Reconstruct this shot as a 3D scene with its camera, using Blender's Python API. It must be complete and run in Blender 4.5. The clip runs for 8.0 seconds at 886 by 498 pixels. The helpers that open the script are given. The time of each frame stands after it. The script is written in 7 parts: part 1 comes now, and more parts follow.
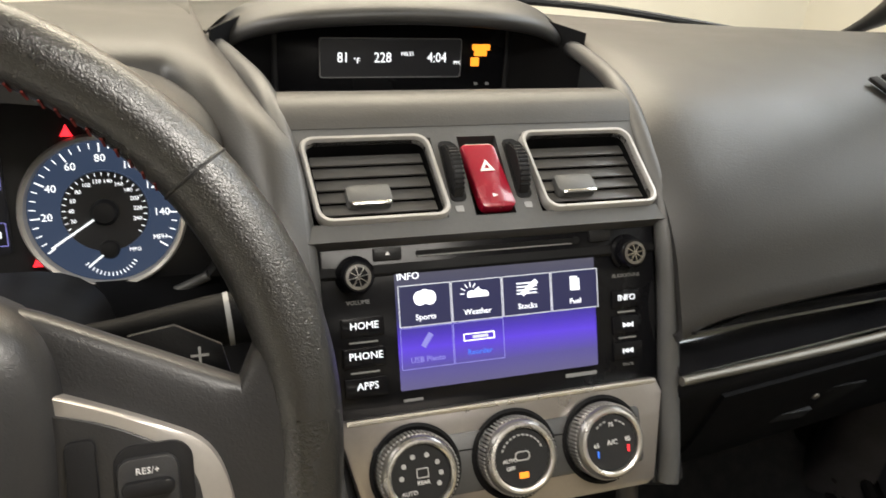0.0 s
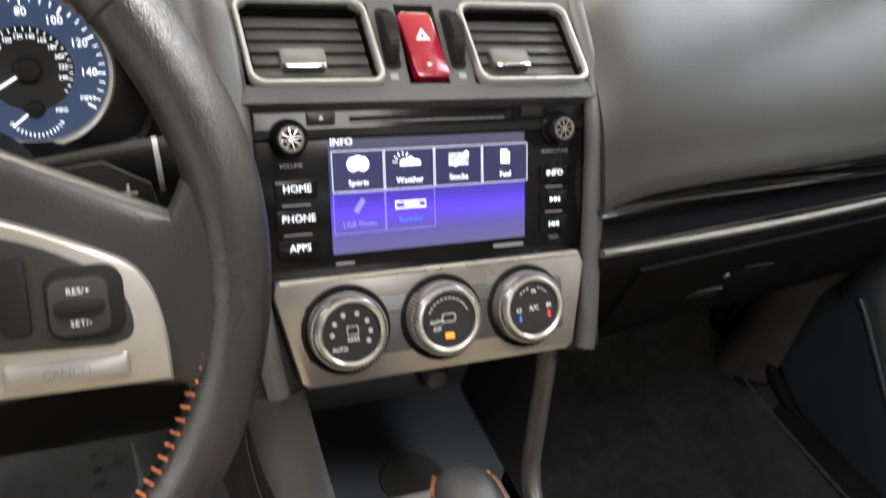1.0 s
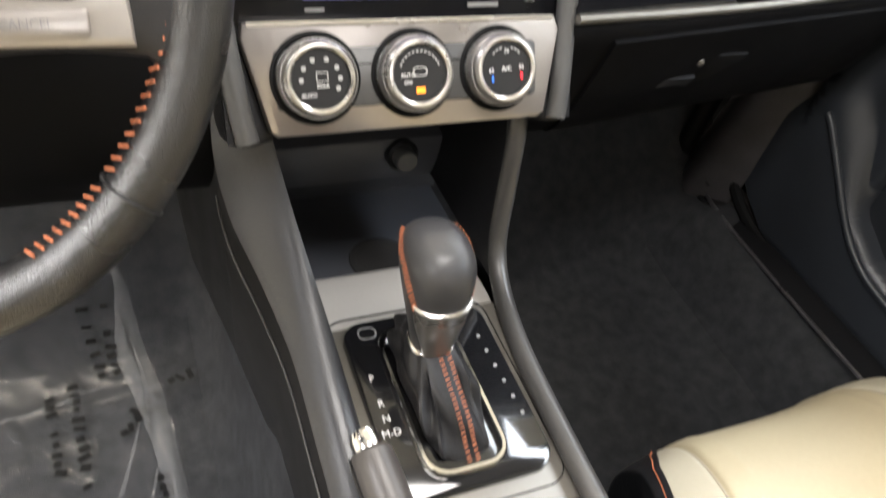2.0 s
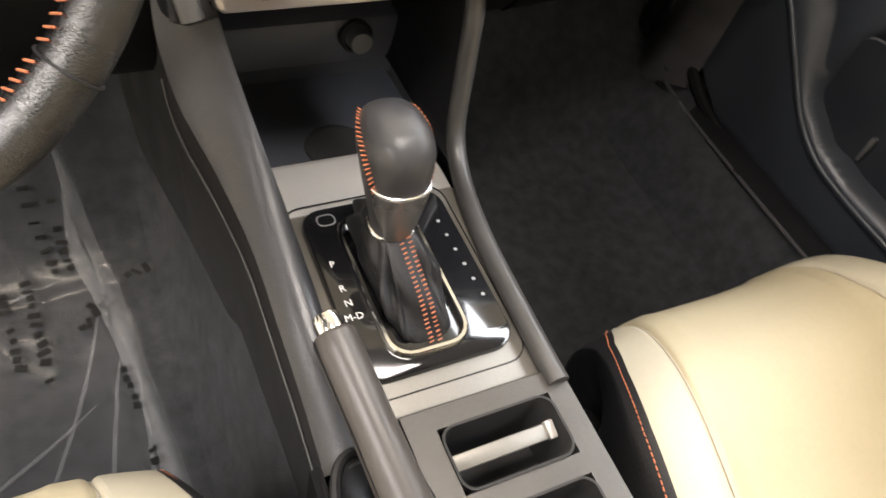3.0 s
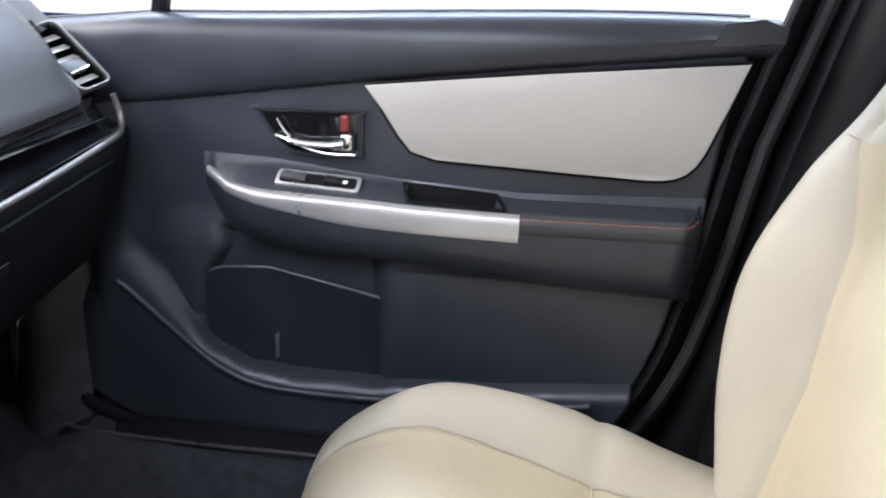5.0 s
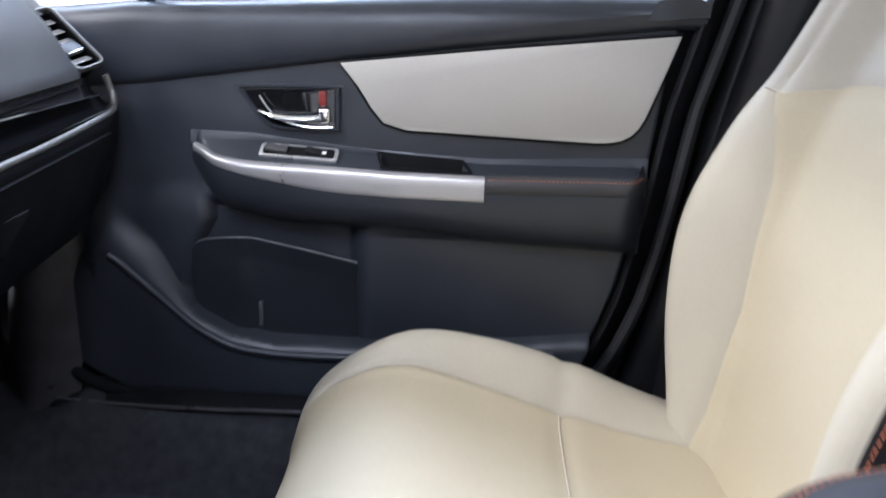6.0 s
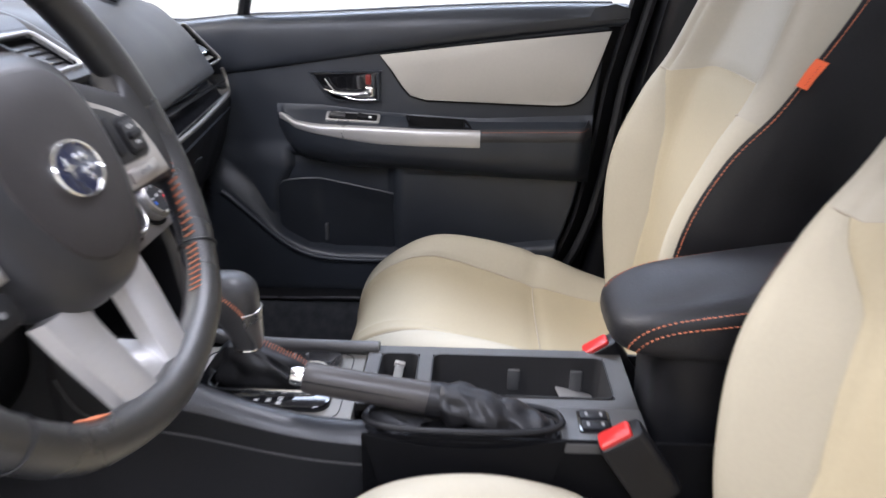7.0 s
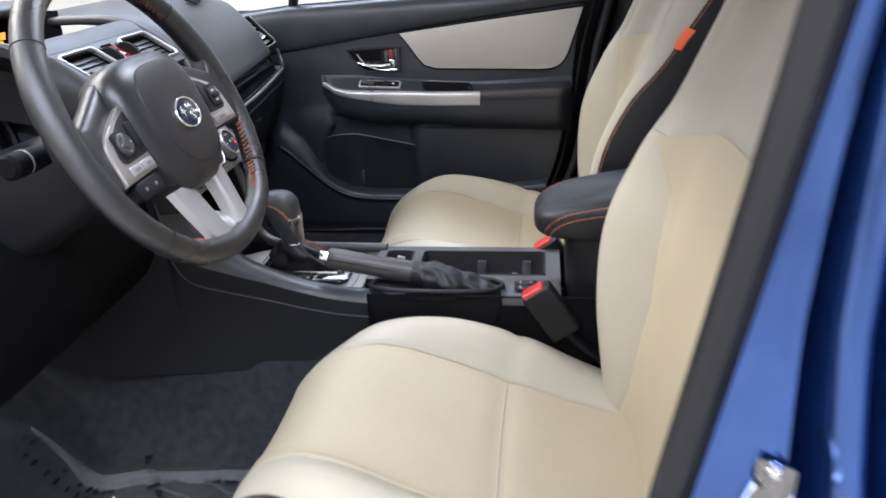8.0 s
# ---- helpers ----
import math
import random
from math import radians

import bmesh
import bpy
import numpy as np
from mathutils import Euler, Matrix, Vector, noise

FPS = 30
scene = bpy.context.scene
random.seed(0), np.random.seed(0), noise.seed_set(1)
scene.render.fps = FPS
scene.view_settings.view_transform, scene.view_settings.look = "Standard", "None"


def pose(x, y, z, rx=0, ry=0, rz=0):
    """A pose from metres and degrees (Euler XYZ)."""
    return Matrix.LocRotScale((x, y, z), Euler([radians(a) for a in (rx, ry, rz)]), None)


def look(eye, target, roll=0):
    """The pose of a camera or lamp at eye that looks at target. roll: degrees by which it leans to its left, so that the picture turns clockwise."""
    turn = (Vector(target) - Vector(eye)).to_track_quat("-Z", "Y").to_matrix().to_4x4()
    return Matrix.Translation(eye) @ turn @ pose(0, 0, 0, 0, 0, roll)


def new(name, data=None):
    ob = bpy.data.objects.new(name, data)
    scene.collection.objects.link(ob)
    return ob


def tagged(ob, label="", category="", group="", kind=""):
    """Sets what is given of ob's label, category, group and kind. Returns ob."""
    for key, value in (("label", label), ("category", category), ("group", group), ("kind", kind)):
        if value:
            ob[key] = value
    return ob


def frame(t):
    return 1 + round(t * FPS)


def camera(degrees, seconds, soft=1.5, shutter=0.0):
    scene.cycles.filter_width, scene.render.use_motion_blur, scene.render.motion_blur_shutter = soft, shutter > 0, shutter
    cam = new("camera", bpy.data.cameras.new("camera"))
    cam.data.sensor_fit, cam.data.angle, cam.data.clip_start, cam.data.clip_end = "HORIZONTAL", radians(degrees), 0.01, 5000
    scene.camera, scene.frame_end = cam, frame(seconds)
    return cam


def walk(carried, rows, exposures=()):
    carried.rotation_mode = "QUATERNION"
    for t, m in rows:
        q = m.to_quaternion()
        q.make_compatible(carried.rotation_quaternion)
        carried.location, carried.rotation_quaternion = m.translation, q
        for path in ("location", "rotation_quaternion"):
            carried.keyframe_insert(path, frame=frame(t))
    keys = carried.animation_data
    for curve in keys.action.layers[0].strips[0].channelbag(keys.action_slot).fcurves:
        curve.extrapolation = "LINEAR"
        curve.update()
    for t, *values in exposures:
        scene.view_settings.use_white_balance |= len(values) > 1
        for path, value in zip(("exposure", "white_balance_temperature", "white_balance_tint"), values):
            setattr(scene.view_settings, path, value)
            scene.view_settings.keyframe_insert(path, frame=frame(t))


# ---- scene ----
cam = camera(61.2, 8.0, shutter=0.5)
PATH = [
    (0, (-0.199, -0.037, 0.805), (0.399, 1.631, -0.124), 4.9),
    (0.5, (-0.2, -0.044, 0.802), (0.48, 1.556, -0.186), 7.0),
    (1, (-0.198, -0.065, 0.788), (0.521, 1.427, -0.333), 9.4),
    (1.5, (-0.201, -0.084, 0.775), (0.533, 1.256, -0.516), 12.3),
    (2, (-0.206, -0.116, 0.727), (0.54, 1.121, -0.656), 14.0),
    (2.2, (-0.208, -0.12, 0.72), (0.542, 1.054, -0.714), 15.3),
    (3.3, (-0.206, -0.118, 0.714), (0.674, 0.805, -0.827), 18.9),
    (3.5, (-0.196, -0.105, 0.701), (0.834, 0.777, -0.769), 18.5),
    (3.8, (-0.182, -0.089, 0.675), (1.096, 0.721, -0.633), 14.4),
    (4, (-0.17, -0.064, 0.687), (1.254, 0.627, -0.536), 13.3),
    (4.2, (-0.166, -0.067, 0.691), (1.387, 0.532, -0.419), 9.9),
    (4.5, (-0.171, -0.078, 0.679), (1.541, 0.357, -0.258), 5.5),
    (4.7, (-0.183, -0.076, 0.676), (1.614, 0.228, -0.148), 3.8),
    (5.8, (-0.251, -0.069, 0.648), (1.632, 0.025, -0.016), 1.8),
    (6, (-0.31, -0.059, 0.62), (1.58, 0.003, -0.032), 2.0),
    (6.5, (-0.547, -0.046, 0.611), (1.336, -0.031, -0.065), 1.7),
    (7, (-0.778, -0.067, 0.717), (1.077, 0.009, -0.028), 0.4),
    (7.5, (-0.985, -0.139, 0.772), (0.839, 0.072, -0.02), -1.6),
    (8, (-1.153, -0.232, 0.784), (0.655, 0.031, -0.03), -2.9),
]
EXPOSURES = [
    (0.0, 0.36, 6550, 9), (1.0, 0.74, 6200, 10), (2.0, 1.22, 6250, 11), (3.5, 1.20, 6650, 14), (4.2, 1.18, 5500, 13),
    (4.6, 1.24, 5150, 16), (5.2, 1.02, 5150, 17), (6.0, 0.86, 5050, 17), (7.0, 0.63, 5400, 18), (8.0, 0.46, 5300, 17),
]
walk(cam, [(t, look(eye, target, roll)) for t, eye, target, roll in PATH], EXPOSURES)

# ---- world and lights: a bright showroom round the car ----
world = bpy.data.worlds.new("world")
scene.world = world
world.use_nodes = True
_bg = world.node_tree.nodes["Background"]
_sky = world.node_tree.nodes.new("ShaderNodeTexSky")
_sky.sky_type, _sky.sun_disc = "NISHITA", False
_sky.sun_elevation, _sky.sun_rotation = radians(50), radians(120)
world.node_tree.links.new(_sky.outputs[0], _bg.inputs[0])
_bg.inputs[1].default_value = 0.05


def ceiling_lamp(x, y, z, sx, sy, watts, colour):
    data = bpy.data.lights.new("room_or_fill_lamp", "AREA")
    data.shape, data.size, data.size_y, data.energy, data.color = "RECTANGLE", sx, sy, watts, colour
    ob = new("room_or_fill_lamp", data)
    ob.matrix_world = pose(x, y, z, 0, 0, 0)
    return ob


COOL = (0.90, 0.95, 1.0)
ceiling_lamp(-2.6, -0.5, 2.75, 1.2, 3.6, 165, (1.0, 0.96, 0.92))
ceiling_lamp(2.6, 0.2, 2.75, 1.2, 4.5, 165, COOL)
ceiling_lamp(0.0, 2.9, 2.75, 4.0, 1.2, 235, (1.0, 0.88, 0.70))
ceiling_lamp(0.0, -3.6, 2.75, 4.0, 1.2, 150, (1.0, 0.97, 0.92))
# two unseen fill lamps added under the roof lining to brighten the cabin
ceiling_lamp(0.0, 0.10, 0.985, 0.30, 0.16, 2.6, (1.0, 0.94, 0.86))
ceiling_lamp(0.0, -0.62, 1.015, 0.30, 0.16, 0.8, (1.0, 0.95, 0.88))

# ---- materials ----


def nodes_of(name):
    m = bpy.data.materials.new(name)
    m.use_nodes = True
    nt = m.node_tree
    return m, nt, nt.nodes["Principled BSDF"]


def surface(name, colour, rough=0.5, metal=0.0, grain=0.0, grain_scale=900.0, vary=0.12, vary_scale=14.0, rough_vary=0.08,
            coat=0.0, cells=False, fleck=0.0, sheen=0.0, spec=0.5):
    """A surface with colour and gloss that vary at two scales, and a fine relief."""
    m, nt, p = nodes_of(name)
    co = nt.nodes.new("ShaderNodeTexCoord")
    big = nt.nodes.new("ShaderNodeTexNoise")
    big.inputs["Scale"].default_value, big.inputs["Detail"].default_value = vary_scale, 6
    nt.links.new(co.outputs["Object"], big.inputs["Vector"])
    fine = nt.nodes.new("ShaderNodeTexNoise")
    fine.inputs["Scale"].default_value, fine.inputs["Detail"].default_value = vary_scale * 22, 3
    nt.links.new(co.outputs["Object"], fine.inputs["Vector"])
    mix = nt.nodes.new("ShaderNodeMath")
    mix.operation = "MULTIPLY_ADD"
    nt.links.new(fine.outputs["Fac"], mix.inputs[0])
    mix.inputs[1].default_value = 0.45 + fleck
    nt.links.new(big.outputs["Fac"], mix.inputs[2])
    ramp = nt.nodes.new("ShaderNodeMapRange")
    ramp.inputs["From Min"].default_value, ramp.inputs["From Max"].default_value = 0.45, 1.0 + fleck
    ramp.inputs["To Min"].default_value, ramp.inputs["To Max"].default_value = 1.0 - vary, 1.0 + vary
    nt.links.new(mix.outputs[0], ramp.inputs["Value"])
    mul = nt.nodes.new("ShaderNodeVectorMath")
    mul.operation = "SCALE"
    mul.inputs[0].default_value = colour
    nt.links.new(ramp.outputs[0], mul.inputs["Scale"])
    nt.links.new(mul.outputs[0], p.inputs["Base Color"])
    rr = nt.nodes.new("ShaderNodeMapRange")
    rr.inputs["From Min"].default_value, rr.inputs["From Max"].default_value = 0.3, 0.7
    rr.inputs["To Min"].default_value, rr.inputs["To Max"].default_value = max(0.02, rough - rough_vary), min(1, rough + rough_vary)
    nt.links.new(big.outputs["Fac"], rr.inputs["Value"])
    nt.links.new(rr.outputs[0], p.inputs["Roughness"])
    p.inputs["Metallic"].default_value = metal
    p.inputs["Coat Weight"].default_value = coat
    p.inputs["Coat Roughness"].default_value = 0.05
    p.inputs["Sheen Weight"].default_value = sheen
    p.inputs["Specular IOR Level"].default_value = spec
    if grain:
        if cells:
            tex = nt.nodes.new("ShaderNodeTexNoise")
            tex.inputs["Scale"].default_value, tex.inputs["Detail"].default_value, tex.inputs["Distortion"].default_value = grain_scale * 0.55, 1.0, 0.8
            out = tex.outputs["Fac"]
        else:
            tex = nt.nodes.new("ShaderNodeTexNoise")
            tex.inputs["Scale"].default_value, tex.inputs["Detail"].default_value = grain_scale, 2
            out = tex.outputs["Fac"]
        nt.links.new(co.outputs["Object"], tex.inputs["Vector"])
        bump = nt.nodes.new("ShaderNodeBump")
        bump.inputs["Strength"].default_value, bump.inputs["Distance"].default_value = grain, 0.0006
        nt.links.new(out, bump.inputs["Height"])
        nt.links.new(bump.outputs[0], p.inputs["Normal"])
    return m


def glow(name, colour, strength):
    m, nt, p = nodes_of(name)
    p.inputs["Base Color"].default_value = (0.01, 0.01, 0.012, 1)
    p.inputs["Roughness"].default_value = 0.3
    p.inputs["Emission Color"].default_value = (*colour, 1)
    p.inputs["Emission Strength"].default_value = strength
    return m


def clear(name, tint=(1, 1, 1), gloss=0.08, rough=0.02, haze=0.0, rim=False):
    m, nt, p = nodes_of(name)
    nt.nodes.remove(p)
    out = nt.nodes["Material Output"]
    see, shine = (nt.nodes.new("ShaderNodeBsdf" + k) for k in ("Transparent", "Glossy"))
    mix = nt.nodes.new("ShaderNodeMixShader")
    see.inputs[0].default_value = (*tint, 1)
    shine.inputs["Roughness"].default_value = rough
    mix.inputs[0].default_value = gloss
    if rim:
        fresnel, scale = nt.nodes.new("ShaderNodeFresnel"), nt.nodes.new("ShaderNodeMath")
        fresnel.inputs["IOR"].default_value = 1.45
        scale.operation, scale.inputs[1].default_value = "MULTIPLY", 0.07
        nt.links.new(fresnel.outputs[0], scale.inputs[0])
        nt.links.new(scale.outputs[0], mix.inputs[0])
    nt.links.new(see.outputs[0], mix.inputs[1])
    nt.links.new(shine.outputs[0], mix.inputs[2])
    last = mix
    if haze:
        white, last = nt.nodes.new("ShaderNodeBsdfDiffuse"), nt.nodes.new("ShaderNodeMixShader")
        white.inputs[0].default_value = (0.75, 0.76, 0.78, 1)
        last.inputs[0].default_value = haze
        nt.links.new(mix.outputs[0], last.inputs[1])
        nt.links.new(white.outputs[0], last.inputs[2])
    nt.links.new(last.outputs[0], out.inputs[0])
    return m


DASH = surface("dash_soft_plastic", (0.0205, 0.0198, 0.0190), 0.46, spec=0.60, grain=0.25, grain_scale=1100, cells=True, vary=0.10, rough_vary=0.03)
BLACK = surface("black_plastic", (0.009, 0.009, 0.010), 0.46, spec=0.26, grain=0.2, grain_scale=1400, cells=True)
PANEL = surface("door_plastic", (0.0262, 0.0298, 0.0365), 0.36, spec=0.5, grain=0.25, grain_scale=1200, cells=True)
GREY = surface("grey_plastic", (0.060, 0.060, 0.060), 0.45, grain=0.18, grain_scale=1300, cells=True)
WARMGREY = surface("console_plastic", (0.17, 0.16, 0.14), 0.42, metal=0.35, grain=0.22, grain_scale=900)
LEATHER = surface("black_leather", (0.014, 0.0138, 0.015), 0.47, spec=0.32, grain=0.5, grain_scale=520, cells=True, vary=0.2)
WHEEL_LEATHER = surface("wheel_leather", (0.0105, 0.0105, 0.0110), 0.31, spec=1.0, grain=0.62, grain_scale=1800, cells=True, vary=0.08)
CREAM = surface("cream_leatherette", (0.405, 0.352, 0.238), 0.60, spec=0.3, grain=0.22, grain_scale=1500, cells=True, vary=0.05, vary_scale=9)
IVORY = surface("ivory_leatherette", (0.405, 0.370, 0.283), 0.58, spec=0.3, grain=0.22, grain_scale=1500, cells=True, vary=0.05, vary_scale=9)
SILVER = surface("satin_silver", (0.50, 0.49, 0.48), 0.34, metal=0.6, grain=0.05, grain_scale=700, vary=0.06)
CHROME = surface("chrome", (0.80, 0.79, 0.77), 0.12, metal=1.0, vary=0.03, rough_vary=0.04)
GLOSS = surface("piano_black", (0.008, 0.008, 0.009), 0.10, vary=0.1, rough_vary=0.04, coat=0.5)
CARPET = surface("carpet", (0.0325, 0.0335, 0.0365), 0.95, grain=1.0, grain_scale=700, vary=0.5, vary_scale=50, fleck=0.25, sheen=0.0, spec=0.1)
RED = surface("red_button", (0.21, 0.003, 0.016), 0.22, vary=0.08, coat=0.3)
RED_PRESS = surface("red_release", (0.48, 0.022, 0.018), 0.35, vary=0.06)
ORANGE = surface("orange_thread", (0.50, 0.16, 0.07), 0.7, vary=0.15, vary_scale=200)
TAG = surface("orange_tag", (0.95, 0.17, 0.05), 0.6, grain=0.3, grain_scale=1800, vary=0.05)
BLUE = surface("blue_car_paint", (0.038, 0.098, 0.33), 0.16, metal=0.9, vary=0.10, rough_vary=0.05, coat=1.0)
RUBBER = surface("rubber_seal", (0.009, 0.009, 0.010), 0.6, grain=0.2, grain_scale=700)
WALLPAINT = surface("showroom_wall", (0.68, 0.65, 0.57), 0.6, grain=0.1, grain_scale=120, vary=0.04, vary_scale=1.5)
REDBAND = surface("wall_band", (0.50, 0.22, 0.18), 0.6, vary=0.05)
CONCRETE = surface("showroom_floor", (0.42, 0.41, 0.39), 0.25, vary=0.12, vary_scale=1.2)
HEADLINER = surface("headliner_cloth", (0.58, 0.56, 0.53), 0.9, grain=0.6, grain_scale=900, vary=0.05)
PRINT = surface("faded_print", (0.42, 0.42, 0.42), 0.5, vary=0.05)
WHITE = surface("white_print", (0.75, 0.75, 0.75), 0.5, vary=0.03)
GREYPRINT = surface("grey_print", (0.22, 0.22, 0.22), 0.5, vary=0.03)
PALE = surface("pale_satin", (0.50, 0.48, 0.45), 0.38, metal=0.4, vary=0.05)
GUNMETAL = surface("gunmetal", (0.26, 0.25, 0.24), 0.30, metal=0.85, vary=0.08)
# near-black: holds the shade of wells, ducts and gaps; also plain black parts
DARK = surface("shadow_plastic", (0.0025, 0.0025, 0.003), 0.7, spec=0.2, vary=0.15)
DIAL = surface("gauge_face", (0.012, 0.012, 0.013), 0.45, vary=0.1)
DIALBLUE = glow("gauge_blue", (0.050, 0.078, 0.145), 0.55)
LIT = glow("lit_white", (0.95, 0.97, 1.0), 1.3)
AMBER = glow("lit_amber", (1.0, 0.28, 0.02), 1.6)
REDLIT = glow("lit_red", (1.0, 0.02, 0.03), 2.2)
LCD = glow("lcd_back", (0.02, 0.022, 0.03), 0.08)
SCREEN_DARK = glow("screen_tile", (0.018, 0.02, 0.075), 0.9)
SCREEN_LINE = glow("screen_line", (0.75, 0.76, 0.80), 0.9)
SCREEN_TEXT = glow("screen_text", (0.95, 0.96, 1.0), 1.5)
SCREEN_BLUE = glow("screen_blue", (0.05, 0.22, 0.95), 0.9)
SCREEN_FAINT = glow("screen_faint", (0.30, 0.28, 0.80), 0.8)
GLASS = clear("window_glass", (0.97, 0.98, 0.97), 0.06)
FILM = clear("plastic_film", (0.97, 0.972, 0.975), 0.10, 0.16, 0.008, True)
FOLD = clear("folded_film", (0.95, 0.955, 0.96), 0.10, 0.12, 0.045, True)
STRIP = surface("dull_silver", (0.21, 0.20, 0.18), 0.48, metal=0.85, vary=0.06)
FASCIA = surface("radio_fascia", (0.005, 0.005, 0.006), 0.22, spec=0.15, vary=0.1)
BRUSHED = surface("brushed_silver", (0.42, 0.395, 0.38), 0.33, metal=0.85, grain=0.05, grain_scale=700, vary=0.06)
SATIN_CHROME = surface("satin_chrome", (0.64, 0.62, 0.59), 0.28, metal=0.9, vary=0.05)
TRIM = surface("console_trim", (0.064, 0.062, 0.060), 0.40, metal=0.3, grain=0.15, grain_scale=1100, cells=True)
BIN = surface("bin_plastic", (0.028, 0.0275, 0.0275), 0.66, spec=0.12, grain=0.2, grain_scale=1100, cells=True)
SIDE = surface("console_side", (0.017, 0.017, 0.018), 0.60, spec=0.15, grain=0.2, grain_scale=1100, cells=True)
LINEN = surface("pale_leatherette", (0.45, 0.43, 0.385), 0.58, spec=0.3, grain=0.25, grain_scale=1500, cells=True, vary=0.04, vary_scale=9)
SURROUND = surface("bin_frame", (0.062, 0.058, 0.053), 0.38, metal=0.5, grain=0.22, grain_scale=900)
FACE = surface("knob_face", (0.026, 0.026, 0.027), 0.5, spec=0.12, vary=0.08)
# copy of the door plastic, darkened for the shade below the armrest
SHADED_PANEL = surface("shaded_door_plastic", (0.015, 0.017, 0.021), 0.38, spec=0.4, grain=0.25, grain_scale=1200, cells=True)
BEZEL = surface("bezel_satin", (0.45, 0.425, 0.40), 0.36, metal=0.65, vary=0.06)
KNEE = surface("knee_roll_leather", (0.025, 0.026, 0.029), 0.40, spec=0.55, grain=0.4, grain_scale=700, cells=True, vary=0.15)
KICK = surface("worn_grey_plastic", (0.058, 0.055, 0.059), 0.34, grain=0.3, grain_scale=700, vary=0.3, vary_scale=25)
SOFTGREY = surface("soft_grey_leather", (0.036, 0.036, 0.038), 0.42, spec=0.5, grain=0.22, grain_scale=1100, cells=True, vary=0.15)
GRIP = surface("grip_leather", (0.046, 0.042, 0.040), 0.42, grain=0.2, grain_scale=900, cells=True)
TRAY = surface("tray_plastic", (0.046, 0.048, 0.056), 0.48, grain=0.25, grain_scale=1100, cells=True)
# black plastic darkened for the shade under the dash and beside the console
SHADED_BLACK = surface("shaded_black_plastic", (0.0045, 0.0045, 0.005), 0.60, spec=0.08, grain=0.2, grain_scale=1200, cells=True)
STONE = surface("stone_leatherette", (0.375, 0.345, 0.270), 0.57, grain=0.3, grain_scale=1300, cells=True, vary=0.05, vary_scale=9)
PADMAT = surface("centre_pad_plastic", (0.026, 0.023, 0.022), 0.55, spec=0.35, grain=0.25, grain_scale=1200, cells=True)
COVER = surface("airbag_plastic", (0.023, 0.023, 0.0245), 0.38, grain=0.25, grain_scale=1200, cells=True)
SEAM = surface("seam_thread", (0.36, 0.32, 0.25), 0.7, vary=0.05)
DARKRED = surface("dark_red", (0.20, 0.03, 0.025), 0.35, vary=0.06)


def screen_material():
    """The lit picture of the display: slate above, violet with a brighter sweep below."""
    m, nt, p = nodes_of("screen_picture")
    co = nt.nodes.new("ShaderNodeTexCoord")
    sep = nt.nodes.new("ShaderNodeSeparateXYZ")
    nt.links.new(co.outputs["Generated"], sep.inputs[0])
    ramp = nt.nodes.new("ShaderNodeValToRGB")
    r = ramp.color_ramp
    r.elements[0].position, r.elements[0].color = 0.0, (0.10, 0.09, 0.20, 1)
    r.elements[1].position, r.elements[1].color = 1.0, (0.075, 0.075, 0.10, 1)
    for q, c in ((0.16, (0.085, 0.07, 0.26, 1)), (0.34, (0.10, 0.045, 0.62, 1)), (0.44, (0.06, 0.03, 0.40, 1)), (0.58, (0.03, 0.03, 0.12, 1)), (0.80, (0.05, 0.05, 0.10, 1))):
        r.elements.new(q).color = c
    nt.links.new(sep.outputs["Z"], ramp.inputs[0])
    nt.links.new(ramp.outputs[0], p.inputs["Emission Color"])
    p.inputs["Emission Strength"].default_value = 1.0
    p.inputs["Base Color"].default_value = (0.01, 0.01, 0.012, 1)
    p.inputs["Roughness"].default_value = 0.18
    return m


PICTURE = screen_material()

# ---- building helpers ----


def thing(name, at, label, category, group="", kind=""):
    ob = new(name)
    ob.location = at
    ob.empty_display_size = 0.02
    return tagged(ob, label, category, group, kind)


def origin_of(ob):
    o = Vector((0, 0, 0))
    while ob is not None:
        o += ob.location
        ob = ob.parent
    return o


def part(name, bm, material, parent=None, label="", smooth=True, crease=38):
    """Links a bmesh, given in world coordinates, as one mesh object."""
    if parent is not None:
        bmesh.ops.translate(bm, verts=bm.verts, vec=-origin_of(parent))
    bmesh.ops.recalc_face_normals(bm, faces=bm.faces)
    me = bpy.data.meshes.new(name)
    bm.to_mesh(me)
    bm.free()
    me.materials.append(material)
    if smooth:
        me.polygons.foreach_set("use_smooth", [True] * len(me.polygons))
        me.set_sharp_from_angle(angle=radians(crease))
    ob = new(name, me)
    ob.parent = parent
    if label:
        ob["label"] = label
    return ob


def whole(name, bm, material, label, category, group="", kind="", smooth=True):
    return tagged(part(name, bm, material, None, "", smooth), label, category, group, kind)


def spline(pts, n, closed=False):
    """Catmull-Rom through the points, n samples."""
    p = np.asarray(pts, float)
    k = len(p)
    out = []
    for s in np.linspace(0, k if closed else k - 1, n, endpoint=not closed):
        i = min(int(s), k - 1 if closed else k - 2)
        f = s - i
        g = (lambda j: p[j % k]) if closed else (lambda j: p[min(max(j, 0), k - 1)])
        a, b, c, d = g(i - 1), g(i), g(i + 1), g(i + 2)
        out.append(0.5 * (2 * b + (c - a) * f + (2 * a - 5 * b + 4 * c - d) * f * f + (3 * b - a - 3 * c + d) * f ** 3))
    return np.array(out)


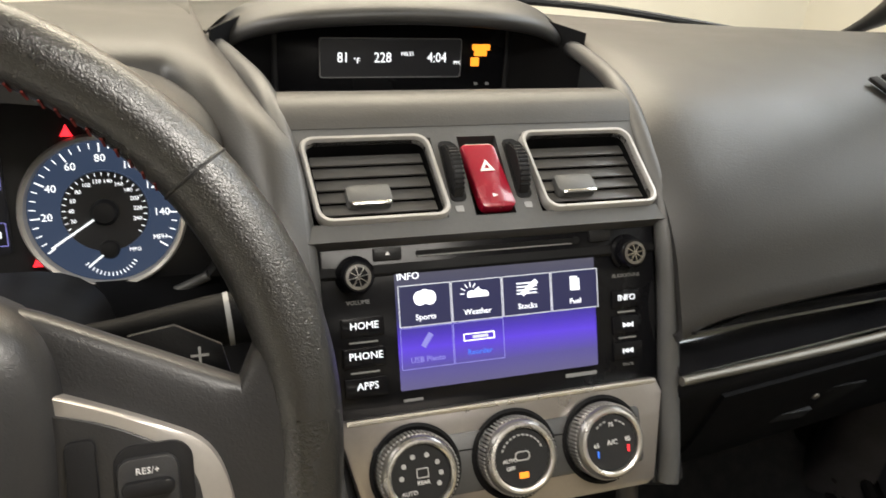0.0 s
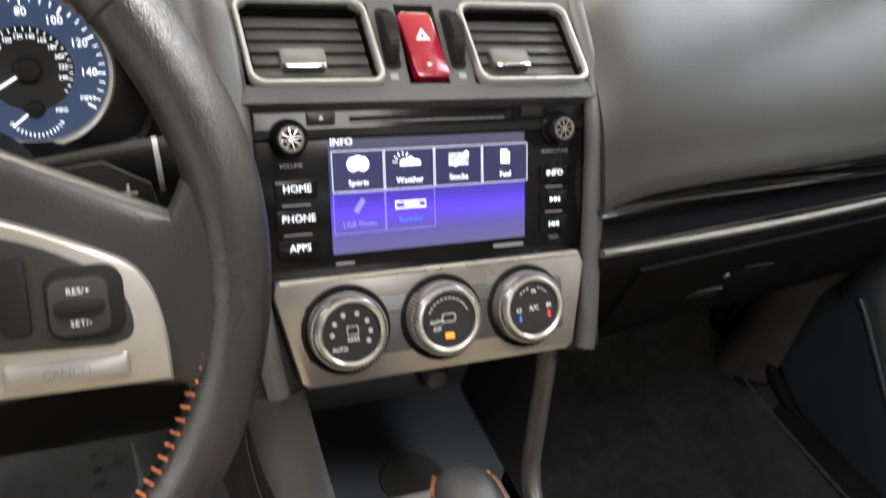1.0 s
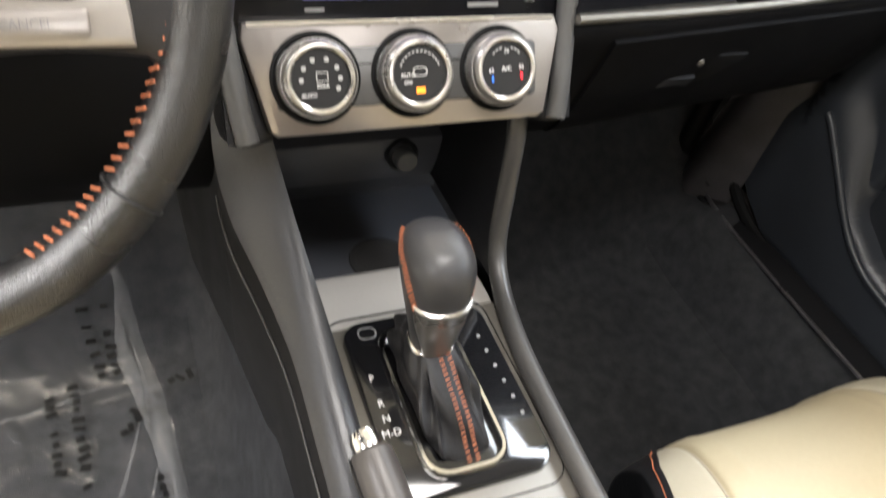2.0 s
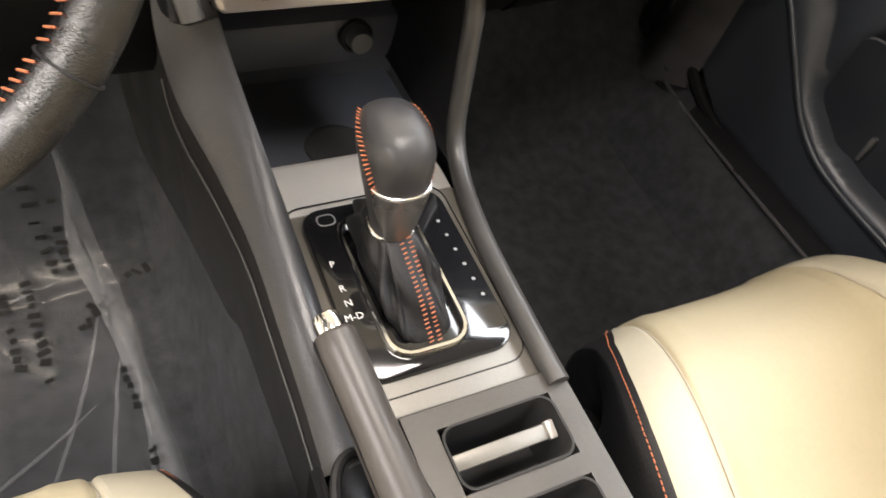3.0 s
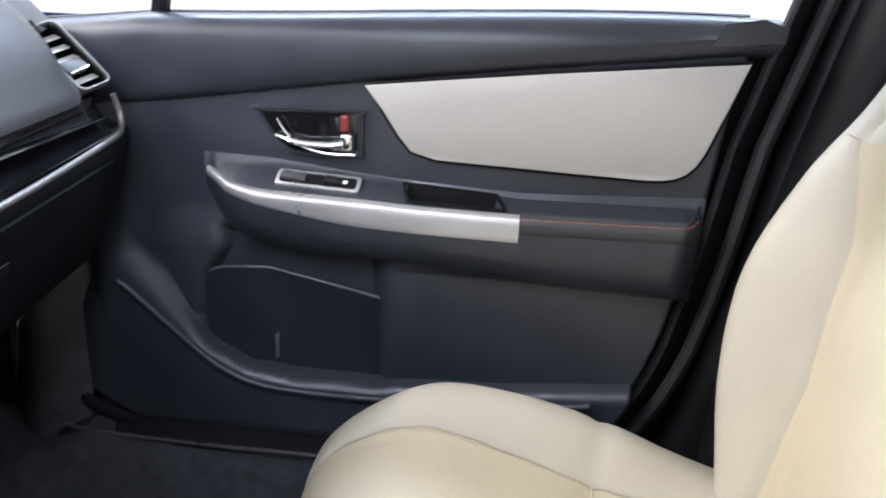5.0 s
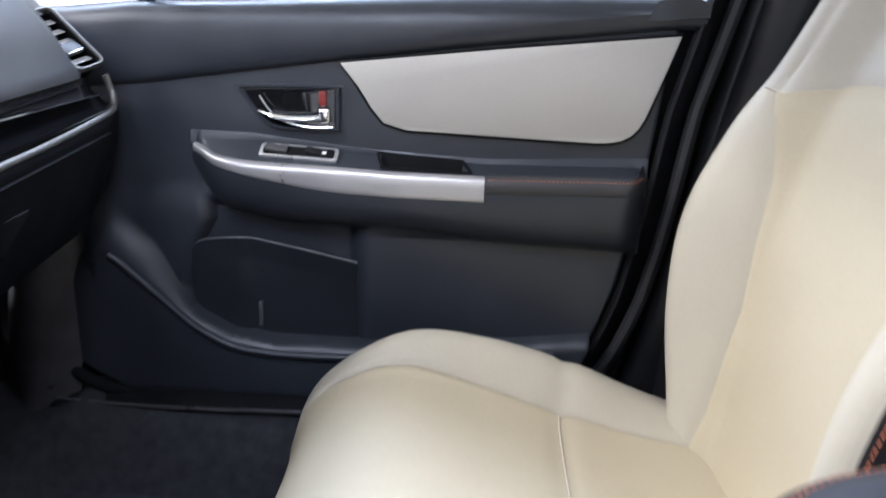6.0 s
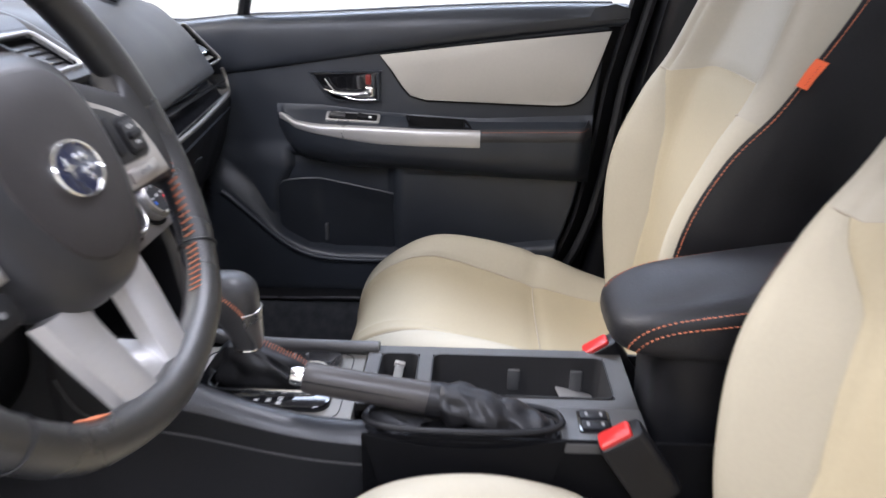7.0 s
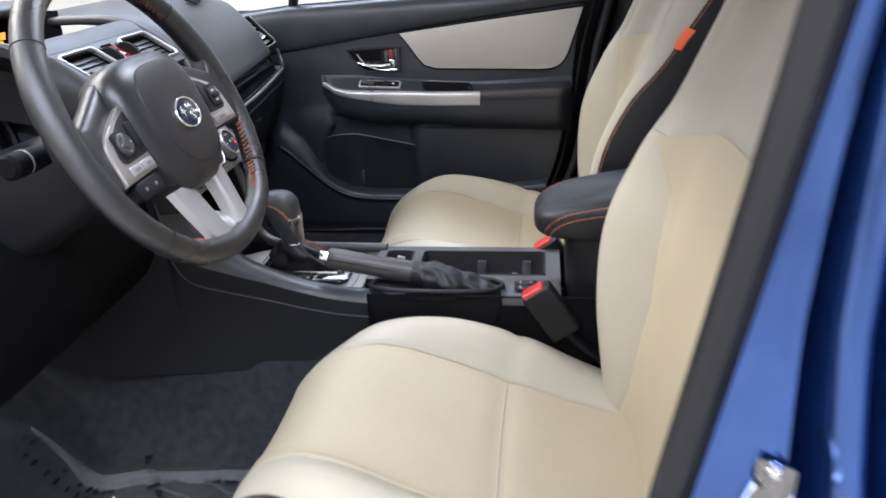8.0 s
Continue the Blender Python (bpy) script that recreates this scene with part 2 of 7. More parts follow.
def add_grid(bm, rows, closed_u=False, closed_v=False, caps=False):
    vs = [[bm.verts.new(tuple(q)) for q in row] for row in rows]
    nv, nu = len(vs), len(vs[0])
    for a in range(nv if closed_v else nv - 1):
        for b in range(nu if closed_u else nu - 1):
            quad = [vs[a][b], vs[a][(b + 1) % nu], vs[(a + 1) % nv][(b + 1) % nu], vs[(a + 1) % nv][b]]
            try:
                bm.faces.new(quad)
            except ValueError:
                pass
    if caps:
        for row in (vs[0], vs[-1]):
            try:
                bm.faces.new(row)
            except ValueError:
                pass
    return bm


def grid(rows, **kw):
    return add_grid(bmesh.new(), rows, **kw)


def sheet(rows, thick, closed_u=False):
    """A surface with a thickness."""
    bm = grid(rows, closed_u=closed_u)
    bmesh.ops.recalc_face_normals(bm, faces=bm.faces)
    bmesh.ops.solidify(bm, geom=bm.faces[:], thickness=thick)
    return bm


def add_box(bm, m, sx, sy, sz, r=0.0, seg=2):
    made = bmesh.ops.create_cube(bm, size=1.0, matrix=m @ Matrix.Diagonal((sx, sy, sz, 1)))["verts"]
    if r:
        edges = {e for v in made for e in v.link_edges}
        bmesh.ops.bevel(bm, geom=list(edges), offset=r, segments=seg, profile=0.5, affect="EDGES")
    return bm


def box(m, sx, sy, sz, r=0.0, seg=2):
    return add_box(bmesh.new(), m, sx, sy, sz, r, seg)


def rounded(w, h, r, n=5):
    """A rounded rectangle's outline, anticlockwise."""
    r = min(r, w / 2 - 1e-5, h / 2 - 1e-5)
    return [(sx * (w / 2 - r) + r * math.cos(a), sy * (h / 2 - r) + r * math.sin(a))
            for sx, sy, a0 in ((1, 1, 0), (-1, 1, 90), (-1, -1, 180), (1, -1, 270))
            for a in [radians(a0 + 90 * i / n) for i in range(n + 1)]]


def add_slab(bm, m, outline, z0, z1, bevel=0.0):
    """An outline in the plane of m, raised from z0 to z1, with its upper edge broken."""
    cx = sum(q[0] for q in outline) / len(outline)
    cy = sum(q[1] for q in outline) / len(outline)

    def ring(z, inset):
        out = []
        for x, y in outline:
            d = math.hypot(x - cx, y - cy) or 1
            k = max(0, 1 - inset / d)
            out.append(m @ Vector((cx + (x - cx) * k, cy + (y - cy) * k, z)))
        return out
    rows = [ring(z0, 0), ring(z1 - bevel, 0)]
    if bevel:
        rows += [ring(z1 - bevel * 0.3, bevel * 0.3), ring(z1, bevel)]
    return add_grid(bm, rows, closed_u=True, caps=True)


def slab(m, outline, z0, z1, bevel=0.0):
    return add_slab(bmesh.new(), m, outline, z0, z1, bevel)


def ring_frame(m, outer, inner, z0, z1, bevel=0.001):
    """A frame between two outlines of as many points."""
    rows = [[m @ Vector((*q, z)) for q in o] for o, z in ((outer, z0), (outer, z1 - bevel), ([(a[0] + (b[0] - a[0]) * .25, a[1] + (b[1] - a[1]) * .25) for a, b in zip(outer, inner)], z1),
                                                          ([(a[0] + (b[0] - a[0]) * .75, a[1] + (b[1] - a[1]) * .75) for a, b in zip(outer, inner)], z1), (inner, z1 - bevel), (inner, z0))]
    return grid(rows, closed_u=True, closed_v=True)


def lathe(m, profile, n=40):
    """Profile of (radius, height) turned round the z axis of m."""
    rows = [[m @ Vector((r * math.cos(2 * math.pi * i / n), r * math.sin(2 * math.pi * i / n), z)) for i in range(n)] for r, z in profile]
    return grid(rows, closed_u=True, caps=True)


def add_tube(bm, path, radius, n=12, closed=False, flat=1.0, up=(0, 0, 1), caps=True):
    pts = [Vector(q) for q in path]
    k = len(pts)
    rows = []
    for i, q in enumerate(pts):
        a = pts[(i - 1) % k] if closed or i else pts[0]
        b = pts[(i + 1) % k] if closed or i < k - 1 else pts[-1]
        t = (b - a).normalized()
        s = t.cross(Vector(up))
        s = s.normalized() if s.length > 1e-6 else Vector((1, 0, 0))
        w = s.cross(t)
        r = radius[i] if isinstance(radius, (list, tuple)) else radius
        rows.append([q + s * r * math.cos(2 * math.pi * j / n) + w * r * flat * math.sin(2 * math.pi * j / n) for j in range(n)])
    return add_grid(bm, rows, closed_u=True, closed_v=closed, caps=caps and not closed)


def tube(path, radius, **kw):
    return add_tube(bmesh.new(), path, radius, **kw)


def stitches(path, across, length, thick, gap, slant=0.0):
    """Threads along a path: short rods lying along it or across it."""
    bm = bmesh.new()
    pts = [Vector(q) for q in path]
    run, last = 0.0, -1.0
    for a, b, side in zip(pts, pts[1:], across):
        d = (b - a)
        L = d.length
        if L < 1e-7:
            continue
        t = d / L
        s = Vector(side).normalized()
        x = 0.0
        while x < L:
            if run + x - last >= gap or last < 0:
                last = run + x
                c = a + t * x
                v = (s + t * slant).normalized() * length * 0.5 if slant >= 0 else t * length * 0.5
                nrm = t.cross(s).normalized()
                ends = [c - v, c + v]
                w = v.normalized().cross(nrm) * thick * 0.5
                q = [bm.verts.new(e + k * w + h * nrm * thick * 0.5) for e in ends for k, h in ((1, 0), (0, 1), (-1, 0), (0, -1))]
                for i in range(4):
                    bm.faces.new([q[i], q[(i + 1) % 4], q[4 + (i + 1) % 4], q[4 + i]])
                bm.faces.new(q[:4])
                bm.faces.new(q[4:])
            x += gap * 0.25
        run += L
    return bm


def words(name, text, size, m, material, parent, align="CENTER", stretch=1.0):
    """Lettering in the plane of m, as a mesh."""
    cu = bpy.data.curves.new(name, "FONT")
    cu.body, cu.size, cu.align_x, cu.align_y, cu.extrude, cu.resolution_u = text, size, align, "CENTER", 0.0002, 2
    tmp = bpy.data.objects.new(name, cu)
    me = bpy.data.meshes.new_from_object(tmp)
    bpy.data.objects.remove(tmp)
    me.transform(Matrix.Translation(-origin_of(parent)) @ m @ Matrix.Diagonal((stretch, 1, 1, 1)))
    me.materials.clear()
    me.materials.append(material)
    me.name = name
    ob = new(name, me)
    ob.parent = parent
    return ob


def plane_frame(o, up, right=(1, 0, 0)):
    """A frame at o: x right, y up along the face, z out of it."""
    x, y = Vector(right).normalized(), Vector(up).normalized()
    z = x.cross(y).normalized()
    y = z.cross(x)
    m = Matrix.Identity(4)
    for i, v in enumerate((x, y, z)):
        for j in range(3):
            m[j][i] = v[j]
    for j in range(3):
        m[j][3] = o[j]
    return m


def at(m, x=0, y=0, z=0, rz=0, rx=0, ry=0):
    return m @ pose(x, y, z, rx, ry, rz)

# ---- showroom ----
RX0, RX1, RY0, RY1, GZ, RZ = -5.0, 5.0, -6.0, 5.5, -0.42, 2.8


def showroom():
    t = 0.15
    whole("floor", box(pose((RX0 + RX1) / 2, (RY0 + RY1) / 2, GZ - t / 2), RX1 - RX0 + 2 * t, RY1 - RY0 + 2 * t, t), CONCRETE, "polished pale concrete showroom floor", "floor", kind="structure", smooth=False)
    h = RZ - GZ
    for n, x, y, sx, sy in (("wall_east", RX1 + t / 2, (RY0 + RY1) / 2, t, RY1 - RY0), ("wall_west", RX0 - t / 2, (RY0 + RY1) / 2, t, RY1 - RY0),
                            ("wall_north", 0, RY1 + t / 2, RX1 - RX0 + 2 * t, t), ("wall_south", 0, RY0 - t / 2, RX1 - RX0 + 2 * t, t)):
        w = whole(n, box(pose(x, y, GZ + h / 2), sx, sy, h), WALLPAINT, "plain cream painted showroom wall", "wall", kind="structure", smooth=False)
        if n == "wall_north":
            part("painted_band", box(pose(1.9, RY1 - 0.004, 1.75), 3.2, 0.008, 0.5), REDBAND, w, "faded red painted band", smooth=False)
    whole("ceiling", box(pose(0, (RY0 + RY1) / 2, RZ + t / 2), RX1 - RX0 + 2 * t, RY1 - RY0 + 2 * t, t), WALLPAINT, "plain white showroom ceiling", "ceiling", kind="structure", smooth=False)


showroom()

# ---- car shell ----


def smoothstep(a, b, x):
    q = min(1, max(0, (x - a) / (b - a)))
    return q * q * (3 - 2 * q)


def carpet_z(x, y):
    z = -0.085
    z += 0.46 * max(0.0, y - 0.50) / 0.42 * smoothstep(0.48, 0.60, y)
    hump = 1 - smoothstep(0.098, 0.152, abs(x))
    z = max(z, z + (0.16 - z) * hump)
    z += 0.115 * smoothstep(0.545, 0.615, abs(x)) * (1 - 0.8 * smoothstep(0.5, 0.6, y))
    z += 0.010 * math.exp(-((abs(x) - 0.535) / 0.016) ** 2) + 0.006 * math.exp(-((abs(x) - 0.47 + 0.12 * (y - 0.3)) / 0.012) ** 2) * smoothstep(0.05, 0.2, y)
    z += 0.007 * math.exp(-((y - 0.455 - 0.05 * x) / 0.018) ** 2)
    return z + 0.005 * noise.noise(Vector((x * 9, y * 9, 0))) + 0.002 * noise.noise(Vector((x * 31, y * 31, 4)))


def shell():
    xs, ys = np.linspace(-0.70, 0.70, 71), np.linspace(-1.5, 0.98, 72)
    whole("carpet", sheet([[(x, y, carpet_z(x, y)) for x in xs] for y in ys], 0.012), CARPET, "dark charcoal carpet over the cabin floor and tunnel", "carpet", kind="structure")
    whole("firewall", box(pose(0, 1.06, 0.16), 1.5, 0.03, 0.78, 0.01), BLACK, "black bulkhead behind the dashboard", "bulkhead", kind="structure")
    for s, n in ((1, "sill"), (-1, "sill")):
        whole(n, box(pose(s * 0.715, -0.25, -0.04), 0.11, 2.5, 0.12, 0.018, 3), BLACK, "black plastic door sill trim", "sill", kind="structure")
    # roof with headliner, and the frame of the windows
    rows = []
    for y in np.linspace(-1.9, 0.28, 16):
        q = (y + 0.8) / 1.1
        rows.append([(x, y, 1.06 - 0.05 * q * q - 0.07 * (x / 0.62) ** 2) for x in np.linspace(-0.62, 0.62, 13)])
    whole("headliner", sheet(rows, 0.03), HEADLINER, "light grey cloth headliner under the roof", "headliner", kind="structure")
    for s in (1, -1):
        a = spline([(s * 0.70, 0.868, 0.600), (s * 0.728, 0.80, 0.660), (s * 0.71, 0.66, 0.78), (s * 0.63, 0.30, 0.98), (s * 0.60, -0.2, 1.03), (s * 0.60, -0.9, 1.03), (s * 0.62, -1.5, 0.95), (s * 0.70, -1.95, 0.62)], 40)
        whole("roof_rail", tube(a, [0.007 + 0.028 * smoothstep(2, 11, i) for i in range(40)], n=10), BLACK if s > 0 else BLUE, "roof rail and windscreen pillar of the car", "pillar", kind="structure")
    # windscreen
    rows = []
    for k in np.linspace(0, 1, 8):
        rows.append([((0.74 - 0.12 * k) * u, 0.99 - 0.20 * abs(u) ** 2 * (1 - k) - 0.70 * k - 0.05 * u * u * k, 0.565 + 0.45 * k - 0.05 * u * u * k) for u in np.linspace(-1, 1, 15)])
    w = whole("windscreen", grid(rows), GLASS, "clear laminated windscreen above the dashboard", "windscreen", kind="structure")
    w.visible_shadow = False
    # rear of the cabin
    whole("rear_bulkhead", sheet([[(x, -1.55 - 0.25 * k, -0.08 + 0.66 * k) for x in np.linspace(-0.68, 0.68, 9)] for k in np.linspace(0, 1, 6)], 0.05), LEATHER, "black rear seatback at the end of the cabin", "bulkhead", kind="structure")
    whole("rear_bench", box(pose(0, -1.28, 0.06, 4), 1.26, 0.50, 0.20, 0.05, 4), LEATHER, "dark rear bench seat cushion", "rear seat")
    # passenger side body behind the front door
    whole("pillar_trim", box(pose(0.755, -0.47, 0.36, 10), 0.10, 0.22, 0.90, 0.03, 3), BLACK, "black plastic centre pillar trim", "pillar", kind="structure")
    whole("rear_door_trim", box(pose(0.75, -1.05, 0.26), 0.09, 0.98, 0.62, 0.03, 3), PANEL, "dark rear door trim panel", "door trim", kind="structure")


shell()


def driver_pillar():
    """The blue centre pillar by the open driver door, with its seal and the rear door's skin."""
    t = thing("door_pillar", (-0.74, -0.40, -0.1), "glossy blue painted centre pillar with a black rubber door seal", "door pillar", kind="structure")
    lean = lambda z: -0.312 - 0.17 * (z - 0.40) + 0.05 * min(0.22, max(0, z - 0.58)) ** 2  # noqa: E731

    def run(profile, closed=True):
        return grid([[(x, lean(z) + y, z) for x, y in profile] for z in np.linspace(-0.08, 1.0, 28)], closed_u=closed, caps=closed)
    part("rubber_seal", run([(-0.722 + (0.0125 + 0.0014 * math.cos(6 * a)) * math.cos(a), -0.013 + (0.0145 + 0.0014 * math.cos(6 * a)) * math.sin(a)) for a in np.linspace(0, 2 * math.pi, 36, endpoint=False)]), RUBBER, t, "ribbed black rubber seal")
    # the jamb: a flat beside the seal, an upright channel, a rounded ridge, then the shut face
    rows = []
    for z in np.linspace(-0.08, 1.0, 40):
        s = float(np.interp(z, [0.30, 0.40, 0.475, 0.55, 0.62, 0.70, 0.85], [5.0, 4.2, 3.0, 1.95, 1.35, 0.85, 0.5]))
        w = float(np.interp(z, [0.40, 0.55, 0.70], [2.0, 1.2, 0.7]))
        on = lambda u, dx=0.0, dy=0.0: (-0.7355 - 0.0065 * u + dx, lean(z) - 0.022 - 0.013 * u + dy, z)  # noqa: E731
        rows.append([(-0.712, lean(z) - 0.020, z), on(0), on(s * 0.3, -0.0007), on(s * 0.55, 0.0004), on(s * 0.8, -0.0006), on(s - 0.12), on(s, 0.0012, -0.0004), on(s + 0.05, 0.014), on(s + 0.1, 0.038),
                     on(s + w * 0.35, 0.026), on(s + w * 0.7, 0.013), on(s + w, 0.0015), on(s + w + 0.25, -0.0022), on(s + w + 0.6, -0.0030), on(s + w + 1.0, -0.0018), on(s + w + 1.25, 0.0015),
                     on(s + w + 1.35, 0.030), on(s + w + 1.9, 0.016), on(s + w + 2.4, 0.004), on(s + w + 3.0, -0.004), (-0.800, lean(z) - 0.150, z), (-0.815, lean(z) - 0.165, z), (-0.72, lean(z) - 0.18, z)])
    part("jamb", grid(rows, closed_u=True, caps=True), BLUE, t, "glossy blue painted jamb")
    part("trim_inner", run([(-0.712, -0.018), (-0.66, -0.10), (-0.65, -0.17), (-0.72, -0.17)]), BLACK, t, "black inner pillar trim")
    part("gap_seal", run([(-0.796, -0.135), (-0.832, -0.150), (-0.832, -0.175), (-0.796, -0.165)]), DARK, t)
    d = whole("rear_door", grid([[(x - 0.05 * (0.35 - z) * (z < 0.35) * 0.4 + 0.10 * max(0, z - 0.60), lean(z) + y, z) for x, y in
                                  ((-0.835, -0.135), (-0.848, -0.128), (-0.856, -0.134), (-0.860, -0.16), (-0.868, -0.5), (-0.866, -1.0), (-0.80, -1.0), (-0.80, -0.16))] for z in np.linspace(-0.10, 0.64, 18)], closed_u=True, caps=True),
              BLUE, "glossy metallic blue outer skin of the rear door", "car door", kind="structure")
    # latch striker and bolts on the jamb
    s = thing("door_striker", (-0.757, -0.380, 0.44), "bright steel door striker loop bolted to the pillar", "door striker")
    m = pose(-0.7570, -0.3800, 0.44, 0, 0, 63)
    part("plate", box(at(m, 0, 0.002, 0), 0.024, 0.003, 0.042, 0.0012), GUNMETAL, s)
    part("loop", tube(spline([at(m, -0.012, 0.006, 0.0).translation, at(m, -0.012, 0.03, 0.0).translation, at(m, 0.0, 0.036, 0.0).translation, at(m, 0.012, 0.03, 0).translation, at(m, 0.012, 0.006, 0).translation], 18), 0.0045, n=10), CHROME, s)
    for dz in (-0.017, 0.017):
        part("bolt", lathe(at(m, 0, 0.004, dz, rx=-90), [(0.0, 0.004), (0.004, 0.0035), (0.0055, 0.0), (0.0055, -0.002)], 14), CHROME, s)


driver_pillar()

# ---- dashboard ----
LEAN = radians(25)
UP = (0, math.sin(LEAN), math.cos(LEAN))
S = plane_frame((0, 0.3816, 0.5106), UP)                       # screen plane, at the screen's centre
V = plane_frame((0, 0.439, 0.600), (0, 0.058, 0.040))          # vent plane, at the warning button
C = plane_frame((0.0, 0.3270, 0.4285), (0, 0.042, 0.068))       # climate plane


def yl(x):
    return 0.345 + 0.115 * (abs(x) - 0.135) + (0.9 * max(0, abs(x) - 0.61) ** 1.5)


def base_y(x):
    return 0.975 - 0.26 * x * x


def pad_profile(x, n=34):
    q = yl(x)
    s = 0.032 * smoothstep(0.55, 0.625, x)                     # the pad draws back towards its outer vent
    return spline([(base_y(x), 0.622 - 0.05 * x * x), (0.86 - 0.1 * x * x, 0.634 - 0.02 * x * x), (0.73, 0.645), (0.61 + s, 0.651), (q + 0.145 + s, 0.641 - s * 0.5), (q + 0.085 + s, 0.615), (q + 0.040 + s, 0.575), (q + 0.016 + s, 0.535), (q + 0.004 + s * 0.8, 0.508), (q + 0.030 + s * 0.5, 0.500)], n)


def dashboard():
    d = thing("dashboard", (0, 0.6, 0.4), "charcoal soft-touch dashboard with gloss black trim and silver strip", "dashboard")
    # passenger side
    xs = np.r_[np.linspace(0.137, 0.60, 26), np.linspace(0.615, 0.70, 8)]

    def edge(x):
        return 0.030 * math.exp(-((x - 0.137) / 0.022))
    rows = [[(x + (0.045 * max(0, (p[0] - 0.45)) / 0.25 if x < 0.2 else 0) * (1 - (x - 0.137) / 0.063 if x < 0.2 else 0), p[0], p[1] - edge(x) * 0.5) for p in pad_profile(x)] for x in xs]
    bm = sheet(rows, 0.006)
    well = plane_frame((0.640, 0.459, 0.544), (0, 0.066, 0.068), (0.045, -0.012, 0.008)).inverted()
    inside = [f for f in bm.faces if abs((well @ f.calc_center_median()).x) < 0.020 and abs((well @ f.calc_center_median()).y) < 0.042 and abs((well @ f.calc_center_median()).z) < 0.05]
    bmesh.ops.delete(bm, geom=inside, context="FACES")
    part("passenger_pad", bm, DASH, d)
    # centre top, behind the display
    part("centre_pad", sheet([[(x, y, 0.630 + 0.06 * (0.975 - y) - 0.04 * abs(x)) for x in np.linspace(-0.20, 0.20, 13)] for y in np.linspace(0.74, 0.975, 8)], 0.006), DASH, d)
    # driver side: the pad falls to the stack at its inner end and runs level behind the instrument hood
    rows = []
    for x in np.r_[np.linspace(0.137, 0.24, 24), np.linspace(0.25, 0.70, 20)]:
        b = smoothstep(0.150, 0.225, x)
        q, back = yl(x), (base_y(x), 0.630 - 0.05 * x * x)
        inner = np.array([back, (0.86 - 0.1 * x * x, 0.637), (0.75, 0.648), (0.66, 0.655), (q + 0.145, 0.645), (q + 0.085, 0.617), (q + 0.040, 0.577), (q + 0.016, 0.537), (q + 0.006, 0.508)])
        level = np.array([back, (0.86 - 0.1 * x * x, 0.639), (0.76, 0.651), (0.69, 0.658), (0.635, 0.659), (0.595, 0.654), (0.574, 0.640), (0.568, 0.60), (0.568, 0.56)])
        line = spline(inner * (1 - b) + level * b, 34)
        near = 1 - smoothstep(0.137, 0.20, x)
        rows.append([(-(x + 0.18 * max(0, p[0] - 0.45) * near), p[0], p[1] - 0.5 * edge(x)) for p in line])
    part("driver_pad", sheet(rows, 0.006), DASH, d)
    # black seal along the windscreen's foot, and the side demister grille
    part("screen_seal", tube(spline([(-0.70, 0.86, 0.60), (-0.36, 0.95, 0.632), (0.0, 0.965, 0.642), (0.203, 0.955, 0.637), (0.36, 0.945, 0.629), (0.495, 0.925, 0.616), (0.62, 0.885, 0.604), (0.685, 0.873, 0.600)], 40), 0.0055, n=8), BLACK, d, "black windscreen seal")
    for k in range(6):
        x, y = 0.428 + 0.021 * k, 0.508 + 0.006 * k
        prof = sorted(pad_profile(x), key=lambda q: q[0])
        z = float(np.interp(y, [q[0] for q in prof if q[1] > 0.55], [q[1] for q in prof if q[1] > 0.55]))
        part("demister_slot", box(pose(x, y, z + 0.0055, 20, 0, 14), 0.013, 0.026, 0.004, 0.001), DARK, d)
    # slot with gloss insert
    xs = np.linspace(0.139, 0.655, 30)
    part("gloss_trim", sheet([[(x, yl(x) + p[0], p[1]) for p in spline([(0.028, 0.503), (0.029, 0.491), (0.0205, 0.476), (0.004, 0.4668), (-0.004, 0.4645)], 9)] for x in xs], 0.003), GLOSS, d, "gloss black trim insert")
    part("trim_fin", sheet([[(x, yl(x) + 0.012 + dy, 0.4995 - 0.018 * (x - 0.139) / 0.5 + dz) for dy, dz in ((-0.012, 0.004), (-0.006, 0.0), (0.01, -0.002), (0.02, 0.0))] for x in np.linspace(0.145, 0.62, 24)], 0.002), GLOSS, d)
    path = [(x, yl(x) - 0.0055, 0.4625 - 0.006 * math.sin(math.pi * min(1, (x - 0.139) / 0.5))) for x in np.linspace(0.139, 0.645, 30)] + [(0.656, yl(0.65) - 0.003, 0.470), (0.660, yl(0.655) - 0.001, 0.485), (0.657, yl(0.655) + 0.003, 0.503)]
    part("silver_strip", tube(spline(path, 60), 0.0040, n=10, flat=1.0), STRIP, d, "satin silver strip")
    # lower dash and glovebox
    xs = np.r_[np.linspace(0.137, 0.62, 26), np.linspace(0.635, 0.70, 6)]

    def low(x):
        q = yl(x)
        return spline([(q, 0.456), (q - 0.002, 0.446), (q + 0.005, 0.42), (q + 0.017, 0.38), (q + 0.031, 0.345), (q + 0.052, 0.312), (q + 0.095, 0.290), (0.56, 0.275), (0.70, 0.27), (0.9, 0.30)], 36)
    part("lower_panel", sheet([[(x, *p) for p in low(x)] for x in xs], 0.006), SHADED_BLACK, d)
    g = part("glovebox_lid", sheet([[(x, p[0] - 0.005, p[1]) for p in low(x)[5:21]] for x in np.linspace(0.185, 0.60, 22)], 0.005), SHADED_BLACK, d, "black glovebox lid with a recessed latch")
    gx, gy = 0.315, yl(0.315) + 0.009
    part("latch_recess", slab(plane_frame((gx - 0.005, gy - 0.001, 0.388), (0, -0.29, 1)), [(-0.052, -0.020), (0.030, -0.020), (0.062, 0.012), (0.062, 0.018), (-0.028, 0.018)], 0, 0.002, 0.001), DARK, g)
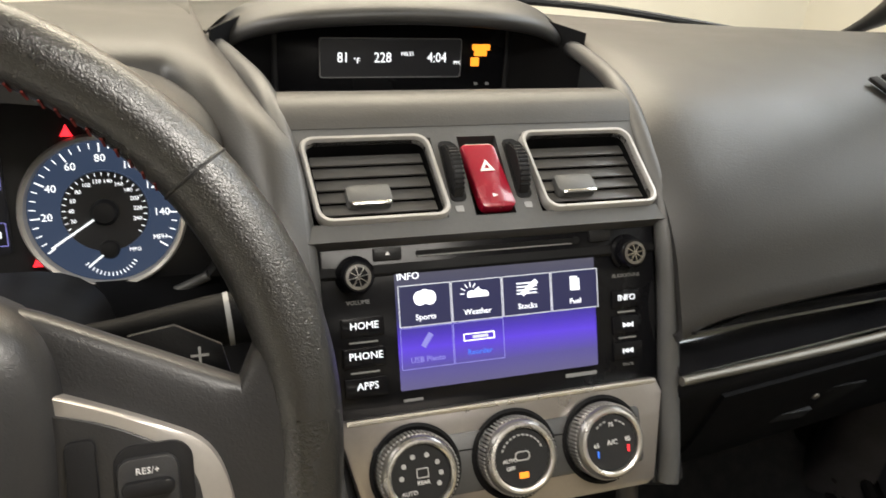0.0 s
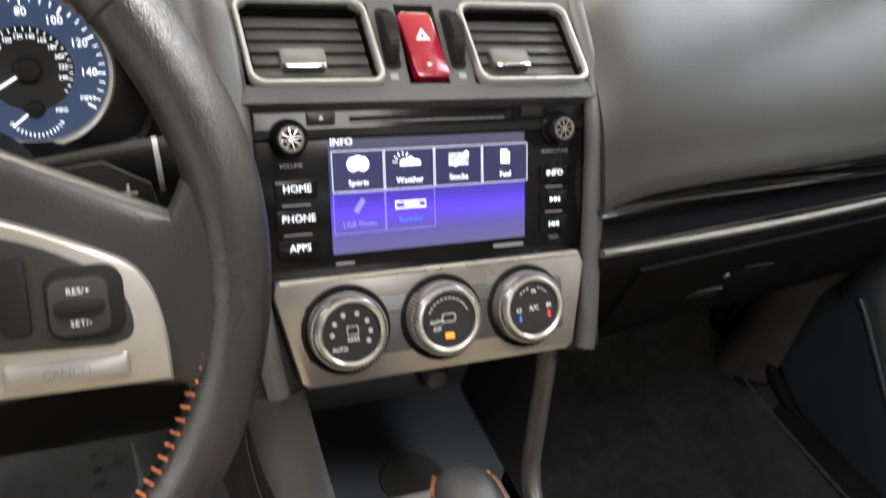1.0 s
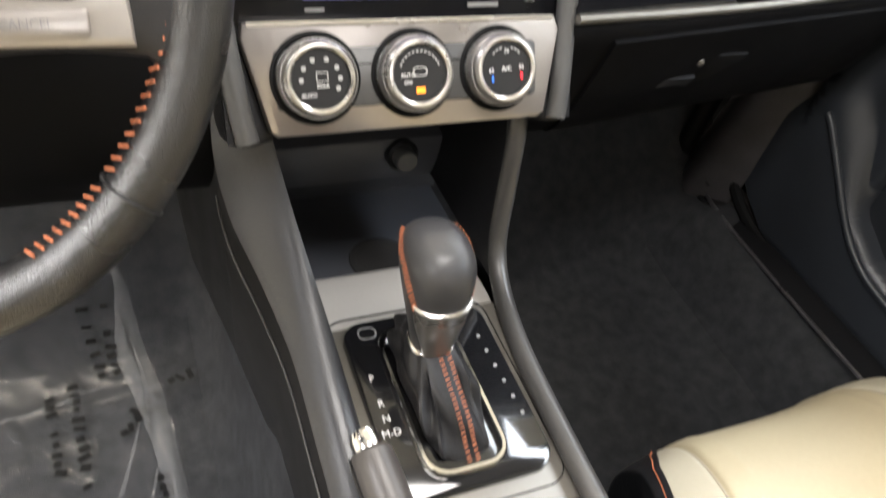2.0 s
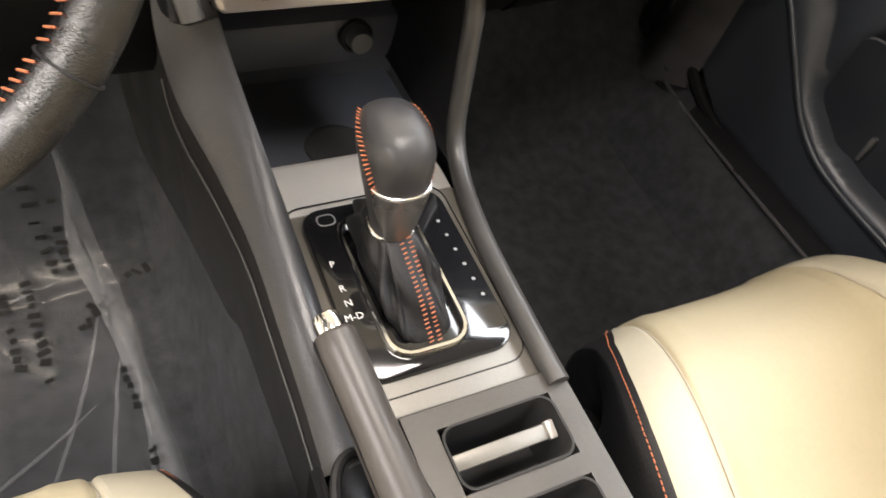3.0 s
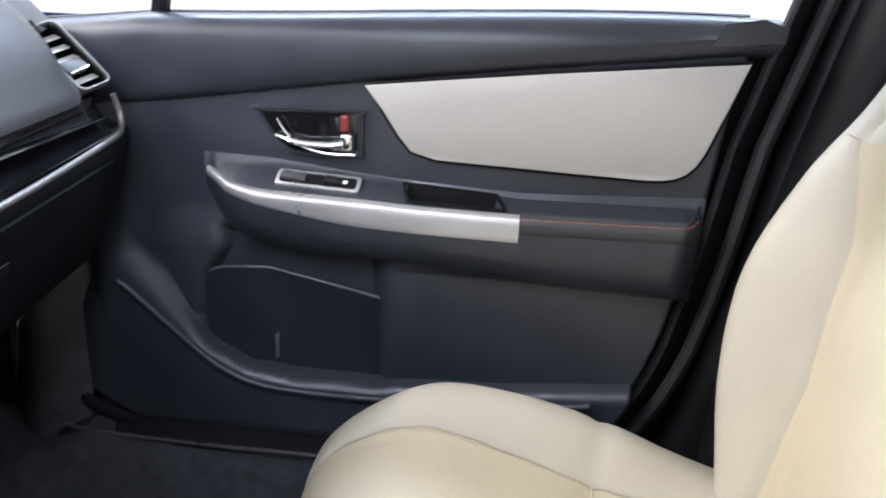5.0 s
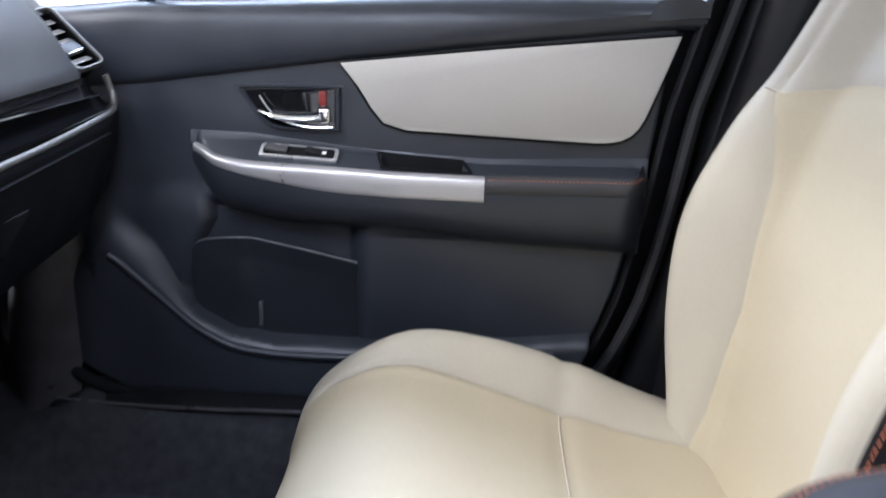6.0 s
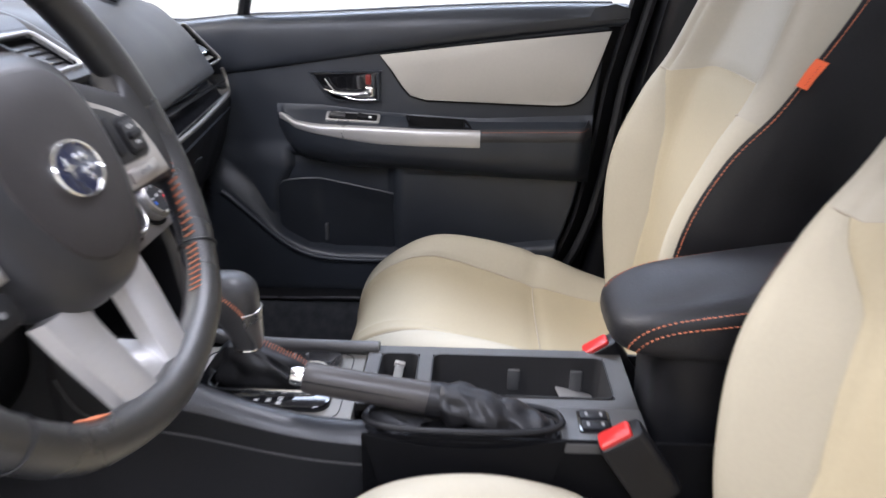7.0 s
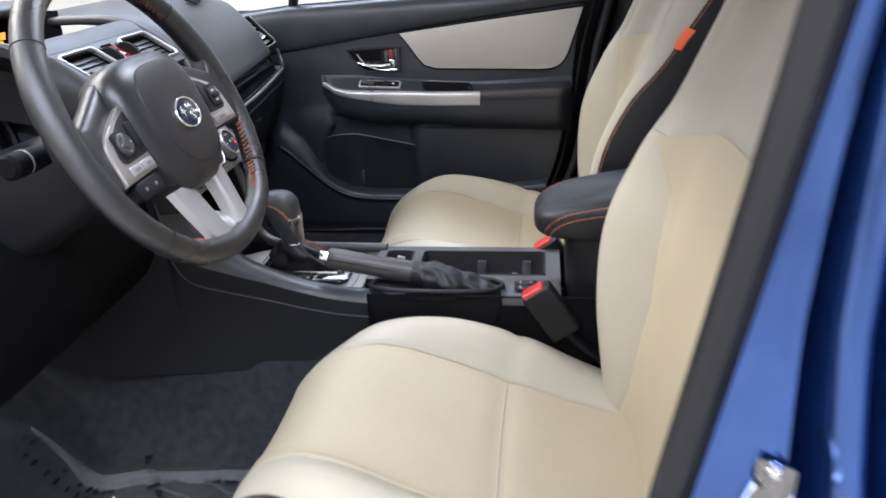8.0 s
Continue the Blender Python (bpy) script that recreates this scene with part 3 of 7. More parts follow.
    part("latch", slab(plane_frame((gx - 0.020, gy - 0.001, 0.378), (0, -0.29, 1)), [(-0.036, -0.010), (0.022, -0.010), (0.026, 0.002), (-0.022, 0.002)], 0, 0.004, 0.001), BLACK, g)
    part("lock", lathe(plane_frame((gx + 0.001, gy - 0.006, 0.397), (0, -0.29, 1)), [(0.0, 0.003), (0.003, 0.003), (0.0042, 0.0015), (0.0042, 0.0)], 16), GUNMETAL, g, "small chrome lock")
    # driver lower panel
    part("knee_panel", sheet([[(x, y, z) for y, z in spline([(0.52, 0.49), (0.44, 0.475), (0.39, 0.44), (0.37, 0.38), (0.38, 0.31), (0.44, 0.25), (0.60, 0.22)], 22)] for x in np.linspace(-0.70, -0.137, 22)], 0.006), SHADED_BLACK, d)
    # centre stack side cheeks
    for s in (1, -1):
        path = [(s * 0.182, 0.70, 0.635), (s * 0.168, 0.62, 0.640), (s * 0.150, 0.52, 0.637), (s * 0.141, 0.45, 0.606), (s * 0.138, 0.405, 0.566), (s * 0.137, 0.375, 0.51), (s * 0.134, 0.348, 0.455), (s * 0.129, 0.322, 0.412), (s * 0.125, 0.310, 0.391)]
        part("stack_border", tube(spline(path, 44), 0.0085, n=10), GREY, d)
        cheek = spline([(0.405, 0.565), (0.376, 0.512), (0.351, 0.457), (0.318, 0.408), (0.306, 0.390), (0.312, 0.383), (0.35, 0.380)], 30)
        part("lower_cheek", sheet([[(s * x, y + dy, z) for x, dy in ((0.106, 0.012), (0.118, 0.008), (0.128, 0.006), (0.136, 0.010), (0.141, 0.022), (0.142, 0.09))] for y, z in cheek], 0.004), BLACK, d)
        # wall beside the stack
        part("stack_flank", sheet([[(s * (0.139 if k < 0.5 else 0.139), y + 0.10 * k, z) for k in (0, 0.25, 0.5, 0.75, 1)] for _, y, z in spline(path[3:], 24)], 0.004), BLACK, d)
    # shelf between vents and display
    part("stack_shelf", sheet([[(x * (0.150 + 0.16 * max(0, y - 0.52)), y, z) for x in np.linspace(-1, 1, 13)] for y, z in spline([(0.475, 0.6255), (0.498, 0.6385), (0.53, 0.637), (0.60, 0.612), (0.685, 0.580), (0.71, 0.575)], 14)], 0.006), DASH, d)
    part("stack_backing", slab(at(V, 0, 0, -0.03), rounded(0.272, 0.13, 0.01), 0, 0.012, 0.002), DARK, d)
    return d


dashboard()


def vent_panel():
    """The grey panel round the vents, cut for two vents and the warning button."""
    p = thing("vent_panel", (0, 0.44, 0.6), "grey plastic dashboard panel with two chrome-framed air vents", "dash panel")
    xs = [-0.1385, -0.131, -0.036, -0.0155, 0.0155, 0.036, 0.131, 0.1385]
    ys = [-0.0475, -0.034, 0.034, 0.050]
    bm = bmesh.new()
    for i in range(7):
        for j in range(3):
            if j == 1 and i in (1, 3, 5):
                continue
            add_slab(bm, at(V, (xs[i] + xs[i + 1]) / 2, (ys[j] + ys[j + 1]) / 2, 0), [(sx * (xs[i + 1] - xs[i]) / 2, sy * (ys[j + 1] - ys[j]) / 2) for sx, sy in ((1, 1), (-1, 1), (-1, -1), (1, -1))], -0.012, 0.0)
    bmesh.ops.remove_doubles(bm, verts=bm.verts, dist=1e-5)
    part("panel", bm, GREY, p)
    for s in (-1, 1):
        w = part("thumb_wheel", lathe(at(V, s * 0.0255, 0.004, -0.010, ry=90), [(0.0, -0.004), (0.024, -0.004), (0.025, -0.003), (0.025, 0.003), (0.024, 0.004), (0.0, 0.004)], 44), BLACK, p, "ribbed black thumb wheel")
        part("wheel_slot", slab(at(V, s * 0.0255, 0.004, 0), rounded(0.012, 0.052, 0.004), 0, 0.0008), DARK, p)
        bm = bmesh.new()
        for k in range(-6, 7):
            a = k * 0.14
            add_box(bm, at(V, s * 0.0255, 0.004 + 0.025 * math.sin(a), -0.010 + 0.025 * math.cos(a)), 0.0078, 0.0012, 0.0012)
        part("ribs", bm, DARK, w)
        part("vent_mark", slab(at(V, s * 0.0265, -0.028, 0.0), rounded(0.006, 0.005, 0.001), 0, 0.0005), GREYPRINT, p)
    return p


vent_panel()


def air_vent(m, w, h, label, slats=5, tilt=-16, tab_x=0.0, fin=None):
    v = thing("air_vent", m.translation, label, "air vent", "dashboard air vents")
    skew = 0.006
    outer = [(x + skew * (-y / h), y) for x, y in rounded(w, h, 0.010)]
    inner = [(x + skew * (-y / h), y) for x, y in rounded(w - 0.0075, h - 0.0075, 0.008)]
    part("frame", ring_frame(m, outer, inner, -0.004, 0.0045, 0.002), STRIP if fin else SILVER, v, "satin silver frame")
    rows = [[m @ Vector((*q, z)) for q in inner] for z in (0.001, -0.028)]
    duct = grid(rows, closed_u=True)
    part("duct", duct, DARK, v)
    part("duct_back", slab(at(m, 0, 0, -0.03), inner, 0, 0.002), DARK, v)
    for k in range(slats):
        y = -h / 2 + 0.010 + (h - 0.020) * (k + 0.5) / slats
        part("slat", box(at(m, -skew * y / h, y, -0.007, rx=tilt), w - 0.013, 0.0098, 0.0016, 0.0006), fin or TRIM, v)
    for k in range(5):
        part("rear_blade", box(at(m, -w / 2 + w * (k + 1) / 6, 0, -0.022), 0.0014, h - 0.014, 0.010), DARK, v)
    t = part("tab", slab(at(m, tab_x, -0.0125, -0.004, rx=-12), rounded(0.032, 0.017, 0.004), -0.003, 0.0045, 0.0015), GREY, v, "grey slider tab with a chrome lip")
    part("tab_lip", box(at(m, tab_x, -0.0205, 0.002), 0.028, 0.0025, 0.003, 0.001), CHROME, t)
    return v


air_vent(at(V, -0.0835, 0, 0.001), 0.095, 0.0705, "rectangular air vent with grey slats in a silver frame", tab_x=-0.006)
air_vent(at(V, 0.0835, 0, 0.001), 0.095, 0.0705, "rectangular air vent with grey slats in a silver frame", tab_x=-0.014)
_side = plane_frame((0.640, 0.459, 0.544), (0, 0.066, 0.068), (0.045, -0.012, 0.008))
air_vent(at(_side, 0, 0, 0.004), 0.050, 0.094, "outer dashboard air vent with pale slats in a silver frame", slats=5, tilt=-30, fin=PALE)


def hazard():
    t = thing("hazard_button", (0, 0.44, 0.6), "glossy dark red hazard warning button", "button")
    b = part("button", slab(at(V, 0, 0, 0), [(x - 0.10 * y, y - 0.003) for x, y in rounded(0.0265, 0.055, 0.004)], -0.004, 0.0045, 0.002), RED, t)
    tri = [(0.0065 * math.cos(a), 0.0065 * math.sin(a)) for a in [radians(90 + 120 * k) for k in range(3)]]
    part("triangle", ring_frame(at(V, 0.0, 0.003, 0.0047), tri, [(x * 0.45, y * 0.45) for x, y in tri], 0, 0.0006, 0.0001), WHITE, b, smooth=False)
    part("mark", slab(at(V, 0.001, -0.021, 0.0047), [(-0.002, -0.0015), (0.002, 0), (-0.002, 0.0015)], 0, 0.0004), WHITE, b, smooth=False)


hazard()


def info_display():
    """The small display deep under its hood at the top of the dashboard."""
    t = thing("info_display", (0, 0.70, 0.62), "small hooded dashboard display with white and amber figures", "display")
    m = plane_frame((0, 0.712, 0.617), (0, 0.10, 1))
    part("face", slab(m, rounded(0.245, 0.072, 0.006), -0.01, 0.0, 0.001), FASCIA, t)
    part("bezel", ring_frame(m, rounded(0.252, 0.080, 0.008), rounded(0.240, 0.068, 0.004), -0.006, 0.003, 0.001), BLACK, t)
    w = part("window", slab(at(m, -0.004, 0.0, 0.0005), rounded(0.148, 0.038, 0.003), 0, 0.001), LCD, t)
    part("window_line", ring_frame(at(m, -0.004, 0.0, 0.0008), rounded(0.150, 0.040, 0.003), rounded(0.148, 0.038, 0.003), 0, 0.001, 0.0002), GREYPRINT, w)
    for s, x, z in (("81", -0.055, 0.0145), ("228", -0.014, 0.0145), ("4:04", 0.044, 0.0145)):
        words("figures", s, z, at(m, x, 0, 0.0022), LIT, w, stretch=0.85)
    words("unit", "\u00b0F", 0.008, at(m, -0.041, -0.003, 0.0022), LIT, w)
    words("unit", "MILES", 0.0055, at(m, 0.012, 0.004, 0.0022), LIT, w)
    words("unit", "PM", 0.0055, at(m, 0.066, -0.005, 0.0022), LIT, w)
    for k, (x, y, sx, sy) in enumerate(((0.093, 0.011, 0.020, 0.006), (0.0925, 0.005, 0.014, 0.006), (0.0865, -0.004, 0.009, 0.009))):
        part("warning_lamp", slab(at(m, x, y, 0.0008), rounded(sx, sy, 0.001), 0, 0.001), AMBER, t, "lit amber seat belt warning")
    for k in range(2):
        part("dot", slab(at(m, 0.089 + 0.013 * k, -0.027, 0.0008), rounded(0.004, 0.003, 0.001), 0, 0.001), GREYPRINT, t)
    # hood: an arched shell whose rounded lip sweeps back at both ends
    rows = []
    for u in np.linspace(-1, 1, 41):
        a = abs(u)
        drop = 0.030 * a ** 6
        y0 = 0.640 + 0.055 * a ** 4
        x = 0.186 * u
        top = 0.682 - 0.018 * a * a - drop
        rows.append([(x, y, z) for y, z in spline([(0.80, top - 0.055), (0.76, top - 0.012), (0.71, top + 0.006), (y0 + 0.03, top + 0.004), (y0 + 0.004, top - 0.003), (y0, top - 0.011), (y0 + 0.006, top - 0.018), (y0 + 0.03, top - 0.018), (0.715, top - 0.022)], 26)])
    part("hood", grid(rows), DASH, t, "curved charcoal display hood")
    # cheeks near-black, the shade beside the sunken face put into their colour
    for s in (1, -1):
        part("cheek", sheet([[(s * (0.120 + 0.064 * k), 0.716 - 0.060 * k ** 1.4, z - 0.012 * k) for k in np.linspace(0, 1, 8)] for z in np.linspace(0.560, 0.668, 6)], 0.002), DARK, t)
    return t


info_display()


def head_unit():
    u = thing("head_unit", S.translation, "gloss black touchscreen radio showing a violet menu", "car radio")
    W, H = 0.260, 0.125
    cy = 0.001
    part("fascia", slab(at(S, 0, cy, 0), rounded(W, H, 0.004), -0.02, -0.0005, 0.001), FASCIA, u)
    s = part("screen", slab(S, rounded(0.155, 0.0875, 0.001), -0.001, 0.0003), PICTURE, u, "lit violet touchscreen")
    tw, th = 0.0385, 0.0295
    y1, y2 = 0.0155, -0.0145
    for k in range(4):
        x = -0.0565 + 0.0390 * k
        part("tile", slab(at(S, x, y1, 0.0003), rounded(tw - 0.001, th - 0.001, 0.0005), 0, 0.0003), SCREEN_DARK, s)
        part("tile_line", ring_frame(at(S, x, y1, 0.0004), rounded(tw, th, 0.0008), rounded(tw - 0.0012, th - 0.0012, 0.0004), 0, 0.0005, 0.0001), SCREEN_LINE, s)
    for k in range(2):
        x = -0.0565 + 0.0390 * k
        part("tile_line", ring_frame(at(S, x, y2, 0.0004), rounded(tw, th, 0.0008), rounded(tw - 0.0008, th - 0.0008, 0.0004), 0, 0.0005, 0.0001), SCREEN_FAINT, s)
    words("title", "INFO", 0.0072, at(S, -0.068, 0.0365, 0.001), SCREEN_TEXT, s)
    for k, n in enumerate(("Sports", "Weather", "Stocks", "Fuel")):
        words("caption", n, 0.0058, at(S, -0.0565 + 0.0390 * k, y1 - 0.0085, 0.001), SCREEN_TEXT, s)
    words("caption", "USB Photo", 0.0058, at(S, -0.0565, y2 - 0.0085, 0.001), SCREEN_FAINT, s)
    words("caption", "Reorder", 0.0056, at(S, -0.0175, y2 - 0.0075, 0.001), SCREEN_BLUE, s)
    # icons as plain shapes
    def disc(x, y, rx, ry, low=-1.0):
        return slab(at(S, x, y, 0.0006), [(rx * math.cos(q), max(low, ry * math.sin(q))) for q in np.linspace(0, 2 * math.pi, 14, endpoint=False)], 0, 0.0004)
    for a in range(3):
        part("ball_icon", disc(-0.0565 + 0.0035 * (a - 1), y1 + 0.005 + 0.001 * (a % 2), 0.0048, 0.0052), SCREEN_TEXT, s)
    for dx, r in ((-0.004, 0.0035), (0.001, 0.0045), (0.006, 0.003)):
        part("cloud_icon", disc(-0.0175 + dx, y1 + 0.0035, r, r, -0.0015), SCREEN_TEXT, s)
    for a in range(7):
        part("sun_ray", box(at(S, -0.0225, y1 + 0.005, 0.0008, rz=a * 30) @ Matrix.Translation((0.0062, 0, 0)), 0.0035, 0.0006, 0.0004), SCREEN_TEXT, s)
    for a in range(4):
        part("chart_line", box(at(S, 0.0215, y1 + 0.001 + 0.0025 * a, 0.0008), 0.016, 0.0009, 0.0004), SCREEN_TEXT, s)
    part("chart_arrow", box(at(S, 0.0235, y1 + 0.005, 0.0008, rz=38), 0.015, 0.0035, 0.0004), SCREEN_TEXT, s)
    part("pump_icon", box(at(S, 0.0595, y1 + 0.005, 0.0008), 0.0055, 0.0105, 0.0004), SCREEN_TEXT, s)
    part("pump_hose", box(at(S, 0.0637, y1 + 0.004, 0.0008), 0.0012, 0.009, 0.0004), SCREEN_TEXT, s)
    part("icon", box(at(S, -0.0565, y2 + 0.005, 0.0008, rz=55), 0.011, 0.004, 0.0004, 0.0002), SCREEN_FAINT, s)
    part("icon", ring_frame(at(S, -0.0175, y2 + 0.0035, 0.0006), rounded(0.024, 0.0055, 0.0006), rounded(0.0225, 0.004, 0.0004), 0, 0.0004, 0.0001), SCREEN_TEXT, s)
    part("icon", box(at(S, -0.0165, y2 + 0.0035, 0.0008), 0.012, 0.0022, 0.0003), SCREEN_LINE, s)
    # disc slot and small keys
    part("disc_slot", slab(at(S, 0.000, 0.0525, 0), rounded(0.122, 0.0032, 0.0015), -0.001, 0.0004), DARK, u)
    part("slot_lip", box(at(S, 0.000, 0.0502, 0), 0.120, 0.0008, 0.0008), GREYPRINT, u)
    part("eject_key", slab(at(S, -0.0815, 0.0535, 0), rounded(0.020, 0.0085, 0.001), -0.001, 0.0014, 0.0005), BLACK, u)
    part("eject_mark", slab(at(S, -0.0815, 0.0535, 0.0014), [(-0.0018, -0.0008), (0.0018, -0.0008), (0, 0.0018)], 0, 0.0003), WHITE, u, smooth=False)
    part("card_door", slab(at(S, 0.0835, 0.0545, 0), rounded(0.018, 0.0085, 0.001), -0.001, 0.0012, 0.0004), BLACK, u)
    part("slot_hole", lathe(at(S, 0.0635, 0.0525, 0.0002), [(0.0, 0.0005), (0.003, 0.0005), (0.003, 0)], 14), DARK, u)
    for sx, y in ((-1, 0.0405), (1, 0.0405)):
        m = at(S, sx * 0.105, y, 0)
        k = part("knob", lathe(m, [(0.0135, -0.002), (0.0135, 0.002), (0.0115, 0.004), (0.0110, 0.012), (0.0098, 0.0135), (0.0, 0.0138)], 36), FASCIA, u, "black volume knob with a chrome cap")
        part("knob_ring", lathe(at(m, 0, 0, 0.0130), [(0.0082, 0.0), (0.0086, 0.0012), (0.0066, 0.0014), (0.0066, 0.0)], 30), GUNMETAL, k)
        bm = bmesh.new()
        for a in range(4):
            add_box(bm, at(m, 0, 0, 0.0142, rz=a * 45 + 12), 0.0145, 0.0007, 0.0004)
        part("knob_lines", bm, CHROME, k)
    words("print", "VOLUME", 0.0042, at(S, -0.104, 0.0215, 0.0003), GREYPRINT, u)
    words("print", "AUDIO/TUNE", 0.0040, at(S, 0.1045, 0.0225, 0.0003), GREYPRINT, u)
    for n, y in (("HOME", 0.0045), ("PHONE", -0.0165), ("APPS", -0.0375)):
        k = part("key", slab(at(S, -0.102, y, 0), rounded(0.030, 0.0135, 0.001), -0.001, 0.0016, 0.0006), FASCIA, u)
        words("key_text", n, 0.0072, at(S, -0.101, y + 0.001, 0.0020), LIT, k)
    for y in (-0.006, -0.027):
        part("key_gap", box(at(S, -0.102, y, 0.0006), 0.020, 0.0010, 0.0010), GREYPRINT, u)
    for n, y in (("INFO", 0.0045), (">>|", -0.0155), ("|<<", -0.0355)):
        k = part("key", slab(at(S, 0.1035, y, 0), rounded(0.025, 0.0135, 0.001), -0.001, 0.0016, 0.0006), FASCIA, u)
        if n == "INFO":
            words("key_text", n, 0.0066, at(S, 0.1035, y + 0.001, 0.0020), LIT, k)
        else:
            bm = bmesh.new()
            f = 1 if n[0] == ">" else -1
            for dx in (-0.0022, 0.0018):
                add_slab(bm, at(S, 0.1035 + dx * f, y, 0.0016), [(-0.0018 * f, -0.002), (0.002 * f, 0), (-0.0018 * f, 0.002)], 0, 0.0004)
            add_box(bm, at(S, 0.1035 + 0.0044 * f, y, 0.0018), 0.0008, 0.004, 0.0004)
            part("key_mark", bm, LIT, k, smooth=False)
    for y in (-0.0055, -0.0255):
        part("key_gap", box(at(S, 0.1035, y, 0.0006), 0.015, 0.0010, 0.0010), GREYPRINT, u)
    words("print", "TRACK", 0.0030, at(S, 0.1035, -0.0465, 0.0003), GREYPRINT, u)
    for x, w in ((0.058, 0.016), (0.071, 0.010)):
        part("print_bar", box(at(S, x, -0.0492, 0.0003), w, 0.0028, 0.0003), GREYPRINT, u)
    part("print_bar", box(at(S, -0.069, -0.0508, 0.0003), 0.014, 0.002, 0.0003), GREYPRINT, u)


head_unit()


def climate():
    t = thing("climate_panel", C.translation, "satin silver climate panel with three round control knobs", "climate control")
    pts = [(-0.122, 0.040), (0.122, 0.040), (0.126, 0.030), (0.112, -0.034), (0.106, -0.038), (-0.104, -0.038), (-0.109, -0.034), (-0.124, 0.030)]
    part("panel", slab(C, pts, -0.012, 0.0, 0.003), BRUSHED, t, "satin silver panel")
    # chrome rod stands in for the highlight along the panel's top edge
    part("upper_edge", tube([at(C, x, 0.0385, -0.0008).translation for x in np.linspace(-0.119, 0.119, 12)], 0.0022, n=8), SATIN_CHROME, t, "chrome line for the highlight on the upper edge")
    part("dark_band", slab(C, [(x, y + 0.001) for x, y in rounded(0.206, 0.042, 0.004)][:], -0.002, 0.0012, 0.0006), GREY, t)
    part("band_line", box(at(C, 0, 0.010, 0.0014), 0.20, 0.0008, 0.0008), DARK, t)
    marks = (("AUTO", "REAR"), ("AUTO", "OFF"), ("A/C", ""))
    for k, x in enumerate((-0.0745, -0.001, 0.0695)):
        m = at(C, x, 0.0015, 0) @ Matrix.Diagonal((0.95, 0.95, 1, 1))
        part("knob_well", lathe(m, [(0.0335, -0.002), (0.0345, 0.0018), (0.032, 0.0026), (0.029, 0.0005), (0.0, 0.0005)], 44), DARK, t)
        b = part("knob", lathe(m, [(0.0285, 0.0), (0.0290, 0.002), (0.0282, 0.013), (0.0270, 0.0165), (0.0255, 0.0175), (0.0228, 0.0165), (0.0218, 0.0120), (0.0, 0.0115)], 60), GUNMETAL, t, "round chrome-ringed climate knob")
        part("knob_rim", lathe(m, [(0.0222, 0.0132), (0.0264, 0.0145), (0.0262, 0.0165), (0.0252, 0.0180), (0.0236, 0.0183), (0.0221, 0.0172), (0.0219, 0.0136)], 60), SATIN_CHROME, b, "satin chrome rim")
        bm = bmesh.new()
        for a in range(60):
            add_box(bm, at(m, 0, 0, 0.0072, rz=a * 6) @ Matrix.Translation((0.0287, 0, 0)), 0.0012, 0.0014, 0.0105)
        part("knurl", bm, SILVER, b)
        f = part("knob_face", lathe(at(m, 0, 0, 0.0144), [(0.0218, 0.0), (0.0212, 0.0008), (0.0, 0.0010)], 44), FACE, b, "black knob face with white symbols")
        words("symbol", marks[k][0], 0.0042 if k < 2 else 0.0055, at(m, (-0.0095, -0.010, 0)[k], (-0.0115, -0.001, 0.0)[k], 0.0162), WHITE, b)
        if marks[k][1]:
            words("symbol", marks[k][1], 0.0040, at(m, (0.0012, -0.010)[k], (-0.0052, -0.0065)[k], 0.0162), WHITE, b)
        if k == 2:
            for n, dx, dy in (("65", -0.0135, -0.001), ("75", 0.0, 0.0135), ("85", 0.0135, 0.001)):
                words("symbol", n, 0.0048, at(m, dx, dy, 0.0162), WHITE, b)
            part("cold_mark", box(at(m, -0.0125, -0.0075, 0.0162), 0.0015, 0.005, 0.0004), SCREEN_BLUE, b)
            part("hot_mark", box(at(m, 0.0135, -0.0060, 0.0162), 0.0015, 0.005, 0.0004), REDLIT, b)
        if k == 1:
            part("amber_lamp", slab(at(m, 0, -0.0125, 0.0157), rounded(0.0072, 0.0042, 0.0006), 0, 0.0006), AMBER, b)
            part("recirculation_mark", ring_frame(at(m, 0, 0.0015, 0.0157), rounded(0.012, 0.007, 0.003), rounded(0.0102, 0.0052, 0.0024), 0, 0.0005, 0.0001), PRINT, b)
        if k == 0:
            for q in (182, 148, 112, 70, 32, 0, -30):
                part("airflow_mark", slab(at(m, 0.0145 * math.cos(radians(q)), 0.0145 * math.sin(radians(q)), 0.0157), rounded(0.0034, 0.0034, 0.0014), 0, 0.0006), PRINT, b)
            part("demist_mark", ring_frame(at(m, 0.001, 0.0015, 0.0157), rounded(0.009, 0.007, 0.001), rounded(0.0076, 0.0056, 0.0006), 0, 0.0005, 0.0001), PRINT, b)
        if k:
            bm = bmesh.new()
            for q in np.linspace(155, 25, 12):
                if k == 1 or 40 < q < 80 or 100 < q < 140:
                    add_box(bm, at(m, 0, 0, 0.0158, rz=q) @ Matrix.Translation((0.0168, 0, 0)), 0.0012, 0.0022, 0.0004)
            part("scale", bm, PRINT, b)


climate()

# ---- centre console ----
CZ = 0.230


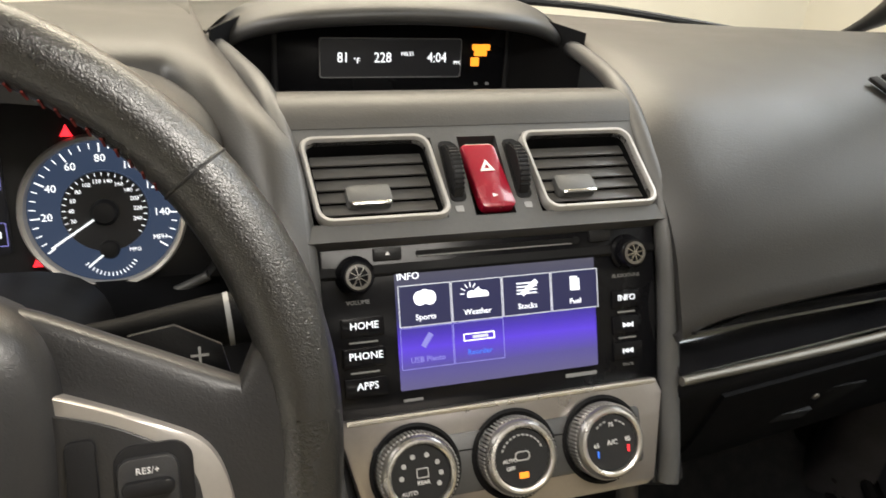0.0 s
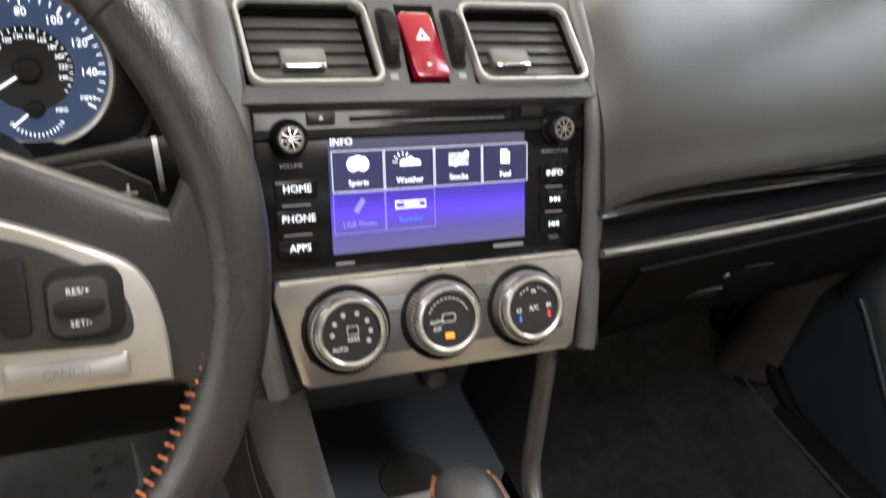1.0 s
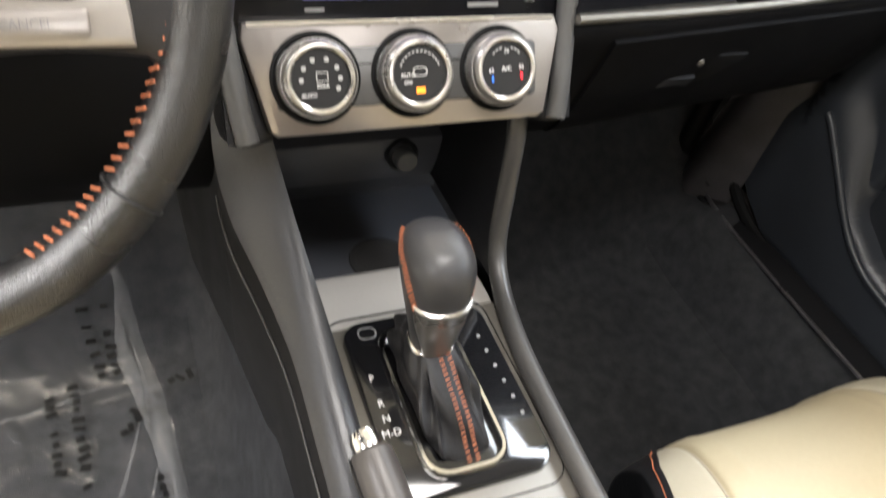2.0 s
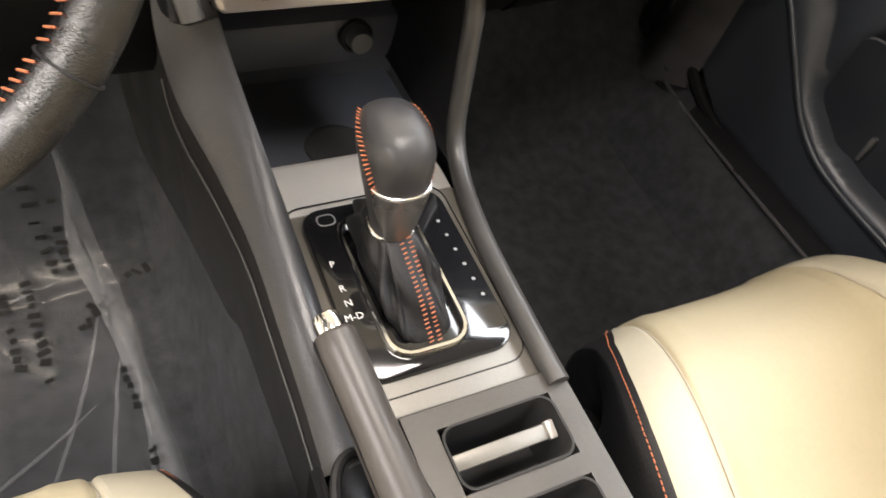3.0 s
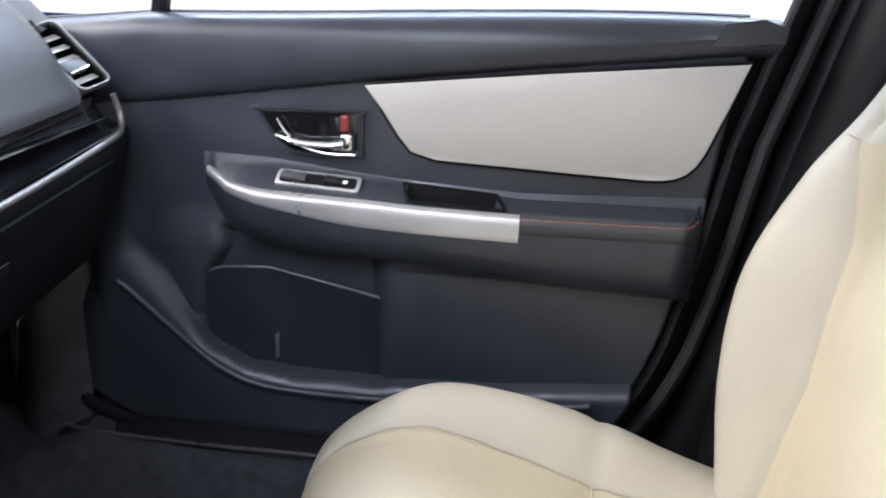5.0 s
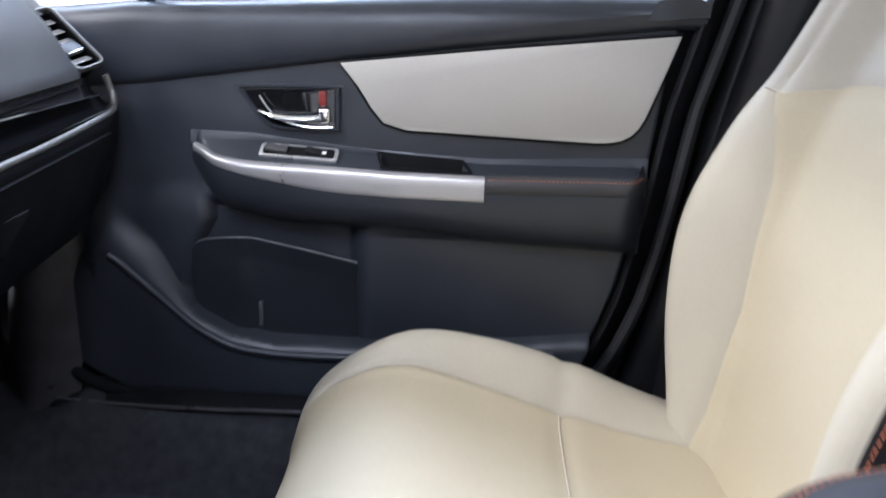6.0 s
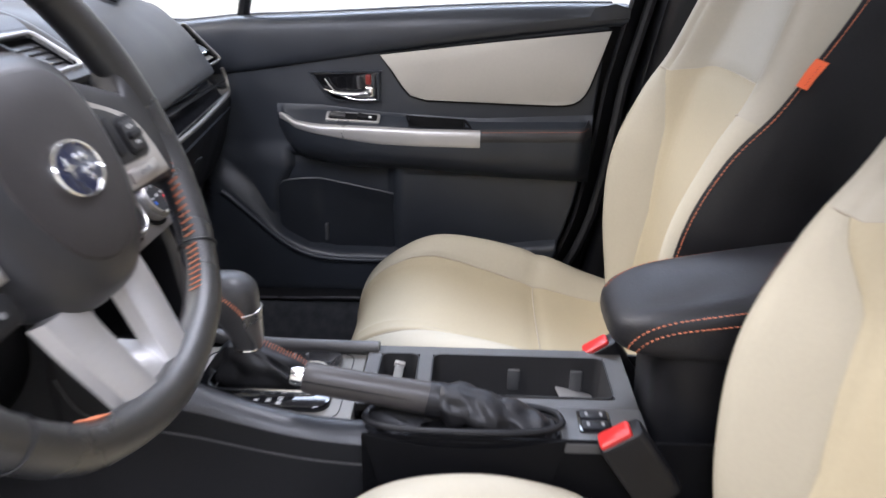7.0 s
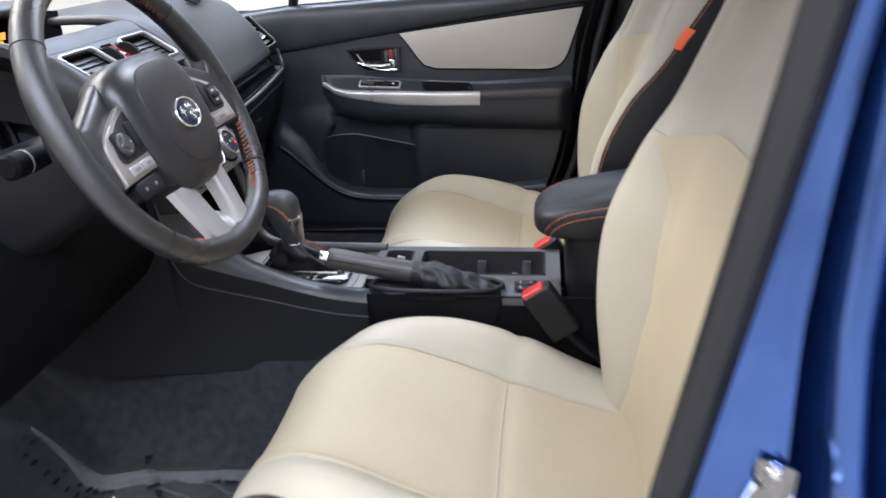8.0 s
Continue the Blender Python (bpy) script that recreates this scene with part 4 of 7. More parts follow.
def open_bin(x0, x1, y0, y1, z, depth, wall=0.002):
    bm = bmesh.new()
    w, h = x1 - x0, y1 - y0
    m = pose((x0 + x1) / 2, (y0 + y1) / 2, z)
    ri = rounded(w, h, 0.010)
    ro = rounded(w + 2 * wall, h + 2 * wall, 0.012)
    rb = rounded(w - 0.008, h - 0.008, 0.008)
    rows = [[m @ Vector((*q, zz)) for q in o] for o, zz in ((ro, -depth - wall), (ro, 0), (ri, 0), (rb, -depth))]
    return add_grid(bm, rows, closed_u=True, caps=True)


def console():
    c = thing("centre_console", (0, 0.0, 0.0), "dark plastic centre console with a warm grey top and open bins", "console")
    # top plate with gaps for the bins
    xs = [-0.048, -0.026, 0.068, 0.088]
    ys = [-0.262, -0.238, -0.020, -0.004, 0.046, 0.0625]
    bm = bmesh.new()
    for i in range(3):
        for j in range(5):
            if i == 1 and j in (1, 3):
                continue
            a, b, d, e = xs[i], xs[i + 1], ys[j], ys[j + 1]
            add_slab(bm, pose((a + b) / 2, (d + e) / 2, CZ), [((b - a) / 2 * p, (e - d) / 2 * q) for p, q in ((1, 1), (-1, 1), (-1, -1), (1, -1))], -0.010, 0.0)
    bmesh.ops.remove_doubles(bm, verts=bm.verts, dist=1e-5)
    part("bin_surround", bm, SURROUND, c, "satin grey frame of the bins")
    part("deck_gap", box(pose(0.02, 0.0635, CZ - 0.016), 0.13, 0.008, 0.010, 0.001), DARK, c)
    part("front_bin", open_bin(-0.024, 0.066, -0.002, 0.044, CZ + 0.0015, 0.060), BIN, c, "small open bin")
    part("bin_divider", box(pose(0.018, 0.022, CZ - 0.012, 14), 0.078, 0.012, 0.005, 0.0015), WARMGREY, c, "satin divider bar")
    part("divider_clip", box(pose(0.0605, 0.022, CZ - 0.011, 14), 0.007, 0.014, 0.007, 0.0015), PALE, c)
    part("cup_bin", open_bin(-0.024, 0.066, -0.236, -0.022, CZ + 0.0015, 0.075), BIN, c, "deep cup holder bin")
    for y in (-0.125, -0.205):
        part("cup_rib", box(pose(0.062, y, CZ - 0.030), 0.006, 0.016, 0.030, 0.002), GREY, c)
    part("cup_insert", box(pose(0.045, -0.205, CZ - 0.045, 18, 0, 10), 0.035, 0.05, 0.004, 0.001), SILVER, c, "pale plastic cup holder insert")
    # front deck round the gear lever
    m = pose(0, 0.163, CZ - 0.006)
    deck = [(-0.080, -0.098), (0.078, -0.098), (0.080, 0.0), (0.092, 0.090), (0.092, 0.098), (-0.080, 0.098)]
    part("deck", slab(m, deck, -0.02, 0.0, 0.003), WARMGREY, c, "warm grey satin deck round the gear lever")
    part("deck_groove", ring_frame(pose(0, 0.175, CZ - 0.0055), rounded(0.150, 0.190, 0.02), rounded(0.148, 0.188, 0.019), -0.001, 0.0002, 0.0001), DARK, c)
    # upright lip in front of the plate, with the tray behind it
    part("tray_lip", sheet([[(x * (0.078 + 0.1 * (y - 0.26)) + 0.008, y, z) for x in np.linspace(-1, 1, 5)] for y, z in spline([(0.262, 0.2225), (0.285, 0.219), (0.325, 0.208), (0.336, 0.204), (0.340, 0.198), (0.341, 0.172)], 14)], 0.004), PALE, c, "pale satin lip of the front tray")
    part("tray_floor", sheet([[(x, y, 0.178 - 0.06 * (y - 0.33)) for x in np.linspace(-0.095, 0.118, 6)] for y in np.linspace(0.335, 0.495, 6)], 0.006), TRAY, c)
    part("tray_recess", lathe(pose(0.022, 0.375, 0.1755, -3.5), [(0.034, 0.0), (0.033, 0.0015), (0.028, 0.002), (0.026, 0.0006), (0.0, 0.0004)], 36), BIN, c, "dark round recess in the tray")
    part("tray_back", sheet([[(x, 0.495 - 0.10 * (z - 0.17), z) for x in np.linspace(-0.11, 0.125, 6)] for z in np.linspace(0.165, 0.40, 8)], 0.006), TRAY, c)
    part("tray_shelf", box(pose(0.008, 0.455, 0.262, 4), 0.21, 0.05, 0.055, 0.006), TRAY, c)
    # legs up to the dashboard
    leg = spline([(0.100, 0.335, 0.405), (0.101, 0.322, 0.365), (0.102, 0.314, 0.312), (0.101, 0.300, 0.255), (0.095, 0.262, 0.232), (0.085, 0.195, 0.230), (0.081, 0.10, 0.2305), (0.080, 0.05, 0.231)], 50)
    part("leg_trim", tube(leg, 0.0090, n=12), TRIM, c, "grey edge trim of the console")
    part("leg_side", sheet([[(q[0] + 0.012 * k, q[1] + 0.01 * k, q[2] * (1 - k) + 0.02 * k) for k in np.linspace(0, 1, 7)] for q in leg], 0.004), BLACK, c)
    part("leg_inner", sheet([[(q[0] - 0.006 - 0.004 * k, q[1] + (0.50 - q[1]) * k, q[2] - 0.004) for k in np.linspace(0, 1, 5)] for q in leg[:26]], 0.003), BLACK, c)
    rows = []
    inner = spline([(-0.108, 0.345, 0.410), (-0.102, 0.332, 0.372), (-0.092, 0.300, 0.325), (-0.084, 0.262, 0.292), (-0.077, 0.215, 0.262), (-0.073, 0.153, 0.238), (-0.072, 0.10, 0.227), (-0.074, 0.045, 0.224)], 46)
    outer = spline([(-0.142, 0.360, 0.410), (-0.144, 0.350, 0.355), (-0.136, 0.330, 0.303), (-0.121, 0.280, 0.274), (-0.110, 0.22, 0.252), (-0.107, 0.155, 0.232), (-0.106, 0.10, 0.220), (-0.108, 0.045, 0.216)], 46)
    for a, b in zip(inner, outer):
        rows.append([(a[0] + 0.002, a[1], a[2] - 0.03)] + [tuple(a + (b - a) * k + np.array([0, -0.004, 0.009]) * math.sin(math.pi * k) ** 0.7) for k in np.linspace(0, 1, 14)])
    part("knee_pad", grid(rows), KNEE, c, "padded black knee roll")
    # plain side below the roll, down to the tunnel carpet
    def foot(y):
        return float(np.interp(y, [0.04, 0.24, 0.38, 0.50, 0.95], [-0.112, -0.113, -0.132, -0.152, -0.170]))
    edge = [(r[-1][0], r[-1][1], r[-1][2]) for r in rows]
    edge = [(-0.160, 0.95, 0.44), (-0.155, 0.70, 0.44), (-0.150, 0.52, 0.43), (-0.146, 0.42, 0.42)] + edge
    line = spline(edge, 70)
    wall = [[((1 - k) * q[0] + k * foot(q[1]), q[1], q[2] * (1 - k) + (0.085 + 0.25 * max(0, q[1] - 0.5)) * k) for k in np.linspace(0, 1, 12)] for q in line]
    part("left_side", grid(wall), SIDE, c)
    part("side_seam", tube([(r[2][0] - 0.0015, r[2][1], r[2][2]) for r in wall[14:]], 0.0009, n=6), GREY, c, "pale seam along the side")
    part("left_inner", sheet([[(r[0][0], r[0][1] + (0.50 - r[0][1]) * k, r[0][2]) for k in np.linspace(0, 1, 4)] for r in rows[:24]], 0.003), BLACK, c)
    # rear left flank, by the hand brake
    part("flank", sheet([[(-0.116 - 0.008 * (1 - z / 0.24), y, z) for z in np.linspace(-0.05, 0.236, 10)] for y in np.linspace(0.046, -0.40, 12)], 0.004), SHADED_BLACK, c)
    part("right_flank", sheet([[(0.090 + 0.015 * (1 - z / 0.22), y, z) for z in np.linspace(-0.05, 0.226, 8)] for y in np.linspace(0.06, -0.46, 12)], 0.004), BLACK, c)
    part("rear_deck", slab(pose(-0.083, -0.215, CZ + 0.004), rounded(0.068, 0.094, 0.004), -0.012, 0.0, 0.002), GREY, c)
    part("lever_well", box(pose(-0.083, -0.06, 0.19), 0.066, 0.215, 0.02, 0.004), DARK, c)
    w = part("heater_switch", slab(pose(-0.078, -0.206, CZ + 0.004), rounded(0.040, 0.036, 0.003), -0.002, 0.002, 0.001), GLOSS, c, "seat heater switch pair")
    for dx in (-0.0095, 0.0095):
        part("rocker", slab(pose(-0.078 + dx, -0.206, CZ + 0.006), rounded(0.017, 0.030, 0.003), 0, 0.003, 0.001), BLACK, w)
        for dy in (-0.008, 0.008):
            part("print_bar", box(pose(-0.078 + dx, -0.206 + dy, CZ + 0.0092), 0.007, 0.003, 0.0004), GREYPRINT, w)
    return c


console()


def lighter_socket():
    t = thing("power_socket", (0.044, 0.425, 0.27), "round black power socket under the climate panel", "power socket")
    m = plane_frame((0.047, 0.425, 0.271), (0, 0.2, 1))
    part("ring", lathe(m, [(0.0165, -0.004), (0.0165, 0.004), (0.014, 0.006), (0.0125, 0.004), (0.0, 0.004)], 30), BLACK, t)
    part("cap", lathe(at(m, 0, 0, 0.004), [(0.0115, 0), (0.0115, 0.012), (0.010, 0.014), (0.0, 0.0145)], 30), GREY, t)


lighter_socket()


def shifter():
    g = thing("gear_lever", (0.003, 0.175, CZ), "leather gear lever with orange stitching in a chrome gate", "gear lever")
    base = pose(0.003, 0.176, CZ - 0.005)
    part("gate_plate", slab(base, rounded(0.128, 0.166, 0.018), -0.004, 0.0065, 0.002), GLOSS, g, "gloss black gate plate")
    part("gate_ring", ring_frame(at(base, -0.005, -0.002, 0.006), rounded(0.070, 0.142, 0.020), rounded(0.060, 0.132, 0.016), -0.002, 0.006, 0.002), CHROME, g, "chrome gate ring")
    for n, y in (("P", 0.025), ("R", 0.001), ("N", -0.013), ("M-D", -0.026)):
        words("gate_letter", n, 0.0085, at(base, -0.053, y, 0.0072), WHITE, g)
    part("lock_button", ring_frame(at(base, -0.043, 0.070, 0.006), rounded(0.016, 0.012, 0.005), rounded(0.014, 0.010, 0.0045), 0, 0.001, 0.0003), GREYPRINT, g)
    for k in range(6):
        part("gate_dot", slab(at(base, 0.050 + 0.001 * k, 0.045 - 0.016 * k, 0.0066), rounded(0.003, 0.003, 0.001), 0, 0.0004), GREYPRINT, g)
    # boot: pleated leather
    rows = []
    for k in np.linspace(0, 1, 22):
        w, h = 0.0245 * (1 - k) ** 0.75 + 0.013 * k ** 0.6, 0.060 * (1 - k) ** 0.75 + 0.015 * k ** 0.6
        cy, z = 0.174 + 0.028 * k, CZ + 0.002 + 0.052 * k
        row = []
        for i in range(64):
            a = 2 * math.pi * i / 64
            fold = 1 + 0.12 * math.sin(math.pi * k) * math.sin(5 * a + 6 * k) + 0.10 * math.sin(math.pi * k ** 0.7) * math.sin(11 * a - 3 * k) * (math.sin(a) > -0.9)
            e = 0.6
            row.append((-0.002 - 0.008 * k + w * fold * math.copysign(abs(math.cos(a)) ** e, math.cos(a)), cy + h * fold * math.copysign(abs(math.sin(a)) ** e, math.sin(a)), z))
        rows.append(row)
    part("boot", grid(rows, closed_u=True, caps=True), LEATHER, g, "pleated black leather boot")
    for dx in (-0.0035, 0.0035):
        path = [(0.002 - 0.009 * k + dx, 0.174 + 0.028 * k - (0.060 * (1 - k) ** 0.75 + 0.015 * k ** 0.6) * (1 + 0.10 * math.sin(math.pi * k) * math.sin(7.5 * math.pi + 6 * k)) - 0.0025, CZ + 0.004 + 0.052 * k) for k in np.linspace(0, 1, 40)]
        part("boot_stitching", stitches(path, [(1, 0, 0)] * 40, 0.0036, 0.0010, 0.0034, 0.25), ORANGE, g, "orange boot stitching")
    # knob: leather that widens upwards and leans forward, with a metal collar at the rear
    prof = [(0.304, 0.0155, 0.0145, 0.179), (0.318, 0.0178, 0.0175, 0.181), (0.338, 0.0212, 0.0225, 0.186), (0.357, 0.0240, 0.0285, 0.191), (0.374, 0.0256, 0.0335, 0.196), (0.388, 0.0250, 0.0335, 0.198), (0.398, 0.0212, 0.0275, 0.198), (0.4045, 0.0135, 0.0170, 0.197), (0.4068, 0.003, 0.004, 0.196)]

    def on_knob(a, q, grow=0.0):
        c, n = math.cos(a), math.sin(a)
        return (-0.0110 + (q[1] + grow) * math.copysign(abs(c) ** 0.82, c), q[3] + (q[2] + grow) * math.copysign(abs(n) ** 0.82, n) + 0.014, 0.2815 + (q[0] - 0.304) * 0.90)

    def level(z):
        zs = [q[0] for q in prof]
        return [z] + [float(np.interp(z, zs, [q[k] for q in prof])) for k in (1, 2, 3)]
    part("knob", grid([[on_knob(a, q) for a in np.linspace(0, 2 * math.pi, 44, endpoint=False)] for q in spline(prof, 34)], closed_u=True, caps=True), SOFTGREY, g, "black leather knob")
    rows = []
    for z in np.linspace(0.304, 0.357, 10):
        spread = radians(38 + 26 * smoothstep(0.30, 0.345, z))
        rows.append([on_knob(radians(270) + spread * u, level(z), 0.0016 * (1 - u ** 8)) for u in np.linspace(-1, 1, 22)])
    part("collar", sheet(rows, 0.001), GUNMETAL, g, "brushed grey metal collar")
    part("collar_edge", tube([on_knob(radians(270) + radians(64) * u, level(0.3575), 0.0008) for u in np.linspace(-1, 1, 26)], 0.0010, n=8), SATIN_CHROME, g, "bright collar edge")
    part("collar_foot", tube([on_knob(a, level(0.3045), 0.001) for a in np.linspace(0, 2 * math.pi, 30, endpoint=False)], 0.0016, n=8, closed=True), CHROME, g)
    for s in (1, -1):
        line = [on_knob(radians(270 + s * a), level(z), 0.0008) for a, z in spline([(60, 0.357), (68, 0.368), (79, 0.379), (93, 0.387), (112, 0.3915), (128, 0.392), (140 if s < 0 else 120, 0.3915)], 50)]
        part("knob_stitching", stitches(line, [Vector(on_knob(radians(270), level(0.385))) - Vector(q) for q in line], 0.0056, 0.0012, 0.0031, 0.35), ORANGE, g, "orange knob stitching")


shifter()


def hand_brake():
    h = thing("hand_brake", (-0.085, 0.0, 0.2), "hand brake lever with a gathered black leather boot", "hand brake")
    a, b = Vector((-0.086, 0.112, 0.287)), Vector((-0.073, -0.022, 0.256))
    prof = [(0.0, 0.0125), (0.02, 0.0148), (0.10, 0.0155), (0.5, 0.0152), (0.9, 0.0165), (1.0, 0.0165)]
    pts = [a.lerp(b, k) for k, _ in prof]
    part("grip", tube(pts, [r for _, r in prof], n=20, flat=1.15), GRIP, h, "smooth grey grip")
    d = (a - b).normalized()
    part("button", tube([a - d * 0.002, a + d * 0.008, a + d * 0.013, a + d * 0.0145], [0.0105, 0.0105, 0.009, 0.004], n=18), CHROME, h, "chrome release button")
    part("seam", tube([a.lerp(b, k) + Vector((-0.0152, 0, 0.004)) for k in np.linspace(0.03, 0.97, 12)], 0.0008, n=6), DARK, h)
    part("cuff", tube([b + d * 0.002, b - d * 0.004, b - d * 0.016, b - d * 0.018], [0.0165, 0.0182, 0.0188, 0.0165], n=20, flat=1.12), LEATHER, h)
    rows = []
    p = spline([(-0.073, -0.036, 0.2545), (-0.076, -0.075, 0.245), (-0.080, -0.115, 0.232), (-0.083, -0.150, 0.222), (-0.084, -0.168, 0.214)], 34)
    for i, q in enumerate(p):
        k = i / 33
        row = []
        for j in range(48):
            w = 2 * math.pi * j / 48
            fold = 1 + 0.20 * noise.noise(Vector((math.cos(w) * 1.6, math.sin(w) * 1.6, k * 7))) + 0.06 * math.sin(k * 34 + 2.6 * math.sin(w)) + 0.05 * math.sin(k * 19 + 3 * w) - 0.10 * (1 - abs(noise.noise(Vector((w * 1.1, k * 11, 3))))) ** 10
            r = (0.0185 + 0.009 * math.sin(math.pi * k ** 0.8) - 0.004 * k) * fold
            row.append((q[0] + r * 1.05 * math.cos(w), q[1], q[2] + r * math.sin(w)))
        rows.append(row)
    part("boot", grid(rows, closed_u=True, caps=True), LEATHER, h, "wrinkled black leather sleeve")
    # skirt of the boot in its oval frame
    rim = [(-0.083 + 0.034 * math.copysign(abs(math.cos(w)) ** 0.6, math.cos(w)), -0.062 + 0.108 * math.copysign(abs(math.sin(w)) ** 0.7, math.sin(w))) for w in np.linspace(0, 2 * math.pi, 48, endpoint=False)]
    rows = []
    for k in np.linspace(0, 1, 10):
        rows.append([(-0.083 + (x + 0.083) * (1 - 0.62 * k), -0.075 + (y + 0.075) * (1 - 0.5 * k), 0.232 - 0.022 * math.sin(math.pi * k * 0.9) + 0.006 * math.sin(7 * i / 48 * 2 * math.pi + 4 * k) * math.sin(math.pi * k)) for i, (x, y) in enumerate(rim)])
    part("skirt", grid(rows, closed_u=True, caps=False), LEATHER, h, "black leather skirt of the boot")
    part("rim", tube([(x, y, 0.236 + (0.008 if x < -0.09 else 0)) for x, y in rim], 0.0038, n=8, closed=True), BLACK, h)
    part("side_skirt", sheet([[(-0.1205 - 0.010 * (1 - k), 0.044 - 0.216 * u - 0.05 * (1 - k) * (0.5 - u), 0.150 + 0.090 * k - 0.014 * math.sin(math.pi * u) * k) for k in np.linspace(0, 1, 6)] for u in np.linspace(0, 1, 14)], 0.004), SHADED_BLACK, h, "black side panel below the lever")


hand_brake()


def armrest():
    t = thing("armrest_box", (-0.01, -0.36, 0.1), "padded black leather console armrest with double orange stitching", "armrest")
    part("bin", sheet([[(-0.012 + 0.074 * math.copysign(abs(math.cos(w)) ** 0.45, math.cos(w)), -0.388 + (0.112 + 0.010 * k) * math.copysign(abs(math.sin(w)) ** 0.45, math.sin(w)), 0.04 + 0.28 * k) for w in np.linspace(0, 2 * math.pi, 40, endpoint=False)] for k in np.linspace(0, 1, 8)], 0.004, closed_u=True), BLACK, t, "black plastic storage box")

    def on_lid(w, k, grow=0.0):
        """A point of the lid: w goes round it, k up from its foot. Its top falls towards the rounded nose."""
        c, n = math.cos(w), math.sin(w)
        bulge = max(0.0, 1 - abs(1.9 * k - 0.85) ** 3.0) ** 0.5
        x = -0.010 + (0.068 + 0.014 * bulge + grow) * math.copysign(abs(c) ** 0.5, c)
        y = -0.362 + (0.124 + 0.020 * bulge + grow) * math.copysign(abs(n) ** (0.62 if n > 0 else 0.42), n)
        top = 0.379 - 0.18 * (y + 0.32) - 1.2 * max(0, y + 0.285) ** 2
        return (x, y, 0.319 + (top - 0.319) * k)
    turn = np.linspace(0, 2 * math.pi, 72, endpoint=False)
    rows = [[on_lid(w, k) for w in turn] for k in np.linspace(0, 1, 18)]
    for f, dz in ((0.85, 0.003), (0.5, 0.005), (0.2, 0.0055)):
        mid = Vector((-0.012, -0.362, 0))
        rows.append([(mid.x + (p[0] - mid.x) * f, mid.y + (p[1] - mid.y) * f, p[2] * f + (0.3866 - 0.19 * (p[1] - mid.y) * f) * (1 - f) + dz) for p in rows[17]])
    part("lid", grid(rows, closed_u=True, caps=True), LEATHER, t, "padded black leather lid")
    # twin seams climb from the nose along the side, one runs round the far rim
    for s, gap in ((-1, 0.0), (-1, 0.13), (1, 0.0)):
        path = []
        for q in np.linspace(0, 1, 90):
            w = radians(90 - s * ((34 + 60 * gap if s < 0 else 12) + 128 * q))
            k = (0.90 - 1.4 * gap) - (0.80 - 1.3 * gap) * math.exp(-(q / 0.10) ** 1.1) if s < 0 else 0.97 - 0.10 * math.exp(-q / 0.05)
            path.append(on_lid(w, k, 0.0012))
        part("stitching", stitches(path, [(0, 0, 1)] * 90, 0.0034, 0.0013, 0.0050, -1), ORANGE, t, "orange stitching")
    part("latch", box(pose(-0.012, -0.236, 0.318), 0.03, 0.012, 0.008, 0.002), BLACK, t)


armrest()

# ---- seats ----


